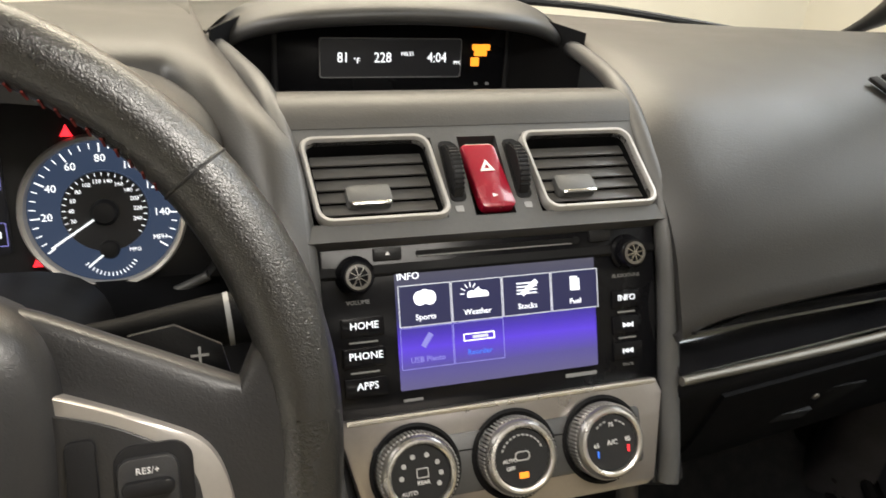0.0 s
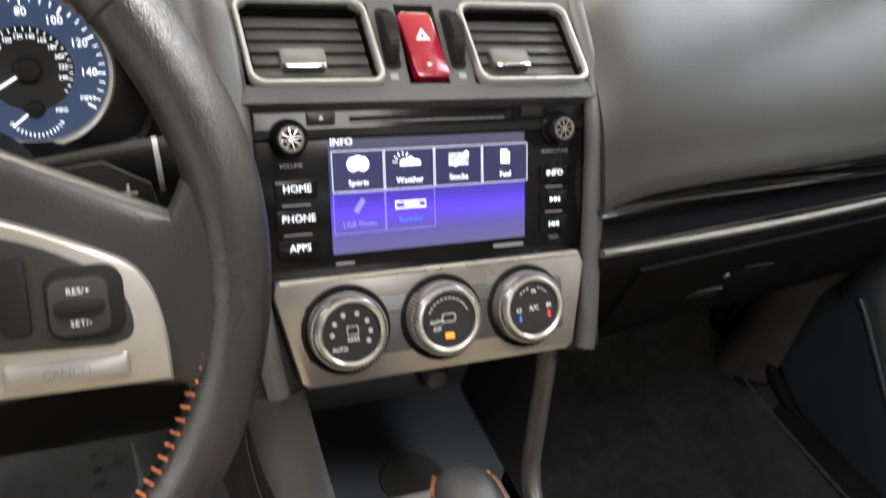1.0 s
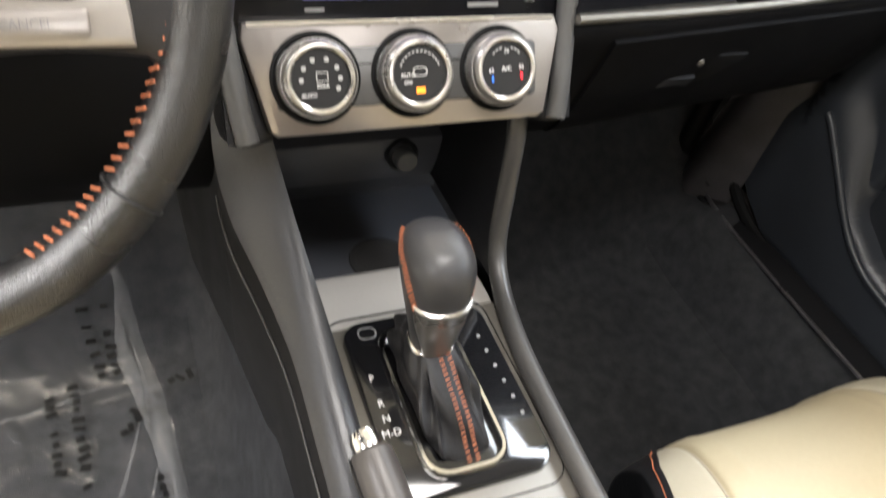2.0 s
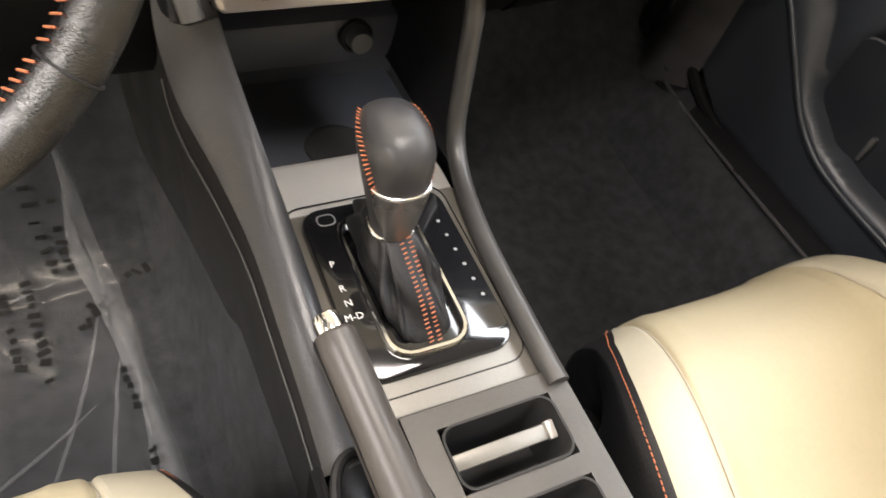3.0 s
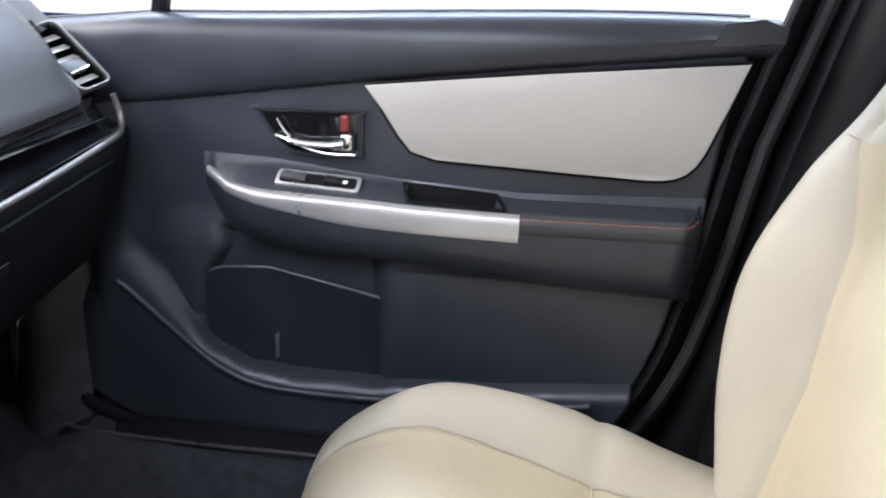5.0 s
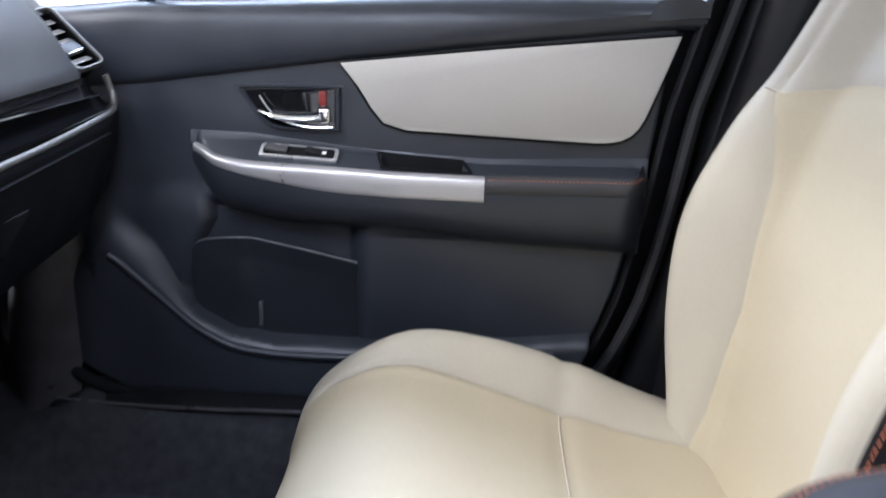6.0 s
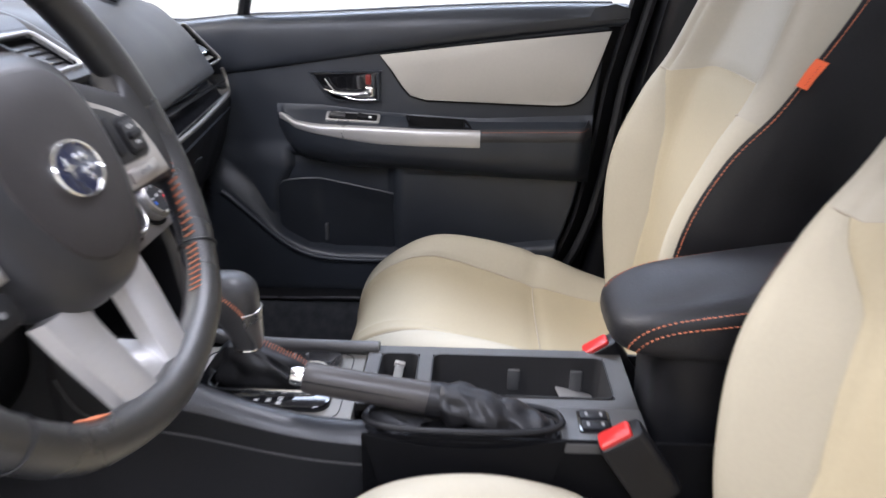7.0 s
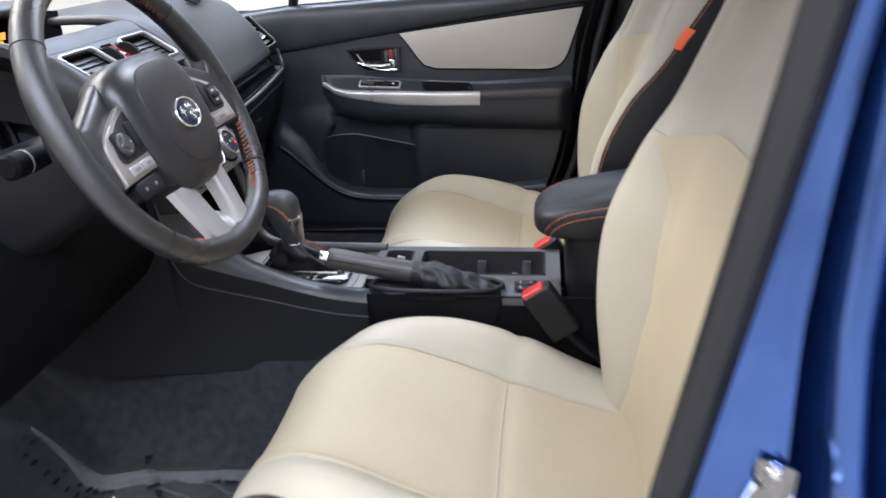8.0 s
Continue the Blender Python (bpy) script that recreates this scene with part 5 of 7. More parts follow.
def seat(cx, s, label, group, lift=0.0, worn=1.0, inner_seam=5.0, cut=37):
    """s: +1 where the console lies on the seat's +x side. lift: how far its cushion is wound up; worn: height left of its outer back bolster."""
    t = thing("car_seat", (cx, -0.15, -0.05), label, "car seat", group)

    def body(mid, wid, rise, nv, side_depth, seam_in, drop=None, wid_outer=None, rise_outer=None):
        """A padded form: its middle line, half widths, height of its bolsters and depth of its sides."""
        path, ww, rr = spline(mid, nv), spline([(w, 0) for w in wid], nv)[:, 0], spline([(r, 0) for r in rise], nv)[:, 0]
        wo = spline([(w, 0) for w in wid_outer], nv)[:, 0] if wid_outer else ww
        ro = spline([(r, 0) for r in rise_outer], nv)[:, 0] if rise_outer else rr
        prof = np.array([(-1.0, -side_depth), (-1.02, -side_depth * 0.5), (-1.01, -0.010), (-0.97, 0.020), (-0.90, 0.036), (-0.80, 0.038), (-0.70, 0.026), (-0.60, 0.008), (-0.52, 0.000), (-0.35, -0.004), (0.0, -0.006),
                         (0.35, -0.004), (0.52, 0.000), (0.60, 0.008), (0.70, 0.026), (0.80, 0.038), (0.90, 0.036), (0.97, 0.020), (1.01, -0.010), (1.02, -side_depth * 0.5), (1.0, -side_depth)])
        cross = spline(prof, 101)
        dd = spline([(q, 0) for q in drop], nv)[:, 0] if drop else np.zeros(nv)
        pts = np.zeros((nv, 101, 3))
        for i in range(nv):
            a, b = path[max(0, i - 1)], path[min(nv - 1, i + 1)]
            d = b - a
            d /= np.linalg.norm(d)
            nrm = np.array([d[1], -d[0]])
            for j, (x, hh) in enumerate(cross):
                outer = x * s < 0
                k = hh * (ro if outer else rr)[i] if hh > 0 else hh
                seam = -0.0045 * math.exp(-((min(j, 100 - j) - 31 - seam_in(i, outer)) / 0.9) ** 2)
                k += seam - dd[i] * abs(x) ** 2.5 * (1.0 if x * s > 0 else 0.0)
                pts[i, j] = (cx + (wo if outer else ww)[i] * x, path[i][0] + nrm[0] * k, path[i][1] + nrm[1] * k)
        return path, pts

    # cushion, from under the front edge to the back
    mid = [(0.085, -0.035), (0.130, 0.030), (0.140, 0.088), (0.118, 0.145), (0.065, 0.180), (0.0, 0.184), (-0.085, 0.161), (-0.19, 0.129), (-0.28, 0.107), (-0.37, 0.094)]
    wid = [0.150, 0.154, 0.157, 0.164, 0.184, 0.208, 0.232, 0.245, 0.246, 0.240]
    rise = [0.02, 0.02, 0.02, 0.02, 0.06, 0.45, 0.95, 1.05, 0.7, 0.25]
    mid = [(y, z + lift * q) for (y, z), q in zip(mid, (0, 0.4, 0.7, 1, 1.1, 1.1, 0.9, 0.6, 0.3, 0))]

    def cushion_seam(i, outer):
        return float(np.interp(i, [25, 36, 50, 69], [0, 2, 5, 5])) if outer else float(np.interp(i, [25, 36, 50, 69], [0, 0.4 * inner_seam, inner_seam, inner_seam]))
    path, pts = body(mid, wid, rise, 70, 0.15, cushion_seam, [0.0, 0.008, 0.014, 0.022, 0.022, 0.014, 0.004, 0.0, 0.0, 0.0],
                     [0.160, 0.164, 0.166, 0.171, 0.192, 0.222, 0.241, 0.248, 0.246, 0.240], [0.05, 0.05, 0.06, 0.12, 0.30, 0.75, 1.0, 1.05, 0.7, 0.25])
    for i in range(70):
        pts[i, :, 2] -= 0.0045 * math.exp(-((i - 53) / 0.9) ** 2)

    def piece(name, j0, j1, mat, label="", i0=0, i1=70, src=None):
        src = pts if src is None else src
        rows = []
        for i in range(i0, i1):
            a, b = (j(i) if callable(j) else j for j in (j0, j1))
            row = []
            for q in np.linspace(a, b, max(6, int(abs(b - a)) + 1)) if not (callable(j0) or callable(j1)) else np.linspace(a, b, 84):
                k = min(99, int(q))
                row.append(tuple(src[i, k] * (1 - (q - k)) + src[i, k + 1] * (q - k)))
            rows.append(row)
        return part(name, sheet(rows, 0.004), mat, t, label)
    def border_low(i):
        return float(np.interp(i, [14, 17, 20, 24, 30, 38, 44, 50], [34, 30, 24.5, 20.5, 18.5, 17.5, 17.5, 17.5])) if s < 0 else 14.0

    def along(i, q):
        k = min(99, int(q))
        return pts[i, k] * (1 - (q - k)) + pts[i, k + 1] * (q - k)
    head = 17 if s < 0 else 0
    low_seam, high_seam = lambda i: 31 + cushion_seam(i, s > 0), lambda i: 69 - cushion_seam(i, s < 0)  # noqa: E731
    piece("cushion_insert", lambda i: max(low_seam(i), border_low(i)), high_seam, CREAM, "cream perforated cushion centre")
    piece("cushion_bolster", border_low, low_seam, IVORY, "ivory side bolster", head)
    piece("cushion_bolster", high_seam, lambda i: 86 - 2 * (s > 0), IVORY, "ivory side bolster")
    piece("cushion_side", 0, border_low, LEATHER, "black leather cushion side")
    piece("cushion_side", 86 - 2 * (s > 0), 100, LEATHER, "black leather cushion side")
    for j, o in ((13, -1), (87 - 2 * (s > 0), 1)):
        row = [tuple(along(i, border_low(i) - 1 if o < 0 else j) + np.array([o * (0.0052 if s < 0 and o < 0 else 0.002), 0, 0.001 if s < 0 and o < 0 else -0.002])) for i in range(18, 69)]
        part("stitching", stitches(row, [(0, 0, 1)] * 60, 0.0036, 0.0014, 0.0048, -1), ORANGE, t, "orange seam stitching")
    for line in (low_seam, high_seam):
        part("seam", tube([tuple(along(i, line(i)) + np.array([0, 0, 0.0008])) for i in range(max(8, head), 69)], 0.0011, n=6), SEAM, t)
    part("seam", tube([tuple(pts[53, j] + np.array([0, 0, 0.0008])) for j in range(int(low_seam(53)), int(high_seam(53)) + 1)], 0.0011, n=6), SEAM, t)
    part("cushion_pan", box(pose(cx, -0.13, 0.01), 0.40, 0.42, 0.10, 0.02), BLACK, t)
    for dx in (-0.20, 0.20):
        part("rail", box(pose(cx + dx, -0.13, -0.058), 0.035, 0.50, 0.05, 0.006), GUNMETAL, t, "steel seat rail")

    # backrest
    mid = [(-0.360, 0.060), (-0.372, 0.140), (-0.385, 0.250), (-0.402, 0.360), (-0.425, 0.460), (-0.450, 0.535), (-0.485, 0.630), (-0.515, 0.720), (-0.535, 0.780), (-0.570, 0.800), (-0.620, 0.785)]
    wid = [0.200, 0.222, 0.246, 0.258, 0.258, 0.250, 0.228, 0.205, 0.185, 0.165, 0.150]
    rise = [0.8, 1.3, 1.9, 2.15, 1.75, 1.32, 1.28, 1.2, 0.8, 0.3, 0.1]

    def back_seam(i, outer):
        return float(np.interp(i, [0, 8, 18, 28, cut - 3, cut], [-2, 2.5, 5.5, 3, -1, -4]))
    path, back = body(mid, wid, rise, 80, 0.145, back_seam, rise_outer=[q * (worn + (1 - worn) * (k > 6)) for k, q in enumerate(rise)])
    for i in range(80):
        k = 0.0009 * math.exp(-((i - cut) / 0.8) ** 2)
        back[i, 31:70, 1] -= k
    # the seam between lower insert and shoulder section arches up in the middle
    lift = np.array([0.038 * max(0, 1 - abs((j - 50) / 21) ** 2.4) for j in range(101)])
    arch = back.copy()
    for j in range(24, 77):
        for i in range(80):
            d = back[min(79, i + 1), j] - back[max(0, i - 1), j]
            arch[i, j] = back[i, j] + d / (np.linalg.norm(d) + 1e-9) * lift[j] * math.exp(-((i - cut) / 14.0) ** 2)
    def border(i, inner):
        if not inner:
            return 11.0
        return 19.0 - 10.0 * smoothstep(26, 58, i)
    lo = lambda i: border(i, s < 0)  # noqa: E731
    hi = lambda i: 100 - border(i, s > 0)  # noqa: E731
    first, last = lambda i: 31 + back_seam(i, s > 0), lambda i: 69 - back_seam(i, s < 0)  # noqa: E731
    piece("back_insert", first, last, CREAM, "cream backrest centre", 0, cut + 1, arch)
    piece("back_bolster", lo, first, IVORY, "ivory backrest bolster", 0, cut + 1, arch)
    piece("back_bolster", last, hi, IVORY, "ivory backrest bolster", 0, cut + 1, arch)
    piece("shoulder_panel", lo, hi, STONE, "cream shoulder section", cut, 80, arch)
    piece("back_side", 0, lo, LEATHER, "black leather backrest side", 0, 80, back)
    piece("back_side", hi, 100, LEATHER, "black leather backrest side", 0, 80, back)
    part("back_shell", sheet([[tuple(back[i, 0] * (1 - k) + back[i, 100] * k + np.array([0, -0.03 * math.sin(math.pi * k), 0])) for k in np.linspace(0, 1, 12)] for i in range(80)], 0.005), LEATHER, t, "black backrest rear")
    for j, o in ((18, -1), (82, 1)):
        row = []
        for i in range(6, 74):
            q = (lo(i) - 0.8) if o < 0 else (hi(i) + 0.8)
            k = int(q)
            row.append(tuple(back[i, k] * (1 - (q - k)) + back[i, k + 1] * (q - k) + np.array([o * 0.0050, 0.0035, 0])))
        part("stitching", stitches(row, [(0, 1, 0)] * 80, 0.0036, 0.0014, 0.0048, -1), ORANGE, t, "orange seam stitching")
    def on_back(i, q):
        k = min(99, int(q))
        return arch[i, k] * (1 - (q - k)) + arch[i, k + 1] * (q - k)
    for line in (first, last):
        part("seam", tube([tuple(on_back(i, line(i)) + np.array([0, 0.0008, 0])) for i in range(4, cut + 1)], 0.0011, n=6), SEAM, t)
    part("seam", tube([tuple(arch[cut, j] + np.array([0, 0.0008, 0])) for j in range(24, 77)], 0.0011, n=6), SEAM, t)
    return back, lo


seat(-0.362, +1, "cream leatherette front seat with black sides beside the open door", "front seats", 0.031, 0.35, cut=35)
pback, plo = seat(0.358, -1, "cream leatherette front seat with black sides and an orange tag", "front seats", inner_seam=-1.0)


def seat_tag():
    """A small flap lying on the black border of the backrest, just outside its seam."""
    i0 = int(np.argmin(np.abs(pback[:, 9, 2] - 0.556)))
    rows = []
    for u in np.linspace(0, 1, 8):
        i = i0 + 2.7 * u
        a, g = int(i), i - int(i)
        row = []
        for v in np.linspace(0, 1, 6):
            q = max(0.0, plo(i) - 0.1 - 1.9 * v)
            k, h = int(q), q - int(q)
            p = (pback[a, k] * (1 - h) + pback[a, k + 1] * h) * (1 - g) + (pback[a + 1, k] * (1 - h) + pback[a + 1, k + 1] * h) * g
            row.append(tuple(p + np.array([-0.0068, 0.0055 + 0.001 * math.sin(3 * u), 0.002])))
        rows.append(row)
    t = thing("airbag_tag", rows[4][3], "small bright orange fabric tag sewn to the seat side", "tag")
    part("flap", sheet(rows, 0.0015), TAG, t)
    line = [(r[3][0] - 0.0016, r[3][1], r[3][2]) for r in rows[1:7]]
    part("thread", stitches(line, [(0, 0, 1)] * 6, 0.002, 0.0007, 0.0040, -1), RED_PRESS, t)


seat_tag()


def buckle(x, y, z, lean, label):
    b = thing("seat_belt_buckle", (x, y, z - 0.12), label, "buckle", "seat belt buckles")
    m = pose(x, y, z, -34, lean, 0)
    part("body", slab(at(m, 0, 0, -0.085), rounded(0.030, 0.050, 0.008), 0, 0.085, 0.003), BLACK, b, "black plastic buckle body")
    part("release", slab(at(m, 0.0, 0.004, -0.004), rounded(0.024, 0.036, 0.004), 0, 0.009, 0.003), RED_PRESS, b, "red release button")
    part("stalk", tube(spline([at(m, 0, 0, -0.08).translation, at(m, 0, -0.005, -0.11).translation, at(m, 0, -0.02, -0.16).translation], 10), 0.012, n=10, flat=0.6), DARK, b, "black stalk")
    return b


buckle(-0.130, -0.222, 0.256, 0, "black seat belt buckle with a red release button")
buckle(0.095, -0.236, 0.236, 0, "black seat belt buckle with a red release button")

# ---- passenger door ----


RIM = [(0.47, 0.262), (0.445, 0.252), (0.428, 0.240), (0.385, 0.200), (0.33, 0.150), (0.28, 0.121), (0.22, 0.110), (0.10, 0.109), (-0.08, 0.118), (-0.26, 0.138)]


def rim_z(y):
    return float(np.interp(-y, [-q[0] for q in RIM], [q[1] for q in RIM]))


def bay_left(z):
    return float(np.interp(z, [0.10, 0.117, 0.152, 0.202, 0.264, 0.303], [0.25, 0.297, 0.337, 0.347, 0.335, 0.312]))


def door_x(y, z):
    """How far in the door's lower skin stands at height z: the rim, the sunken pocket and the panel behind it."""
    x = 0.711 + 0.008 * smoothstep(0.42, 0.55, z) - 0.012 * smoothstep(0.36, 0.30, z)
    d = z - rim_z(y)
    if y < 0.47:
        soft = 0.012 + 0.060 * smoothstep(0.335, 0.40, y)
        k = 1 - smoothstep(0.0, soft, d)
        x = x * (1 - k) + 0.677 * k
    else:
        x -= 0.022 * smoothstep(0.28, 0.20, z) * smoothstep(0.60, 0.48, y)
    bay = smoothstep(bay_left(z) + 0.007, bay_left(z) - 0.007, y) * smoothstep(0.078, 0.108, y) * smoothstep(0.0, 0.010, d) * smoothstep(0.340, 0.320, z)
    x += 0.024 * bay
    return x + 0.0022 * math.sin(6 * y + 9 * z + 0.6) + 0.022 * smoothstep(0.05, 0.0, z) + 0.004 * smoothstep(0.30, 0.29, z) * (1 - bay) * smoothstep(0.09, 0.05, y)


def arm_top(y):
    return float(np.interp(-y, [-0.325, -0.304, -0.286, -0.226, -0.113, -0.038, 0.077, 0.30], [0.411, 0.407, 0.399, 0.3945, 0.391, 0.388, 0.387, 0.391]))


def arm_edge(y):
    return 0.700 - 0.049 * math.sqrt(smoothstep(0.328, 0.240, y)) * (1 - 0.9 * smoothstep(-0.262, -0.300, y) ** 2)


def arm_back(y):
    return float(np.interp(-y, [-0.325, -0.237, -0.09, 0.081, 0.30], [0.419, 0.420, 0.408, 0.398, 0.402]))


def arm_bottom(y):
    return float(np.interp(-y, [-0.325, -0.311, -0.297, -0.274, -0.2, -0.04, 0.118, 0.30], [0.385, 0.356, 0.335, 0.319, 0.305, 0.298, 0.285, 0.279]))


def shelf_z(x, y):
    e = arm_edge(y) + 0.006
    return arm_top(y) + (arm_back(y) - arm_top(y)) * min(1, max(0, (x - e) / max(0.004, 0.696 - e)))


def door():
    d = thing("passenger_door", (0.72, 0.0, 0.05), "dark door panel with ivory insert, silver armrest strip and map pocket", "car door")

    def rear(z):
        return float(np.interp(z, [0.0, 0.05, 0.109, 0.147, 0.20, 0.29, 0.357, 0.475, 1.0], [-0.165, -0.203, -0.239, -0.255, -0.273, -0.291, -0.301, -0.315, -0.44]))

    def front(z):
        return float(np.interp(z, [0.0, 0.02, 0.045, 0.07, 0.10, 0.14, 0.20, 0.26, 0.32], [0.34, 0.39, 0.44, 0.485, 0.525, 0.552, 0.575, 0.60, 0.62]))

    def pad_lo(y):
        return float(np.interp(-y, [-0.66, -0.388, -0.195, 0.029, 0.33], [0.460, 0.489, 0.5175, 0.548, 0.584]))
    # main skin
    rows = []
    for k in np.linspace(0, 1, 150):
        row = []
        for u in np.linspace(0, 1, 190):
            y = front(0.5 * k) + (rear(0.5 * k) - front(0.5 * k)) * u
            z = (pad_lo(y) + 0.006) * k
            row.append((door_x(y, z), y, z))
        rows.append(row)
    part("skin", sheet(rows, 0.010), PANEL, d, crease=120)
    # upper pad with rolled sill
    rows = []
    for y in np.linspace(0.66, -0.352, 40):
        lo = pad_lo(y)
        top = 0.592 + 0.03 * smoothstep(0.5, -0.3, y) - 0.10 * max(0, y - 0.40)
        rows.append([(x, y, z) for x, z in spline([(0.712, lo - 0.002), (0.699, lo + 0.004), (0.694, lo + 0.02), (0.694, lo + (top - lo) * 0.5), (0.699, top - 0.018), (0.712, top - 0.003), (0.735, top), (0.765, top - 0.004)], 18)])
    part("upper_pad", sheet(rows, 0.006), PANEL, d, "soft charcoal upper door pad")
    part("window_seal", tube([(0.768, y, 0.588 + 0.03 * smoothstep(0.5, -0.3, y) - 0.10 * max(0, y - 0.40)) for y in np.linspace(0.62, -0.33, 20)], 0.006, n=8), RUBBER, d)
    # outer skin of the door
    part("outer_skin", sheet([[(0.80 + 0.03 * math.sin(math.pi * (z + 0.1) / 0.75), y, z) for y in np.linspace(0.72, -0.24, 12)] for z in np.linspace(-0.12, 0.58, 12)], 0.006), BLUE, d, "blue outer door skin")
    # ivory insert: four-sided with rounded lower corners
    pts = [(0.118, 0.526), (0.095, 0.497), (0.076, 0.468), (0.060, 0.449), (0.030, 0.4405), (-0.10, 0.436), (-0.225, 0.433), (-0.245, 0.4340), (-0.260, 0.4375), (-0.272, 0.4445), (-0.281, 0.455), (-0.288, 0.469), (-0.305, 0.52), (-0.322, 0.575), (-0.10, 0.552)]
    m = plane_frame((0.697, 0, 0), (0, 0, 1), (0, -1, 0))
    o = [(-y, z) for y, z in pts]
    part("insert", slab(m, o, -0.004, 0.006, 0.003), LINEN, d, "pale leatherette insert")
    part("insert_groove", tube([(0.696, y, z) for y, z in pts], 0.0035, n=6, closed=True), DARK, d)
    # handle cup and lever
    def cup_line(f):
        o = spline([(-0.062, 0.026), (0.052, 0.028), (0.058, 0.022), (0.058, -0.020), (0.053, -0.026), (-0.014, -0.026), (-0.036, -0.018), (-0.054, 0.004), (-0.064, 0.020)], 40, closed=True)
        return [(q[0] * f, q[1] * f) for q in o]
    c = part("handle_cup", slab(plane_frame((0.700, 0.183, 0.464), (0, 0, 1), (0, -1, 0)), cup_line(1.0), -0.002, 0.0045, 0.002), GLOSS, d, "dark recessed handle cup")
    part("cup_rim", ring_frame(plane_frame((0.7, 0.183, 0.464), (0, 0, 1), (0, -1, 0)), cup_line(1.10), cup_line(0.98), -0.002, 0.007, 0.002), PANEL, c)
    part("cup_bow", tube(spline([(0.690, 0.226, 0.480), (0.688, 0.214, 0.463), (0.687, 0.196, 0.449), (0.687, 0.165, 0.441), (0.688, 0.128, 0.441)], 24), 0.0017, n=8), CHROME, c, "thin chrome bow")
    part("lever", tube(spline([(0.692, 0.228, 0.459), (0.686, 0.20, 0.453), (0.684, 0.165, 0.452), (0.686, 0.143, 0.455)], 18), [0.003] * 4 + [0.0055] * 14, n=10, flat=0.8), CHROME, c, "chrome door release lever")
    part("lever_pivot", box(pose(0.690, 0.139, 0.456), 0.012, 0.017, 0.022, 0.005, 3), CHROME, c)
    part("lock_slider", box(pose(0.692, 0.141, 0.4785), 0.008, 0.011, 0.020, 0.003, 3), DARKRED, c, "red and chrome lock slider")
    # armrest: a swept shelf that bulges below, with the silver strip along its edge
    rows = []
    ys = np.r_[np.linspace(0.3265, 0.24, 26), np.linspace(0.232, -0.300, 54)]
    for y in ys:
        e, top, bot, back = arm_edge(y), arm_top(y), arm_bottom(y), arm_back(y)
        h = top - bot
        flat = [(0.706, back + 0.020), (0.700, back + 0.007)] + [(x, shelf_z(x, y)) for x in np.linspace(0.696, e + 0.006, 9)]
        curve = spline([(e + 0.006, top), (e + 0.001, top - 0.002), (e, top - 0.008), (e, top - 0.36 * h), (e + 0.004 * h / 0.09, top - 0.60 * h), (e + (0.700 - e) * 0.36, top - 0.83 * h), (e + (0.700 - e) * 0.72, bot + 0.05 * h), (0.700, bot - 0.002), (0.712, bot - 0.004)], 26)
        rows.append([(x, y, z) for x, z in flat] + [(q[0], y, q[1]) for q in curve[1:]])
    bm = grid(rows)
    cup = [f for f in bm.faces if -0.052 < f.calc_center_median().y < 0.060 and 0.667 < f.calc_center_median().x < 0.695 and f.calc_center_median().z > 0.375]
    bmesh.ops.delete(bm, geom=cup, context="FACES")
    part("armrest", bm, PANEL, d, "dark moulded armrest")
    # pull cup sunk into the shelf, near-black for the shade inside it
    rows = []
    for dz, g in ((0.0025, 0.0035), (0.003, 0.0), (-0.004, -0.001), (-0.030, -0.004)):
        ring = [(0.6665 - g, 0.055 + g), (0.680, 0.062 + g), (0.695 + g, 0.066 + g), (0.695 + g, 0.0), (0.695 + g, -0.046 - g), (0.682, -0.053 - g), (0.6665 - g, -0.060 - g), (0.6665 - g, 0.0)]
        rows.append([(x, y, shelf_z(x, y) + dz) for x, y in ring])
    bm = grid(rows, closed_u=True)
    bm.verts.ensure_lookup_table()
    bm.faces.new([bm.verts[-8 + k] for k in range(8)])
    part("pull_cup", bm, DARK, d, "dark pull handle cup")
    rows = []
    for y in np.r_[np.linspace(0.322, 0.24, 16), np.linspace(0.23, -0.079, 24)]:
        e, top = arm_edge(y), arm_top(y)
        w = 0.006 + 0.020 * smoothstep(0.325, 0.10, y)
        rows.append([(x, y, z) for x, z in spline([(e + 0.009, top + 0.0025), (e + 0.002, top + 0.0015), (e - 0.0025, top - 0.003), (e - 0.003, top - 0.004 - w * 0.5), (e - 0.002, top - 0.003 - w), (e + 0.002, top - 0.005 - w)], 14)])
    part("silver_strip", sheet(rows, 0.002), SILVER, d, "satin silver armrest strip")
    rows = []
    for y in np.linspace(-0.081, -0.299, 30):
        top, e = arm_top(y) + 0.002, arm_edge(y)
        rows.append([(x, y, z) for x, z in spline([(e + 0.016, shelf_z(e + 0.016, y) - 0.002), (e + 0.012, shelf_z(e + 0.012, y) + 0.0025), (e + 0.005, top + 0.002), (e - 0.0025, top - 0.005), (e - 0.003, top - 0.016), (e + 0.001, top - 0.024)], 14)])
    part("elbow_pad", sheet(rows, 0.003), SOFTGREY, d, "black leather elbow pad")
    part("stitching", stitches([(arm_edge(y) - 0.0030, y, arm_top(y) + 0.0005) for y in np.linspace(-0.084, -0.292, 40)], [(0, 0, 1)] * 40, 0.0030, 0.0010, 0.0046, -1), ORANGE, d, "orange stitching")
    # switch plate
    sm = plane_frame((0.679, 0.172, shelf_z(0.679, 0.172) + 0.001), (0.87, 0, 0.49), (0, -1, -0.045))
    w = part("switch_plate", slab(sm, rounded(0.106, 0.026, 0.005), -0.002, 0.003, 0.001), SILVER, d, "silver window switch plate")
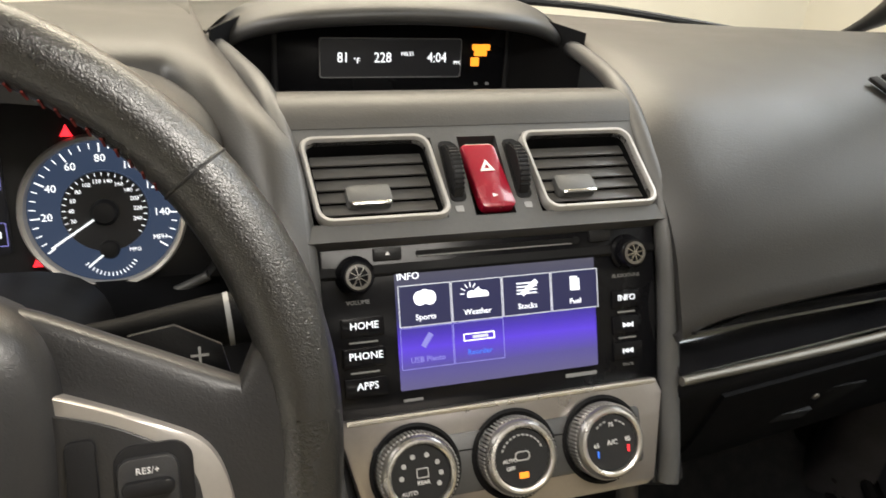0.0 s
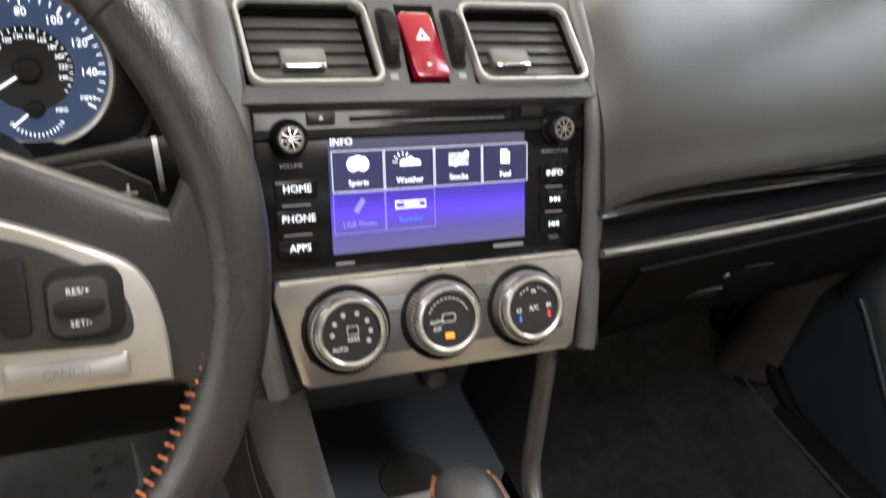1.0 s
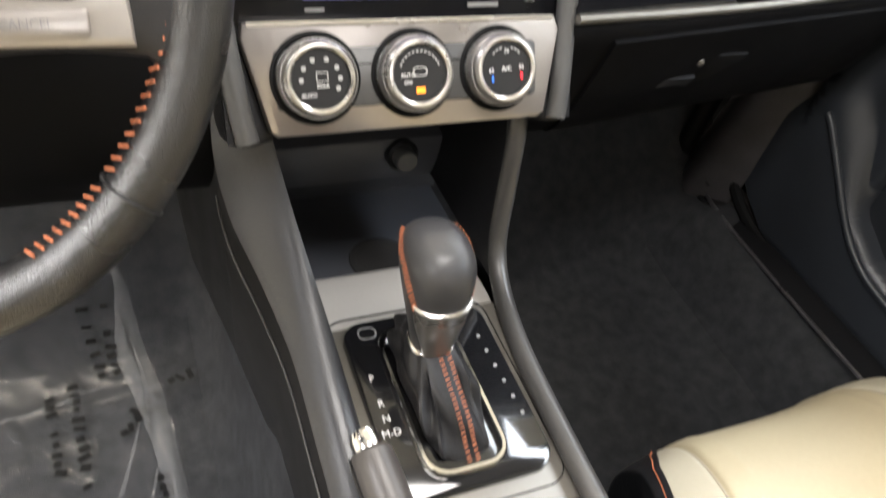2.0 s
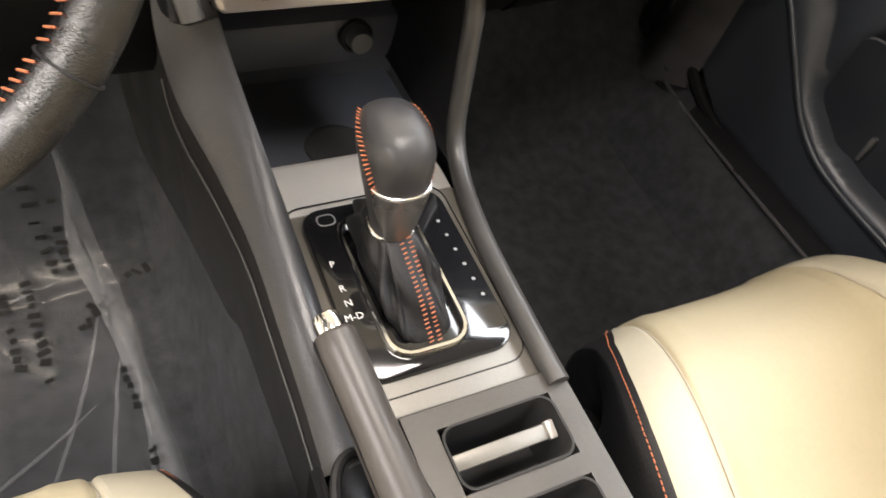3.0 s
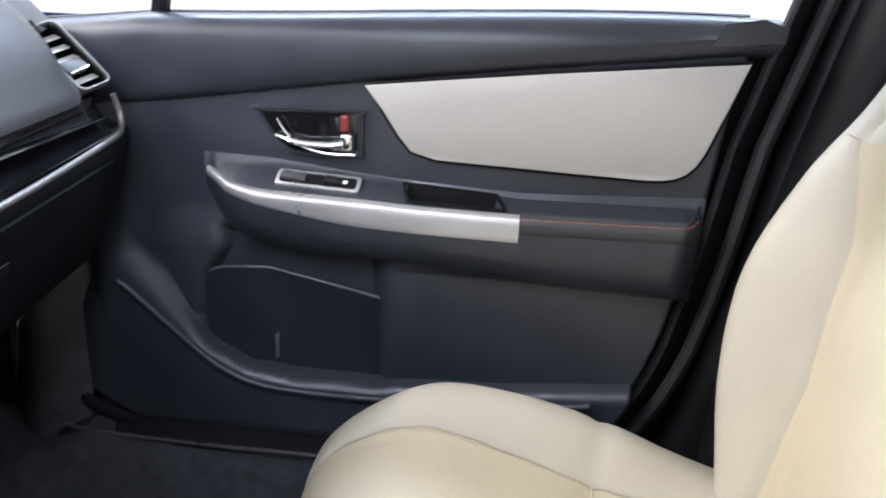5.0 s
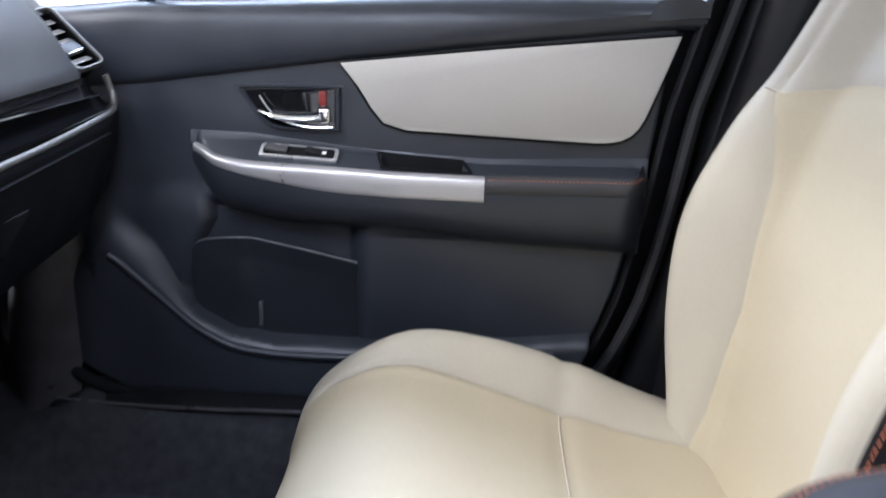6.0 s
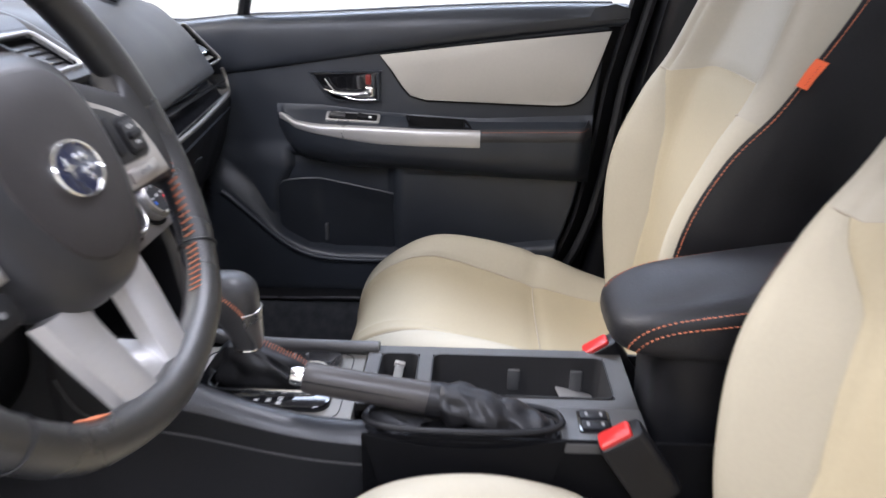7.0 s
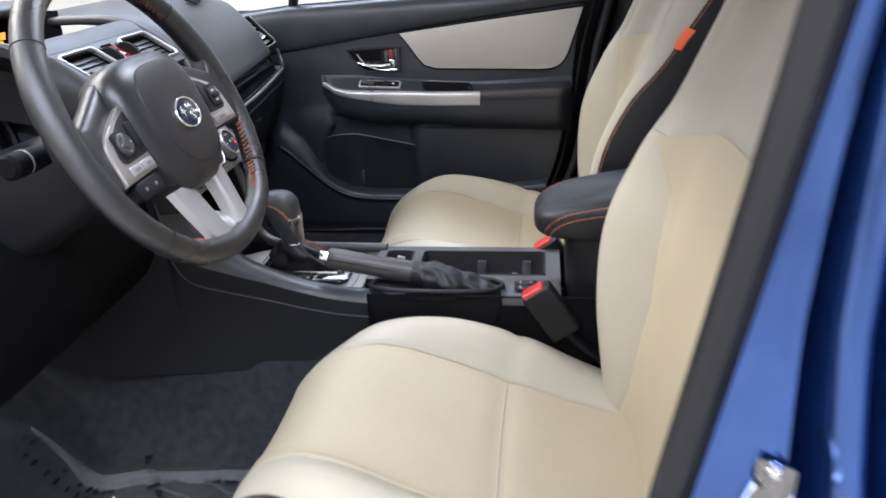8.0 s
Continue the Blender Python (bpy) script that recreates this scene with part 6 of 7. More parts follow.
    part("switch_well", slab(at(sm, 0, 0, 0.0022), rounded(0.096, 0.018, 0.004), 0, 0.0012), DARK, w)
    for x, sx in ((-0.030, 0.030), (0.020, 0.022)):
        part("window_switch", box(at(sm, x, 0, 0.005, ry=8), sx, 0.012, 0.007, 0.002), BLACK if x > 0 else GREY, w)
    part("lock_mark", box(at(sm, 0.034, 0, 0.0045), 0.006, 0.005, 0.001), WHITE, w)
    # pocket front standing in the sunken bay
    lip = spline([(0.336, 0.258), (0.327, 0.267), (0.31, 0.2725), (0.261, 0.276), (0.204, 0.266), (0.096, 0.244)], 30)
    rows = []
    for k in np.linspace(0, 1, 14):
        row = []
        for y, z in lip:
            lo = max(rim_z(y) - 0.004, 0.106)
            zz = lo + (z - lo) * k
            yy = min(y, bay_left(zz) - 0.001) if y > 0.3 else y
            row.append((0.7035 + 0.0035 * math.sin(9 * yy) - 0.006 * smoothstep(0.245, 0.27, yy) - 0.004 * smoothstep(0.8, 1, k), yy, zz))
        rows.append(row)
    part("pocket_front", sheet(rows, 0.004), SHADED_PANEL, d, "map pocket front in door plastic darkened for shade")
    edge = [(y, z) for y, z in spline([(0.306, 0.130), (0.336, 0.160), (0.346, 0.202), (0.344, 0.238)], 14)] + list(lip)
    # lip in a lighter grey, the highlight along its edge put into its colour
    part("pocket_lip", tube([(0.6985 + 0.0035 * math.sin(9 * y) - 0.005 * smoothstep(0.245, 0.27, y), y, z) for y, z in edge], 0.0019, n=6), GREY, d)
    part("bay_edge", tube(spline([(0.6985, y, z) for y, z in ((0.347, 0.205), (0.346, 0.235), (0.340, 0.264), (0.328, 0.288), (0.309, 0.308))], 24), 0.0028, n=8), PANEL, d)
    # near-black tube stands in for the shade of the gap at the door corner
    seal = spline([(0.680, 0.628, 0.30), (0.672, 0.596, 0.22), (0.666, 0.570, 0.15), (0.662, 0.538, 0.09), (0.662, 0.490, 0.052), (0.664, 0.42, 0.030), (0.666, 0.30, 0.022)], 40)
    part("corner_gap", tube(seal, 0.009, n=8), DARK, d, "near-black tube for the shaded gap round the corner")
    part("pocket_rim", tube(spline([(0.6635, y, z + 0.001) for y, z in RIM[1:-1] + [(-0.19, 0.130)]], 60), 0.0050, n=10), PANEL, d)
    part("bottle_rib", box(pose(0.700, 0.240, 0.158, 0, 0, 0), 0.010, 0.007, 0.038, 0.002), GREY, d, "small rib on the pocket")
    # speaker cover ahead of the pocket
    part("speaker_cover", lathe(plane_frame((0.6695, 0.436, 0.140), (0, 0, 1), (0, -1, 0)), [(0.082, -0.010), (0.080, -0.002), (0.074, 0.001), (0.0, 0.003)], 48), PANEL, d, "round dark speaker cover")
    # added filler, near-black, so the gap ahead of the door reads as shade
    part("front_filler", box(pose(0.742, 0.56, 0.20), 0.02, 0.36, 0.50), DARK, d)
    # seals at the rear edge
    zs = np.linspace(0.05, 0.95, 24)
    part("edge_seal", tube([(0.715, rear(z) - 0.012, z) for z in zs], 0.009, n=8), RUBBER, d)
    part("end_trim", sheet([[(x, rear(z) - 0.004 - 0.05 * (x - 0.70) / 0.05, z) for x in np.linspace(0.70, 0.76, 5)] for z in zs], 0.004), BLACK, d)
    part("frame_seal", tube([(0.705, rear(z) - 0.040, z) for z in zs], 0.010, n=8), RUBBER, d)
    part("jamb_filler", box(pose(0.785, -0.36, 0.27), 0.03, 0.34, 0.66), BLACK, d)
    # window
    g = part("window_pane", grid([[(0.775 - 0.20 * (z - 0.6), y, z) for y in np.linspace(0.60 - 0.9 * (z - 0.6), -0.40, 8)] for z in np.linspace(0.56, 0.99, 6)]), GLASS, d, "clear window pane")
    g.visible_shadow = False
    part("quarter_bar", tube([(0.760, 0.40, 0.58), (0.72, 0.335, 0.80)], 0.012, n=8), BLACK, d)


door()


def kick_panel():
    k = thing("kick_panel", (0.64, 0.56, 0.0), "worn grey plastic kick panel at the front of the footwell", "trim panel", kind="structure")
    rows = []
    for z in np.linspace(-0.04, 0.30, 14):
        rows.append([(0.668 - 0.034 * math.sin(math.pi * u) - 0.015 * (1 - u) + 0.10 * max(0, z - 0.05), 0.612 - 0.095 * u - 0.10 * z + 0.5 * max(0, 0.03 - z) * u, z) for u in np.linspace(0, 1, 10)])
    part("panel", sheet(rows, 0.006), KICK, k)
    part("edge_seal", tube(spline([(0.655, 0.622, -0.02), (0.644, 0.624, 0.05), (0.642, 0.618, 0.15), (0.655, 0.605, 0.30)], 20), 0.016, n=10), DARK, k, "black edge seal")
    part("sill_end", sheet([[(0.628 + 0.072 * u, y, 0.034 + 0.004 * math.sin(math.pi * u) - 0.006 * smoothstep(0.40, 0.54, y)) for u in np.linspace(0, 1, 6)] for y in np.linspace(0.54, -0.35, 20)], 0.005), BLACK, k, "black sill trim")
    part("sill_line", tube(spline([(0.658, 0.585, 0.032), (0.640, 0.545, 0.035), (0.630, 0.49, 0.035), (0.625, 0.40, 0.036), (0.620, 0.284, 0.039), (0.613, 0.17, 0.046), (0.612, -0.30, 0.048)], 40), 0.0028, n=8), KICK, k, "worn grey edge of the sill trim")
    p = whole("belt_pillar_trim", tube(spline([(0.70, -0.395, 0.02), (0.70, -0.405, 0.25), (0.695, -0.44, 0.5), (0.68, -0.50, 0.8)], 24), 0.05, n=14, flat=0.9), BLACK, "black plastic pillar trim behind the door", "pillar", kind="structure")
    b = thing("seat_belt", (0.665, -0.42, 0.3), "black seat belt webbing with its anchor on the pillar", "seat belt")
    part("webbing", sheet([[(0.640 + dx * 0.2, -0.40 - 0.15 * q + dx, 0.05 + 0.70 * q) for dx in (-0.022, 0, 0.022)] for q in np.linspace(0, 1, 14)], 0.0015), RUBBER, b)
    part("anchor", box(pose(0.640, -0.372, 0.365, 0, 0, 10), 0.02, 0.03, 0.05, 0.006, 3), GREY, b, "grey anchor cover")


kick_panel()

# ---- steering wheel and cluster ----
WC = (-0.340, 0.210, 0.587)
Wm = plane_frame(WC, UP)


def steering_wheel():
    w = thing("steering_wheel", WC, "black leather steering wheel with silver spokes and orange stitching", "steering wheel")
    R = 0.176

    def rim_r(a):
        return R * (1 - 0.035 * smoothstep(0.80, 1.0, -math.sin(a)))
    rows = []
    for a in np.linspace(0, 2 * math.pi, 120, endpoint=False):
        r = rim_r(a)
        grip = 1 + 0.10 * math.exp(-((math.sin(a) - 0.35) / 0.28) ** 2)
        rows.append([Wm @ Vector(((r + 0.0145 * grip * math.cos(b)) * math.cos(a), (r + 0.0145 * grip * math.cos(b)) * math.sin(a), 0.0150 * grip * math.sin(b))) for b in np.linspace(0, 2 * math.pi, 20, endpoint=False)])
    part("rim", grid(rows, closed_u=True, closed_v=True), WHEEL_LEATHER, w, "grained black leather rim")
    for a in (38, 142, -40, 220):
        q = radians(a)
        ring = [Wm @ Vector(((rim_r(q) + 0.0151 * math.cos(b)) * math.cos(q), (rim_r(q) + 0.0151 * math.cos(b)) * math.sin(q), 0.0156 * math.sin(b))) for b in np.linspace(0, 2 * math.pi, 24, endpoint=False)]
        part("rim_seam", tube(ring, 0.0007, n=6, closed=True), RUBBER, w)
    for a0, a1 in ((40, 92), (-38, -6), (88, 140), (186, 205), (-56, -41), (236, 243)):
        path, side = [], []
        for a in np.linspace(radians(a0), radians(a1), 60):
            path.append(Wm @ Vector(((rim_r(a) - 0.0146) * math.cos(a), (rim_r(a) - 0.0146) * math.sin(a), 0.0040)))
            side.append(Wm.to_3x3() @ Vector((0.25 * math.cos(a), 0.25 * math.sin(a), 1)))
        # the top runs are dark red: orange thread with its shade in the colour
        part("rim_stitching", stitches(path, side, 0.0055 if a0 in (40, 88) else 0.0095, 0.0013, 0.0050, 0.35), DARKRED if a0 in (40, 88) else ORANGE, w, "orange rim stitching")
    # hub: rounded airbag cover
    hub = [(0.0, 0.072), (0.045, 0.070), (0.074, 0.055), (0.085, 0.025), (0.083, -0.02), (0.066, -0.062), (0.035, -0.088), (0.0, -0.094), (-0.035, -0.088), (-0.066, -0.062), (-0.083, -0.02), (-0.085, 0.025), (-0.074, 0.055), (-0.045, 0.070)]
    o = [tuple(q) for q in spline(hub, 56, closed=True)]
    rows = [[Wm @ Vector((x * k, y * k, z)) for x, y in o] for k, z in ((0.94, -0.035), (1.0, -0.02), (1.0, 0.0), (0.97, 0.010), (0.90, 0.017), (0.75, 0.023), (0.5, 0.027), (0.25, 0.0285), (0.05, 0.029))]
    part("airbag_cover", grid(rows, closed_u=True, caps=True), COVER, w, "smooth charcoal airbag cover")
    pad = [tuple(q) for q in spline([(0.0, 0.056), (0.036, 0.052), (0.056, 0.034), (0.061, 0.004), (0.054, -0.030), (0.034, -0.060), (0.0, -0.071), (-0.034, -0.060), (-0.054, -0.030), (-0.061, 0.004), (-0.056, 0.034), (-0.036, 0.052)], 48, closed=True)]
    part("centre_pad", grid([[Wm @ Vector((x * k, y * k, z)) for x, y in pad] for k, z in ((1.03, 0.016), (1.0, 0.0225), (0.97, 0.0258), (0.90, 0.0275), (0.6, 0.0292), (0.25, 0.0300), (0.04, 0.0302))], closed_u=True, caps=True), PADMAT, w, "brown-black centre pad")
    badge = part("badge", slab(at(Wm, 0, -0.012, 0.0292), [(0.0245 * math.cos(a), 0.0172 * math.sin(a)) for a in np.linspace(0, 2 * math.pi, 40, endpoint=False)], 0, 0.0025, 0.0008), surface("badge_blue", (0.005, 0.009, 0.035), 0.25, coat=0.8), w, "oval blue and chrome badge")
    part("badge_ring", ring_frame(at(Wm, 0, -0.012, 0.0300), [(0.0258 * math.cos(a), 0.0190 * math.sin(a)) for a in np.linspace(0, 2 * math.pi, 40, endpoint=False)], [(0.0236 * math.cos(a), 0.0163 * math.sin(a)) for a in np.linspace(0, 2 * math.pi, 40, endpoint=False)], -0.001, 0.003, 0.001), CHROME, badge)
    for x, y, r in ((-0.0092, 0.0025, 0.0072), (0.0035, 0.006, 0.0034), (0.011, 0.005, 0.0034), (0.005, -0.0035, 0.0034), (0.0125, -0.0025, 0.0034), (0.0085, -0.0085, 0.0030)):
        part("badge_mark", slab(at(Wm, x, -0.012 + y, 0.0318), [(r * (1 if k % 2 == 0 else 0.32) * math.cos(k * math.pi / 4), r * (1 if k % 2 == 0 else 0.32) * math.sin(k * math.pi / 4)) for k in range(8)], 0, 0.0006), CHROME, badge, smooth=False)
    # side spokes with switch pods
    for s in (1, -1):
        rows = []
        for k in np.linspace(0, 1, 14):
            x = s * (0.060 + 0.106 * k)
            hi = 0.060 - 0.46 * max(0, abs(x) - 0.07) + 0.05 * smoothstep(0.86, 1.0, k)
            lo = -0.056 + 0.006 * math.sin(math.pi * k) - 0.020 * smoothstep(0.86, 1.0, k)
            hh, cy = (hi - lo) / 2, (hi + lo) / 2
            zc = -0.014 + 0.010 * k
            rows.append([Wm @ Vector((x, cy + hh * math.copysign(abs(math.sin(b)) ** 0.5, math.sin(b)), zc + 0.0135 * math.copysign(abs(math.cos(b)) ** 0.45, math.cos(b)))) for b in np.linspace(0, 2 * math.pi, 28, endpoint=False)])
        part("side_spoke", grid(rows, closed_u=True, caps=True), COVER, w)
        pod = [(s * x, y) for x, y in ((0.080, 0.0285), (0.102, 0.0195), (0.122, 0.0105), (0.1325, 0.0045), (0.139, -0.004), (0.1428, -0.016), (0.1448, -0.031), (0.1453, -0.0475), (0.080, -0.046))]
        pod = [tuple(q) for q in spline(pod[:8], 28)] + [pod[8]]
        if s < 0:
            pod = pod[::-1]
        Wp = at(Wm, 0, 0, 0.0055)
        b = part("switch_bezel", slab(at(Wp, 0, 0, 0.0), pod, -0.016, 0.0050, 0.003), BEZEL, w, "satin silver switch bezel")
        inner = [(s * x, y) for x, y in ((0.081, 0.0212), (0.101, 0.0142), (0.121, 0.0025), (0.1288, -0.0072), (0.1318, -0.018), (0.1305, -0.0255), (0.123, -0.0285), (0.081, -0.0265))]
        inner = [tuple(q) for q in spline(inner[:7], 24)] + [inner[7]]
        if s < 0:
            inner = inner[::-1]
        part("switch_pad", slab(at(Wp, 0, 0, 0.0036), inner, 0, 0.0026, 0.001), COVER, b)
        part("bar_key", slab(at(Wp, s * 0.0898, -0.005, 0.006), rounded(0.011, 0.031, 0.003), 0, 0.002, 0.001), BLACK, b)
        part("key_well", slab(at(Wp, s * 0.1150, -0.0095, 0.006), rounded(0.029, 0.031, 0.008), 0, 0.0012, 0.0005), BLACK, b)
        if s > 0:
            part("rocker_key", slab(at(Wp, 0.1130, -0.0100, 0.007), rounded(0.022, 0.023, 0.005), 0, 0.003, 0.001), COVER, b)
            part("rocker_bar", slab(at(Wp, 0.1130, -0.0100, 0.0098), rounded(0.019, 0.0062, 0.003), 0, 0.003, 0.001), BLACK, b)
            part("cancel_key", slab(at(Wp, 0.106, -0.0372, 0.004), rounded(0.046, 0.0105, 0.002), 0, 0.003, 0.001), BRUSHED, b)
        else:
            part("four_way_key", lathe(at(Wp, -0.1140, -0.0095, 0.007), [(0.0125, 0.0), (0.0125, 0.002), (0.0105, 0.0035), (0.0065, 0.0028), (0.005, 0.0045), (0.0, 0.005)], 32), GREY, b, "round four-way key")
            for q in range(4):
                part("key_mark", slab(at(Wp, -0.1140, -0.0095, 0.0098, rz=q * 90) @ Matrix.Translation((0.0088, 0, 0)), [(-0.001, -0.0014), (0.0014, 0), (-0.001, 0.0014)], 0, 0.0008), PRINT, b, smooth=False)
            for dx in (-0.0115, 0.0115):
                k = part("small_key", slab(at(Wp, -0.106 + dx, -0.0372, 0.004), rounded(0.0215, 0.0105, 0.002), 0, 0.003, 0.001), SILVER, b)
                part("print_bar", box(at(Wp, -0.106 + dx, -0.0372, 0.0073), 0.009, 0.0035, 0.0004), GREYPRINT, k)
            low = part("lower_pod", slab(at(Wp, -0.108, -0.0590, -0.002), rounded(0.050, 0.0200, 0.006), -0.010, 0.0045, 0.002), BLACK, b, "black lower switch pod")
            for dx in (-0.010, 0.010):
                part("pod_mark", slab(at(Wp, -0.108 + dx, -0.0590, 0.0025), rounded(0.0040, 0.0040, 0.0015), 0, 0.0006), GREYPRINT, low)
        if s > 0:
            words("key_text", "RES/+", 0.0036, at(Wp, 0.1130, -0.0035, 0.0104), WHITE, b)
            words("key_text", "SET/-", 0.0036, at(Wp, 0.1130, -0.0165, 0.0104), WHITE, b)
            words("key_text", "CANCEL", 0.0050, at(Wp, 0.106, -0.0372, 0.0074), GREYPRINT, b)
        # lower spoke of two silver arms
        arm = spline([(s * 0.042, -0.080), (s * 0.039, -0.105), (s * 0.033, -0.135), (s * 0.028, -0.162)], 12)
        rows = []
        for i, (x, y) in enumerate(arm):
            k = i / 11
            hw = 0.0200 - 0.0030 * k
            rows.append([Wm @ Vector((x + dx, y, -0.008 + 0.006 * k + dz)) for dx, dz in ((-hw, -0.008), (-hw, 0.004), (-hw * 0.7, 0.0075), (hw * 0.7, 0.0075), (hw, 0.004), (hw, -0.008))])
        part("lower_spoke", grid(rows, closed_u=True, caps=True), SILVER, w, "satin silver lower spoke")
        # shift paddle
        part("paddle", slab(at(Wm, 0, 0, -0.042), [(s * x, y) for x, y in ((0.095, -0.02), (0.140, -0.02), (0.149, 0.010), (0.144, 0.032), (0.124, 0.043), (0.104, 0.040))][::s], -0.002, 0.002, 0.001), BLACK, w, "black shift paddle")
        if s > 0:
            bm = box(at(Wm, 0.134, 0.028, -0.0398), 0.008, 0.0012, 0.0006)
            add_box(bm, at(Wm, 0.134, 0.028, -0.0398), 0.0012, 0.008, 0.0006)
            part("paddle_mark", bm, WHITE, w, smooth=False)
    # the two arms meet in a sloping silver bridge at the rim
    rows = []
    for y, z in spline([(-0.128, -0.024), (-0.136, -0.013), (-0.146, -0.005), (-0.158, -0.001), (-0.166, -0.004)], 12):
        h = 0.020 + 0.022 * smoothstep(-0.128, -0.160, y)
        rows.append([Wm @ Vector((h * u, y, z - 0.003 * u * u)) for u in np.linspace(-1, 1, 9)])
    part("spoke_bridge", sheet(rows, 0.005), SILVER, w, "satin silver bridge between the lower spokes")
    c = thing("steering_column", (-0.358, 0.3, 0.5), "black steering column shroud with two control stalks", "steering column")
    back = Wm.to_3x3() @ Vector((0, 0, -1))
    p0 = Vector(WC)
    part("shroud", grid([[p0 + back * k + Wm.to_3x3() @ Vector(((0.055 + 0.10 * (k - 0.04)) * math.copysign(abs(math.cos(b)) ** 0.6, math.cos(b)), -0.012 + (0.045 + 0.12 * (k - 0.04)) * math.copysign(abs(math.sin(b)) ** 0.6, math.sin(b)), 0)) for b in np.linspace(0, 2 * math.pi, 32, endpoint=False)] for k in np.linspace(0.04, 0.26, 8)], closed_u=True, caps=True), BLACK, c)
    for s in (1, -1):
        pts = [p0 + back * 0.075 + Wm.to_3x3() @ Vector((s * x, y - (0.016 if s < 0 else 0), 0)) for x, y in ((0.05, 0.030), (0.10, 0.035), (0.142, 0.038), (0.168, 0.040), (0.172, 0.0402))]
        part("stalk", tube(pts, [0.009, 0.0095, 0.0135, 0.0135, 0.010], n=16), SHADED_BLACK, c, "black control stalk")
        part("stalk_mark", tube([pts[2].lerp(pts[3], 0.2), pts[2].lerp(pts[3], 0.3)], 0.0138, n=16, caps=False), GREYPRINT, c)


steering_wheel()


def cluster():
    c = thing("instrument_cluster", (-0.36, 0.53, 0.55), "hooded instrument cluster with blue dials and lit warning lamps", "instrument cluster")
    m = plane_frame((-0.362, 0.545, 0.548), (0, 0.30, 1))
    part("backing", slab(m, rounded(0.36, 0.17, 0.06), -0.012, -0.002, 0.001), DIAL, c)
    part("dial_trim", ring_frame(m, rounded(0.376, 0.190, 0.065), rounded(0.350, 0.160, 0.055), -0.012, 0.012, 0.004), BLACK, c)
    for s in (1, -1):
        g = at(m, s * 0.0895, -0.0085, 0) @ Matrix.Diagonal((0.87, 0.87, 1, 1))
        ring = part("dial_ring", lathe(g, [(0.0695, -0.002), (0.0695, 0.008), (0.0675, 0.011), (0.0645, 0.009), (0.0632, 0.0)], 60), PALE, c, "chrome dial ring")
        part("dial_blue", lathe(at(g, 0, 0, 0.0), [(0.063, 0.0), (0.063, 0.0012), (0.0, 0.0014)], 60), DIALBLUE, ring, "lit blue dial")
        part("dial_face", lathe(at(g, 0, 0, 0.001), [(0.036, 0.0), (0.036, 0.0012), (0.0, 0.0014)], 48), DIAL, ring)
        part("dial_line", lathe(at(g, 0, 0, 0.001), [(0.0375, 0.0), (0.0375, 0.0016), (0.0362, 0.0016), (0.0362, 0.0)], 48), DIALBLUE, ring)
        bm = bmesh.new()
        for k in range(33):
            a = 215 - 250 * k / 32
            big = k % 4 == 0
            add_box(bm, at(g, 0, 0, 0.0018, rz=a) @ Matrix.Translation((0.0585 if not big else 0.0570, 0, 0)), 0.008 if big else 0.005, 0.0012 if big else 0.0008, 0.0004)
        part("dial_marks", bm, LIT, ring, smooth=False)
        bm = bmesh.new()
        for k in range(27):
            a = 215 - 250 * k / 26
            add_box(bm, at(g, 0, 0, 0.0026, rz=a) @ Matrix.Translation((0.0335, 0, 0)), 0.003, 0.0006, 0.0004)
        part("fine_marks", bm, LIT, ring, smooth=False)
        for k in range(8 if s > 0 else 7):
            a = radians(215 - 250 * k / 8 - (250 / 8 if s > 0 else 0))
            if s > 0 and k == 7:
                continue
            words("dial_figure", str(20 * (k + 1)) if s > 0 else str(k), 0.0095, at(g, 0.0475 * math.cos(a), 0.0475 * math.sin(a), 0.0022), LIT, ring)
        if s > 0:
            for k in range(1, 13):
                a = radians(215 - 250 * k / 13)
                words("fine_figure", str(20 * k), 0.0050, at(g, 0.0275 * math.cos(a), 0.0275 * math.sin(a), 0.0028), LIT, ring)
            words("dial_unit", "MPH", 0.0060, at(g, 0.044, -0.026, 0.0022), LIT, ring)
            words("dial_unit", "MPG", 0.0050, at(g, 0.022, -0.036, 0.0022), LIT, ring)
        part("hub_cap", lathe(at(g, 0, 0, 0.002), [(0.0115, 0), (0.0115, 0.006), (0.009, 0.009), (0.0, 0.0095)], 28), BLACK, ring)
        part("needle", box(at(g, 0, 0, 0.0085, rz=213) @ Matrix.Translation((0.029, 0, 0)), 0.050, 0.0016, 0.0008), LIT, ring, "lit white needle")
        sub = at(g, 0.001, -0.034, 0.002)
        part("small_hub", lathe(sub, [(0.0085, 0), (0.0085, 0.004), (0.0065, 0.006), (0.0, 0.0065)], 24), BLACK, ring)
        part("small_needle", box(at(sub, 0, 0, 0.005, rz=218) @ Matrix.Translation((0.014, 0, 0)), 0.018, 0.0014, 0.0008), LIT, ring)
        bm = bmesh.new()
        for k in range(15):
            add_box(bm, at(sub, 0, 0, 0, rz=212 + 116 * k / 14) @ Matrix.Translation((0.0235, 0, 0)), 0.0035, 0.0008, 0.0004)
        part("small_marks", bm, LIT, ring, smooth=False)
    part("centre_display", slab(at(m, 0, 0.0, 0), rounded(0.044, 0.075, 0.004), -0.001, 0.001), LCD, c, "small lit centre display")
    for y, h in ((0.022, 0.020), (-0.022, 0.018)):
        part("display_line", ring_frame(at(m, 0, y, 0.001), rounded(0.040, h, 0.001), rounded(0.039, h - 0.001, 0.0008), 0, 0.0006, 0.0001), SCREEN_FAINT, c)
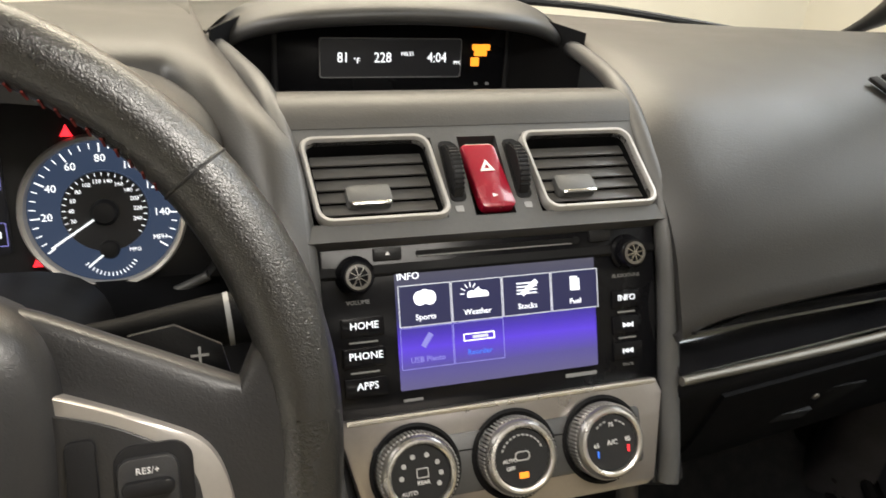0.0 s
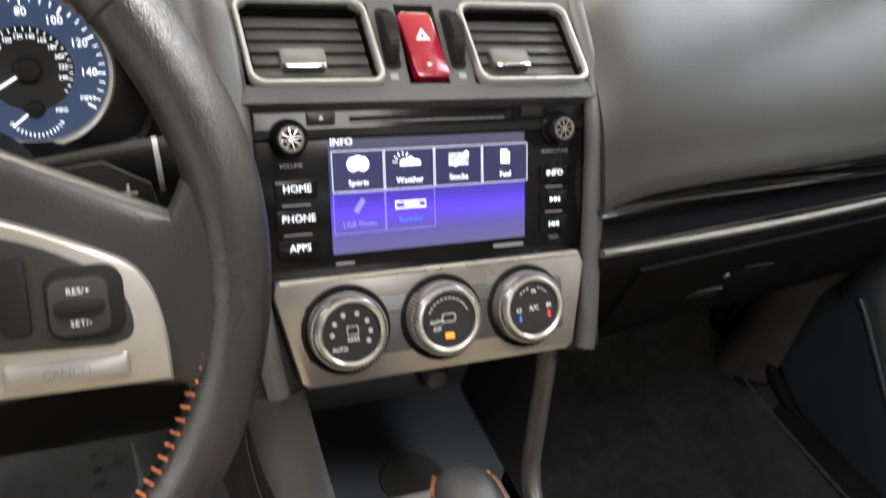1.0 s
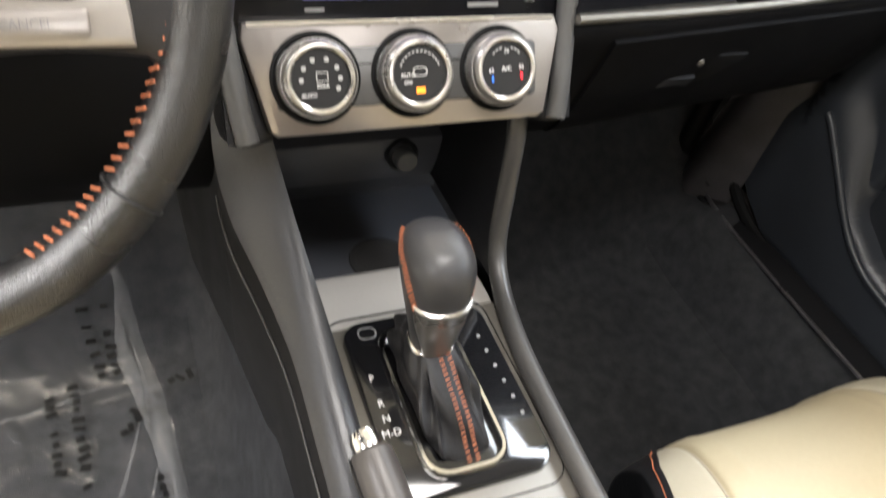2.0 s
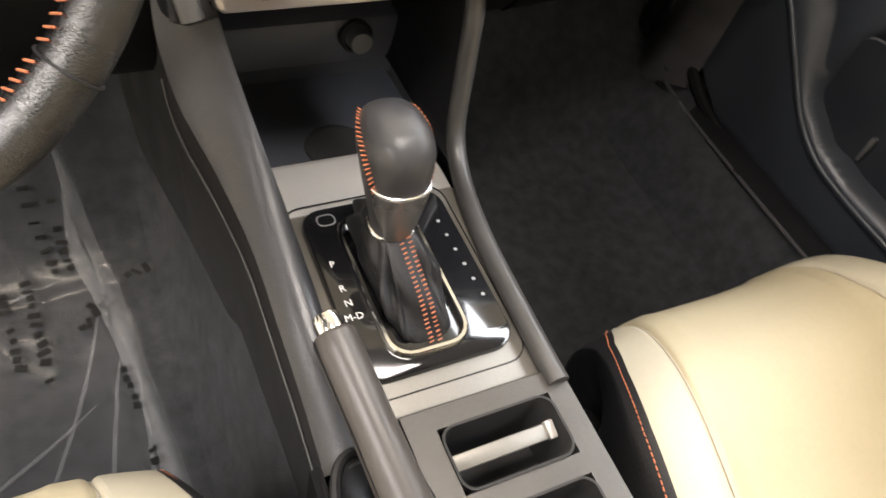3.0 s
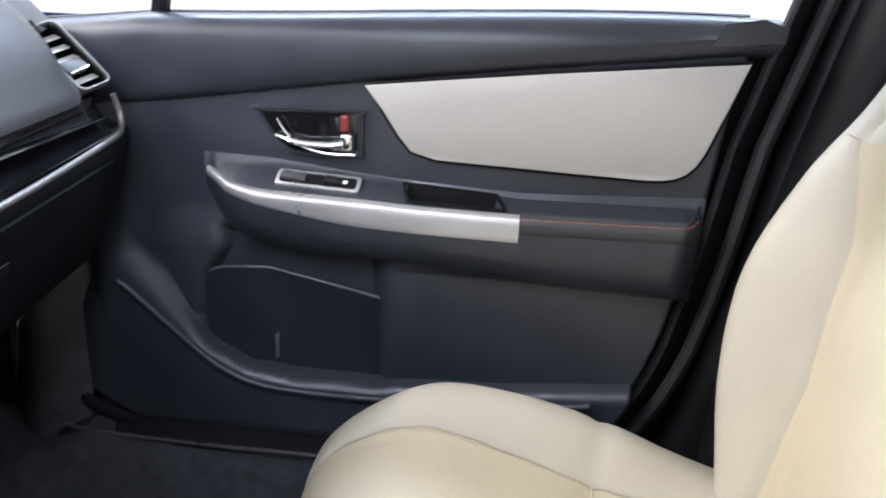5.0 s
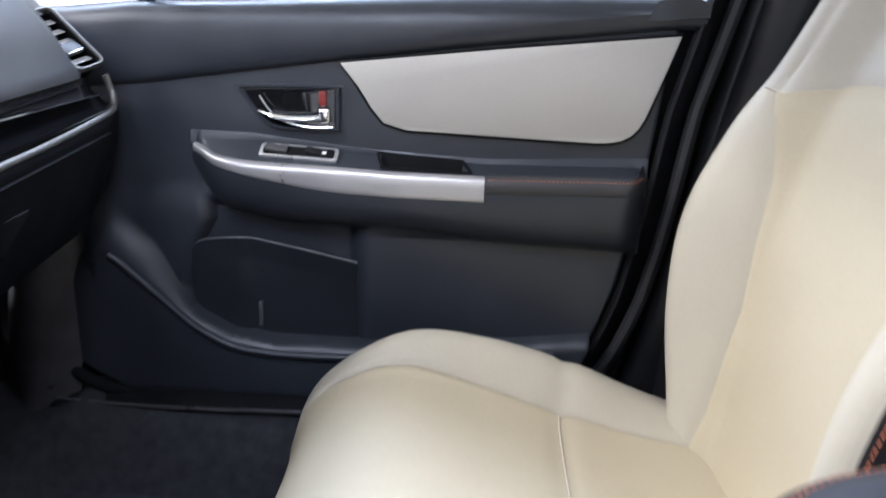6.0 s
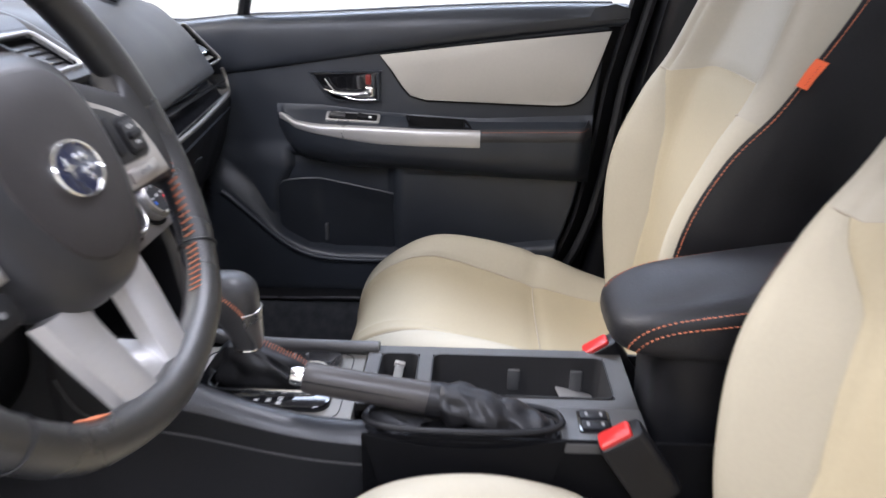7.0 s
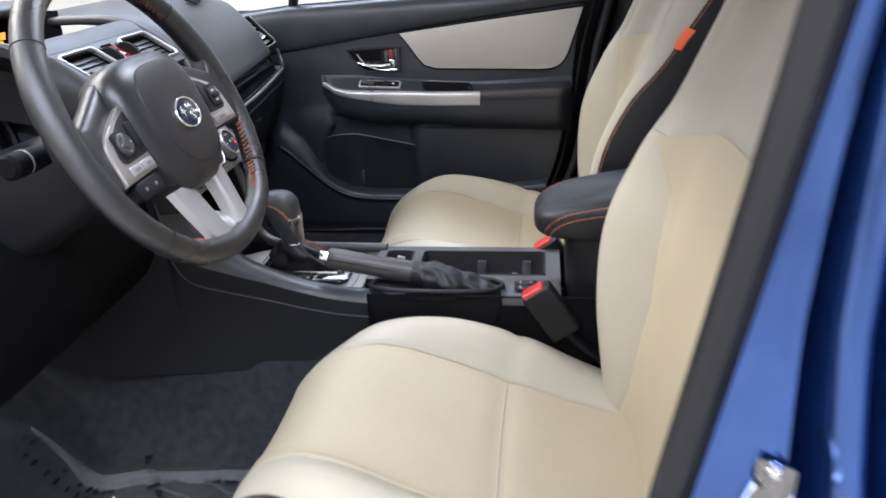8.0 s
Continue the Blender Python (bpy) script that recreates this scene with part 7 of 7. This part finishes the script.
        part("print_bar", box(at(m, 0.006, y, 0.0015), 0.020, 0.005, 0.0004), LIT, c)
    for x, y in ((0.068, 0.053), (0.039, -0.0455)):
        bm = slab(at(m, x, y, 0.001), [(0.0052 * math.cos(radians(90 + 120 * k)), 0.0060 * math.sin(radians(90 + 120 * k))) for k in range(3)], 0, 0.001)
        part("warning_lamp", bm, REDLIT, c, "lit red warning lamp", smooth=False)
    part("lower_lip", tube(spline([(-0.5, 0.505, 0.498), (-0.43, 0.505, 0.506), (-0.345, 0.505, 0.502), (-0.324, 0.505, 0.497), (-0.31, 0.505, 0.49), (-0.292, 0.505, 0.48), (-0.272, 0.505, 0.476), (-0.247, 0.505, 0.477), (-0.226, 0.505, 0.484), (-0.2, 0.505, 0.496)], 40), 0.004, n=10), GREY, c, "smooth lip below the dials")
    # hood: a soft arch over the dials
    rows = []
    for a in np.linspace(radians(-18), radians(198), 44):
        row = []
        for k in np.linspace(0, 1, 10):
            rx, rz = 0.196 - 0.002 * k + 0.008 * math.sin(math.pi * k), 0.098 + 0.010 * k
            row.append((-0.362 + rx * math.copysign(abs(math.cos(a)) ** 0.8, math.cos(a)), 0.57 - 0.115 * k + 0.035 * k * (1 - math.sin(max(0, a) if a < math.pi else 0)), 0.560 + rz * math.copysign(abs(math.sin(a)) ** 0.8, math.sin(a))))
        rows.append(row)
    part("hood", sheet(rows, 0.012), DASH, c, "charcoal hood over the dials")
    part("hood_floor", sheet([[(x, y, 0.462 + 0.02 * (x + 0.362) ** 2 * 10 - 0.5 * max(0, 0.505 - y)) for x in np.linspace(-0.55, -0.175, 12)] for y in np.linspace(0.42, 0.56, 8)], 0.008), BLACK, c)


cluster()


def film_edge(y):
    return float(np.interp(y, [0.0, 0.166, 0.224, 0.308, 0.434, 0.565, 0.625, 0.80], [-0.172, -0.176, -0.180, -0.190, -0.199, -0.222, -0.250, -0.330]))


def film_crease(x, y):
    u, v = x * 0.94 + y * 0.34, y * 0.94 - x * 0.34
    a = 1 - abs(noise.noise(Vector((u * 9, v * 1.3, 3))))
    fold = math.exp(-((film_edge(y) - 0.032 - 0.010 * math.sin(9 * y) - x) / 0.0035) ** 2)
    b = 1 - abs(noise.noise(Vector((x * 5 + y * 3, y * 6 - x * 2, 8))))
    return 0.006 * a ** 30 + 0.002 * b ** 60 + 0.0008 * noise.noise(Vector((x * 14, y * 14, 2))) + 0.010 * fold


def floor_film():
    """The clear protective film laid over the driver's footwell, creased and printed."""
    def fz(x, y):
        edge = smoothstep(film_edge(y) - 0.030, film_edge(y), x)
        return carpet_z(x, y) + 0.006 + film_crease(x, y) + 0.010 * edge * (0.6 + noise.noise(Vector((0, y * 9, 5))))
    rows = []
    for y in np.linspace(0.80, -0.02, 190):
        e = film_edge(y) + 0.008 * noise.noise(Vector((0, y * 11, 1)))
        rows.append([(x, y, fz(x, y)) for x in np.linspace(-0.60, e, 110)])
    f = tagged(part("floor_film", sheet(rows, 0.0005), FILM), "creased clear protective film over the footwell carpet", "plastic film")
    f.visible_shadow = False

    def over(x, y, w):
        return max(fz(x + i, y + j) for i in (-w, 0, w) for j in (-w, 0, w)) + 0.0008
    # the film lies double along its edge, and creases run out from there
    rows = []
    for y in np.linspace(0.60, 0.02, 90):
        e = film_edge(y) - 0.004
        w = 0.034 * smoothstep(0.62, 0.50, y) * (0.55 + 0.45 * math.sin(7 * y + 1.2) ** 2)
        rows.append([(x, y, fz(x, y) + 0.0022 + 0.010 * math.sin(math.pi * min(1, (e - x) / max(w, 1e-4)))) for x in np.linspace(e - w, e, 10)])
    part("folded_edge", sheet(rows, 0.0004), FOLD, f, "milky folded edge").visible_shadow = False
    for x0, y0, x1, y1, bow in ((-0.226, 0.43, -0.335, 0.16, 0.010), (-0.214, 0.36, -0.262, 0.10, -0.008), (-0.205, 0.33, -0.222, 0.12, 0.004), (-0.25, 0.30, -0.42, 0.20, 0.012), (-0.26, 0.47, -0.45, 0.42, 0.015), (-0.23, 0.52, -0.222, 0.40, 0.004)):
        line = []
        for k in np.linspace(0, 1, 40):
            x, y = x0 + (x1 - x0) * k + bow * math.sin(math.pi * k), y0 + (y1 - y0) * k
            line.append((x, y, over(x, y, 0.003)))
        part("crease", tube(line, [0.0003 + 0.0022 * math.sin(math.pi * k) ** 0.6 for k in np.linspace(0, 1, 40)], n=6, flat=0.5), FOLD, f)
    # rows of print that cannot be read, seen through the film
    rnd = random.Random(5)

    def print_row(x, y, dx, dy, count, size):
        n = math.hypot(dx, dy)
        for q in range(count):
            w = size * rnd.uniform(0.35, 0.75)
            if rnd.random() < 0.88:
                part("print_bar", box(pose(x, y, over(x, y, 0.007), 0, 0, math.degrees(math.atan2(dy, dx)) + rnd.uniform(-22, 22)), w, size * rnd.uniform(0.5, 1.2), 0.0004), DARK, f, smooth=False)
            g = size * rnd.uniform(0.8, 1.3)
            x, y = x + dx / n * g + rnd.uniform(-0.002, 0.002), y + dy / n * g
    print_row(-0.236, 0.420, 0.85, 0.45, 7, 0.012)
    print_row(-0.250, 0.398, 0.85, 0.45, 5, 0.012)
    for x0, y0, count in ((-0.262, 0.60, 11), (-0.286, 0.60, 10), (-0.300, 0.47, 12), (-0.325, 0.46, 9), (-0.215, 0.33, 5), (-0.205, 0.23, 4)):
        print_row(x0, y0, 0.1, -1, count, 0.012)


floor_film()
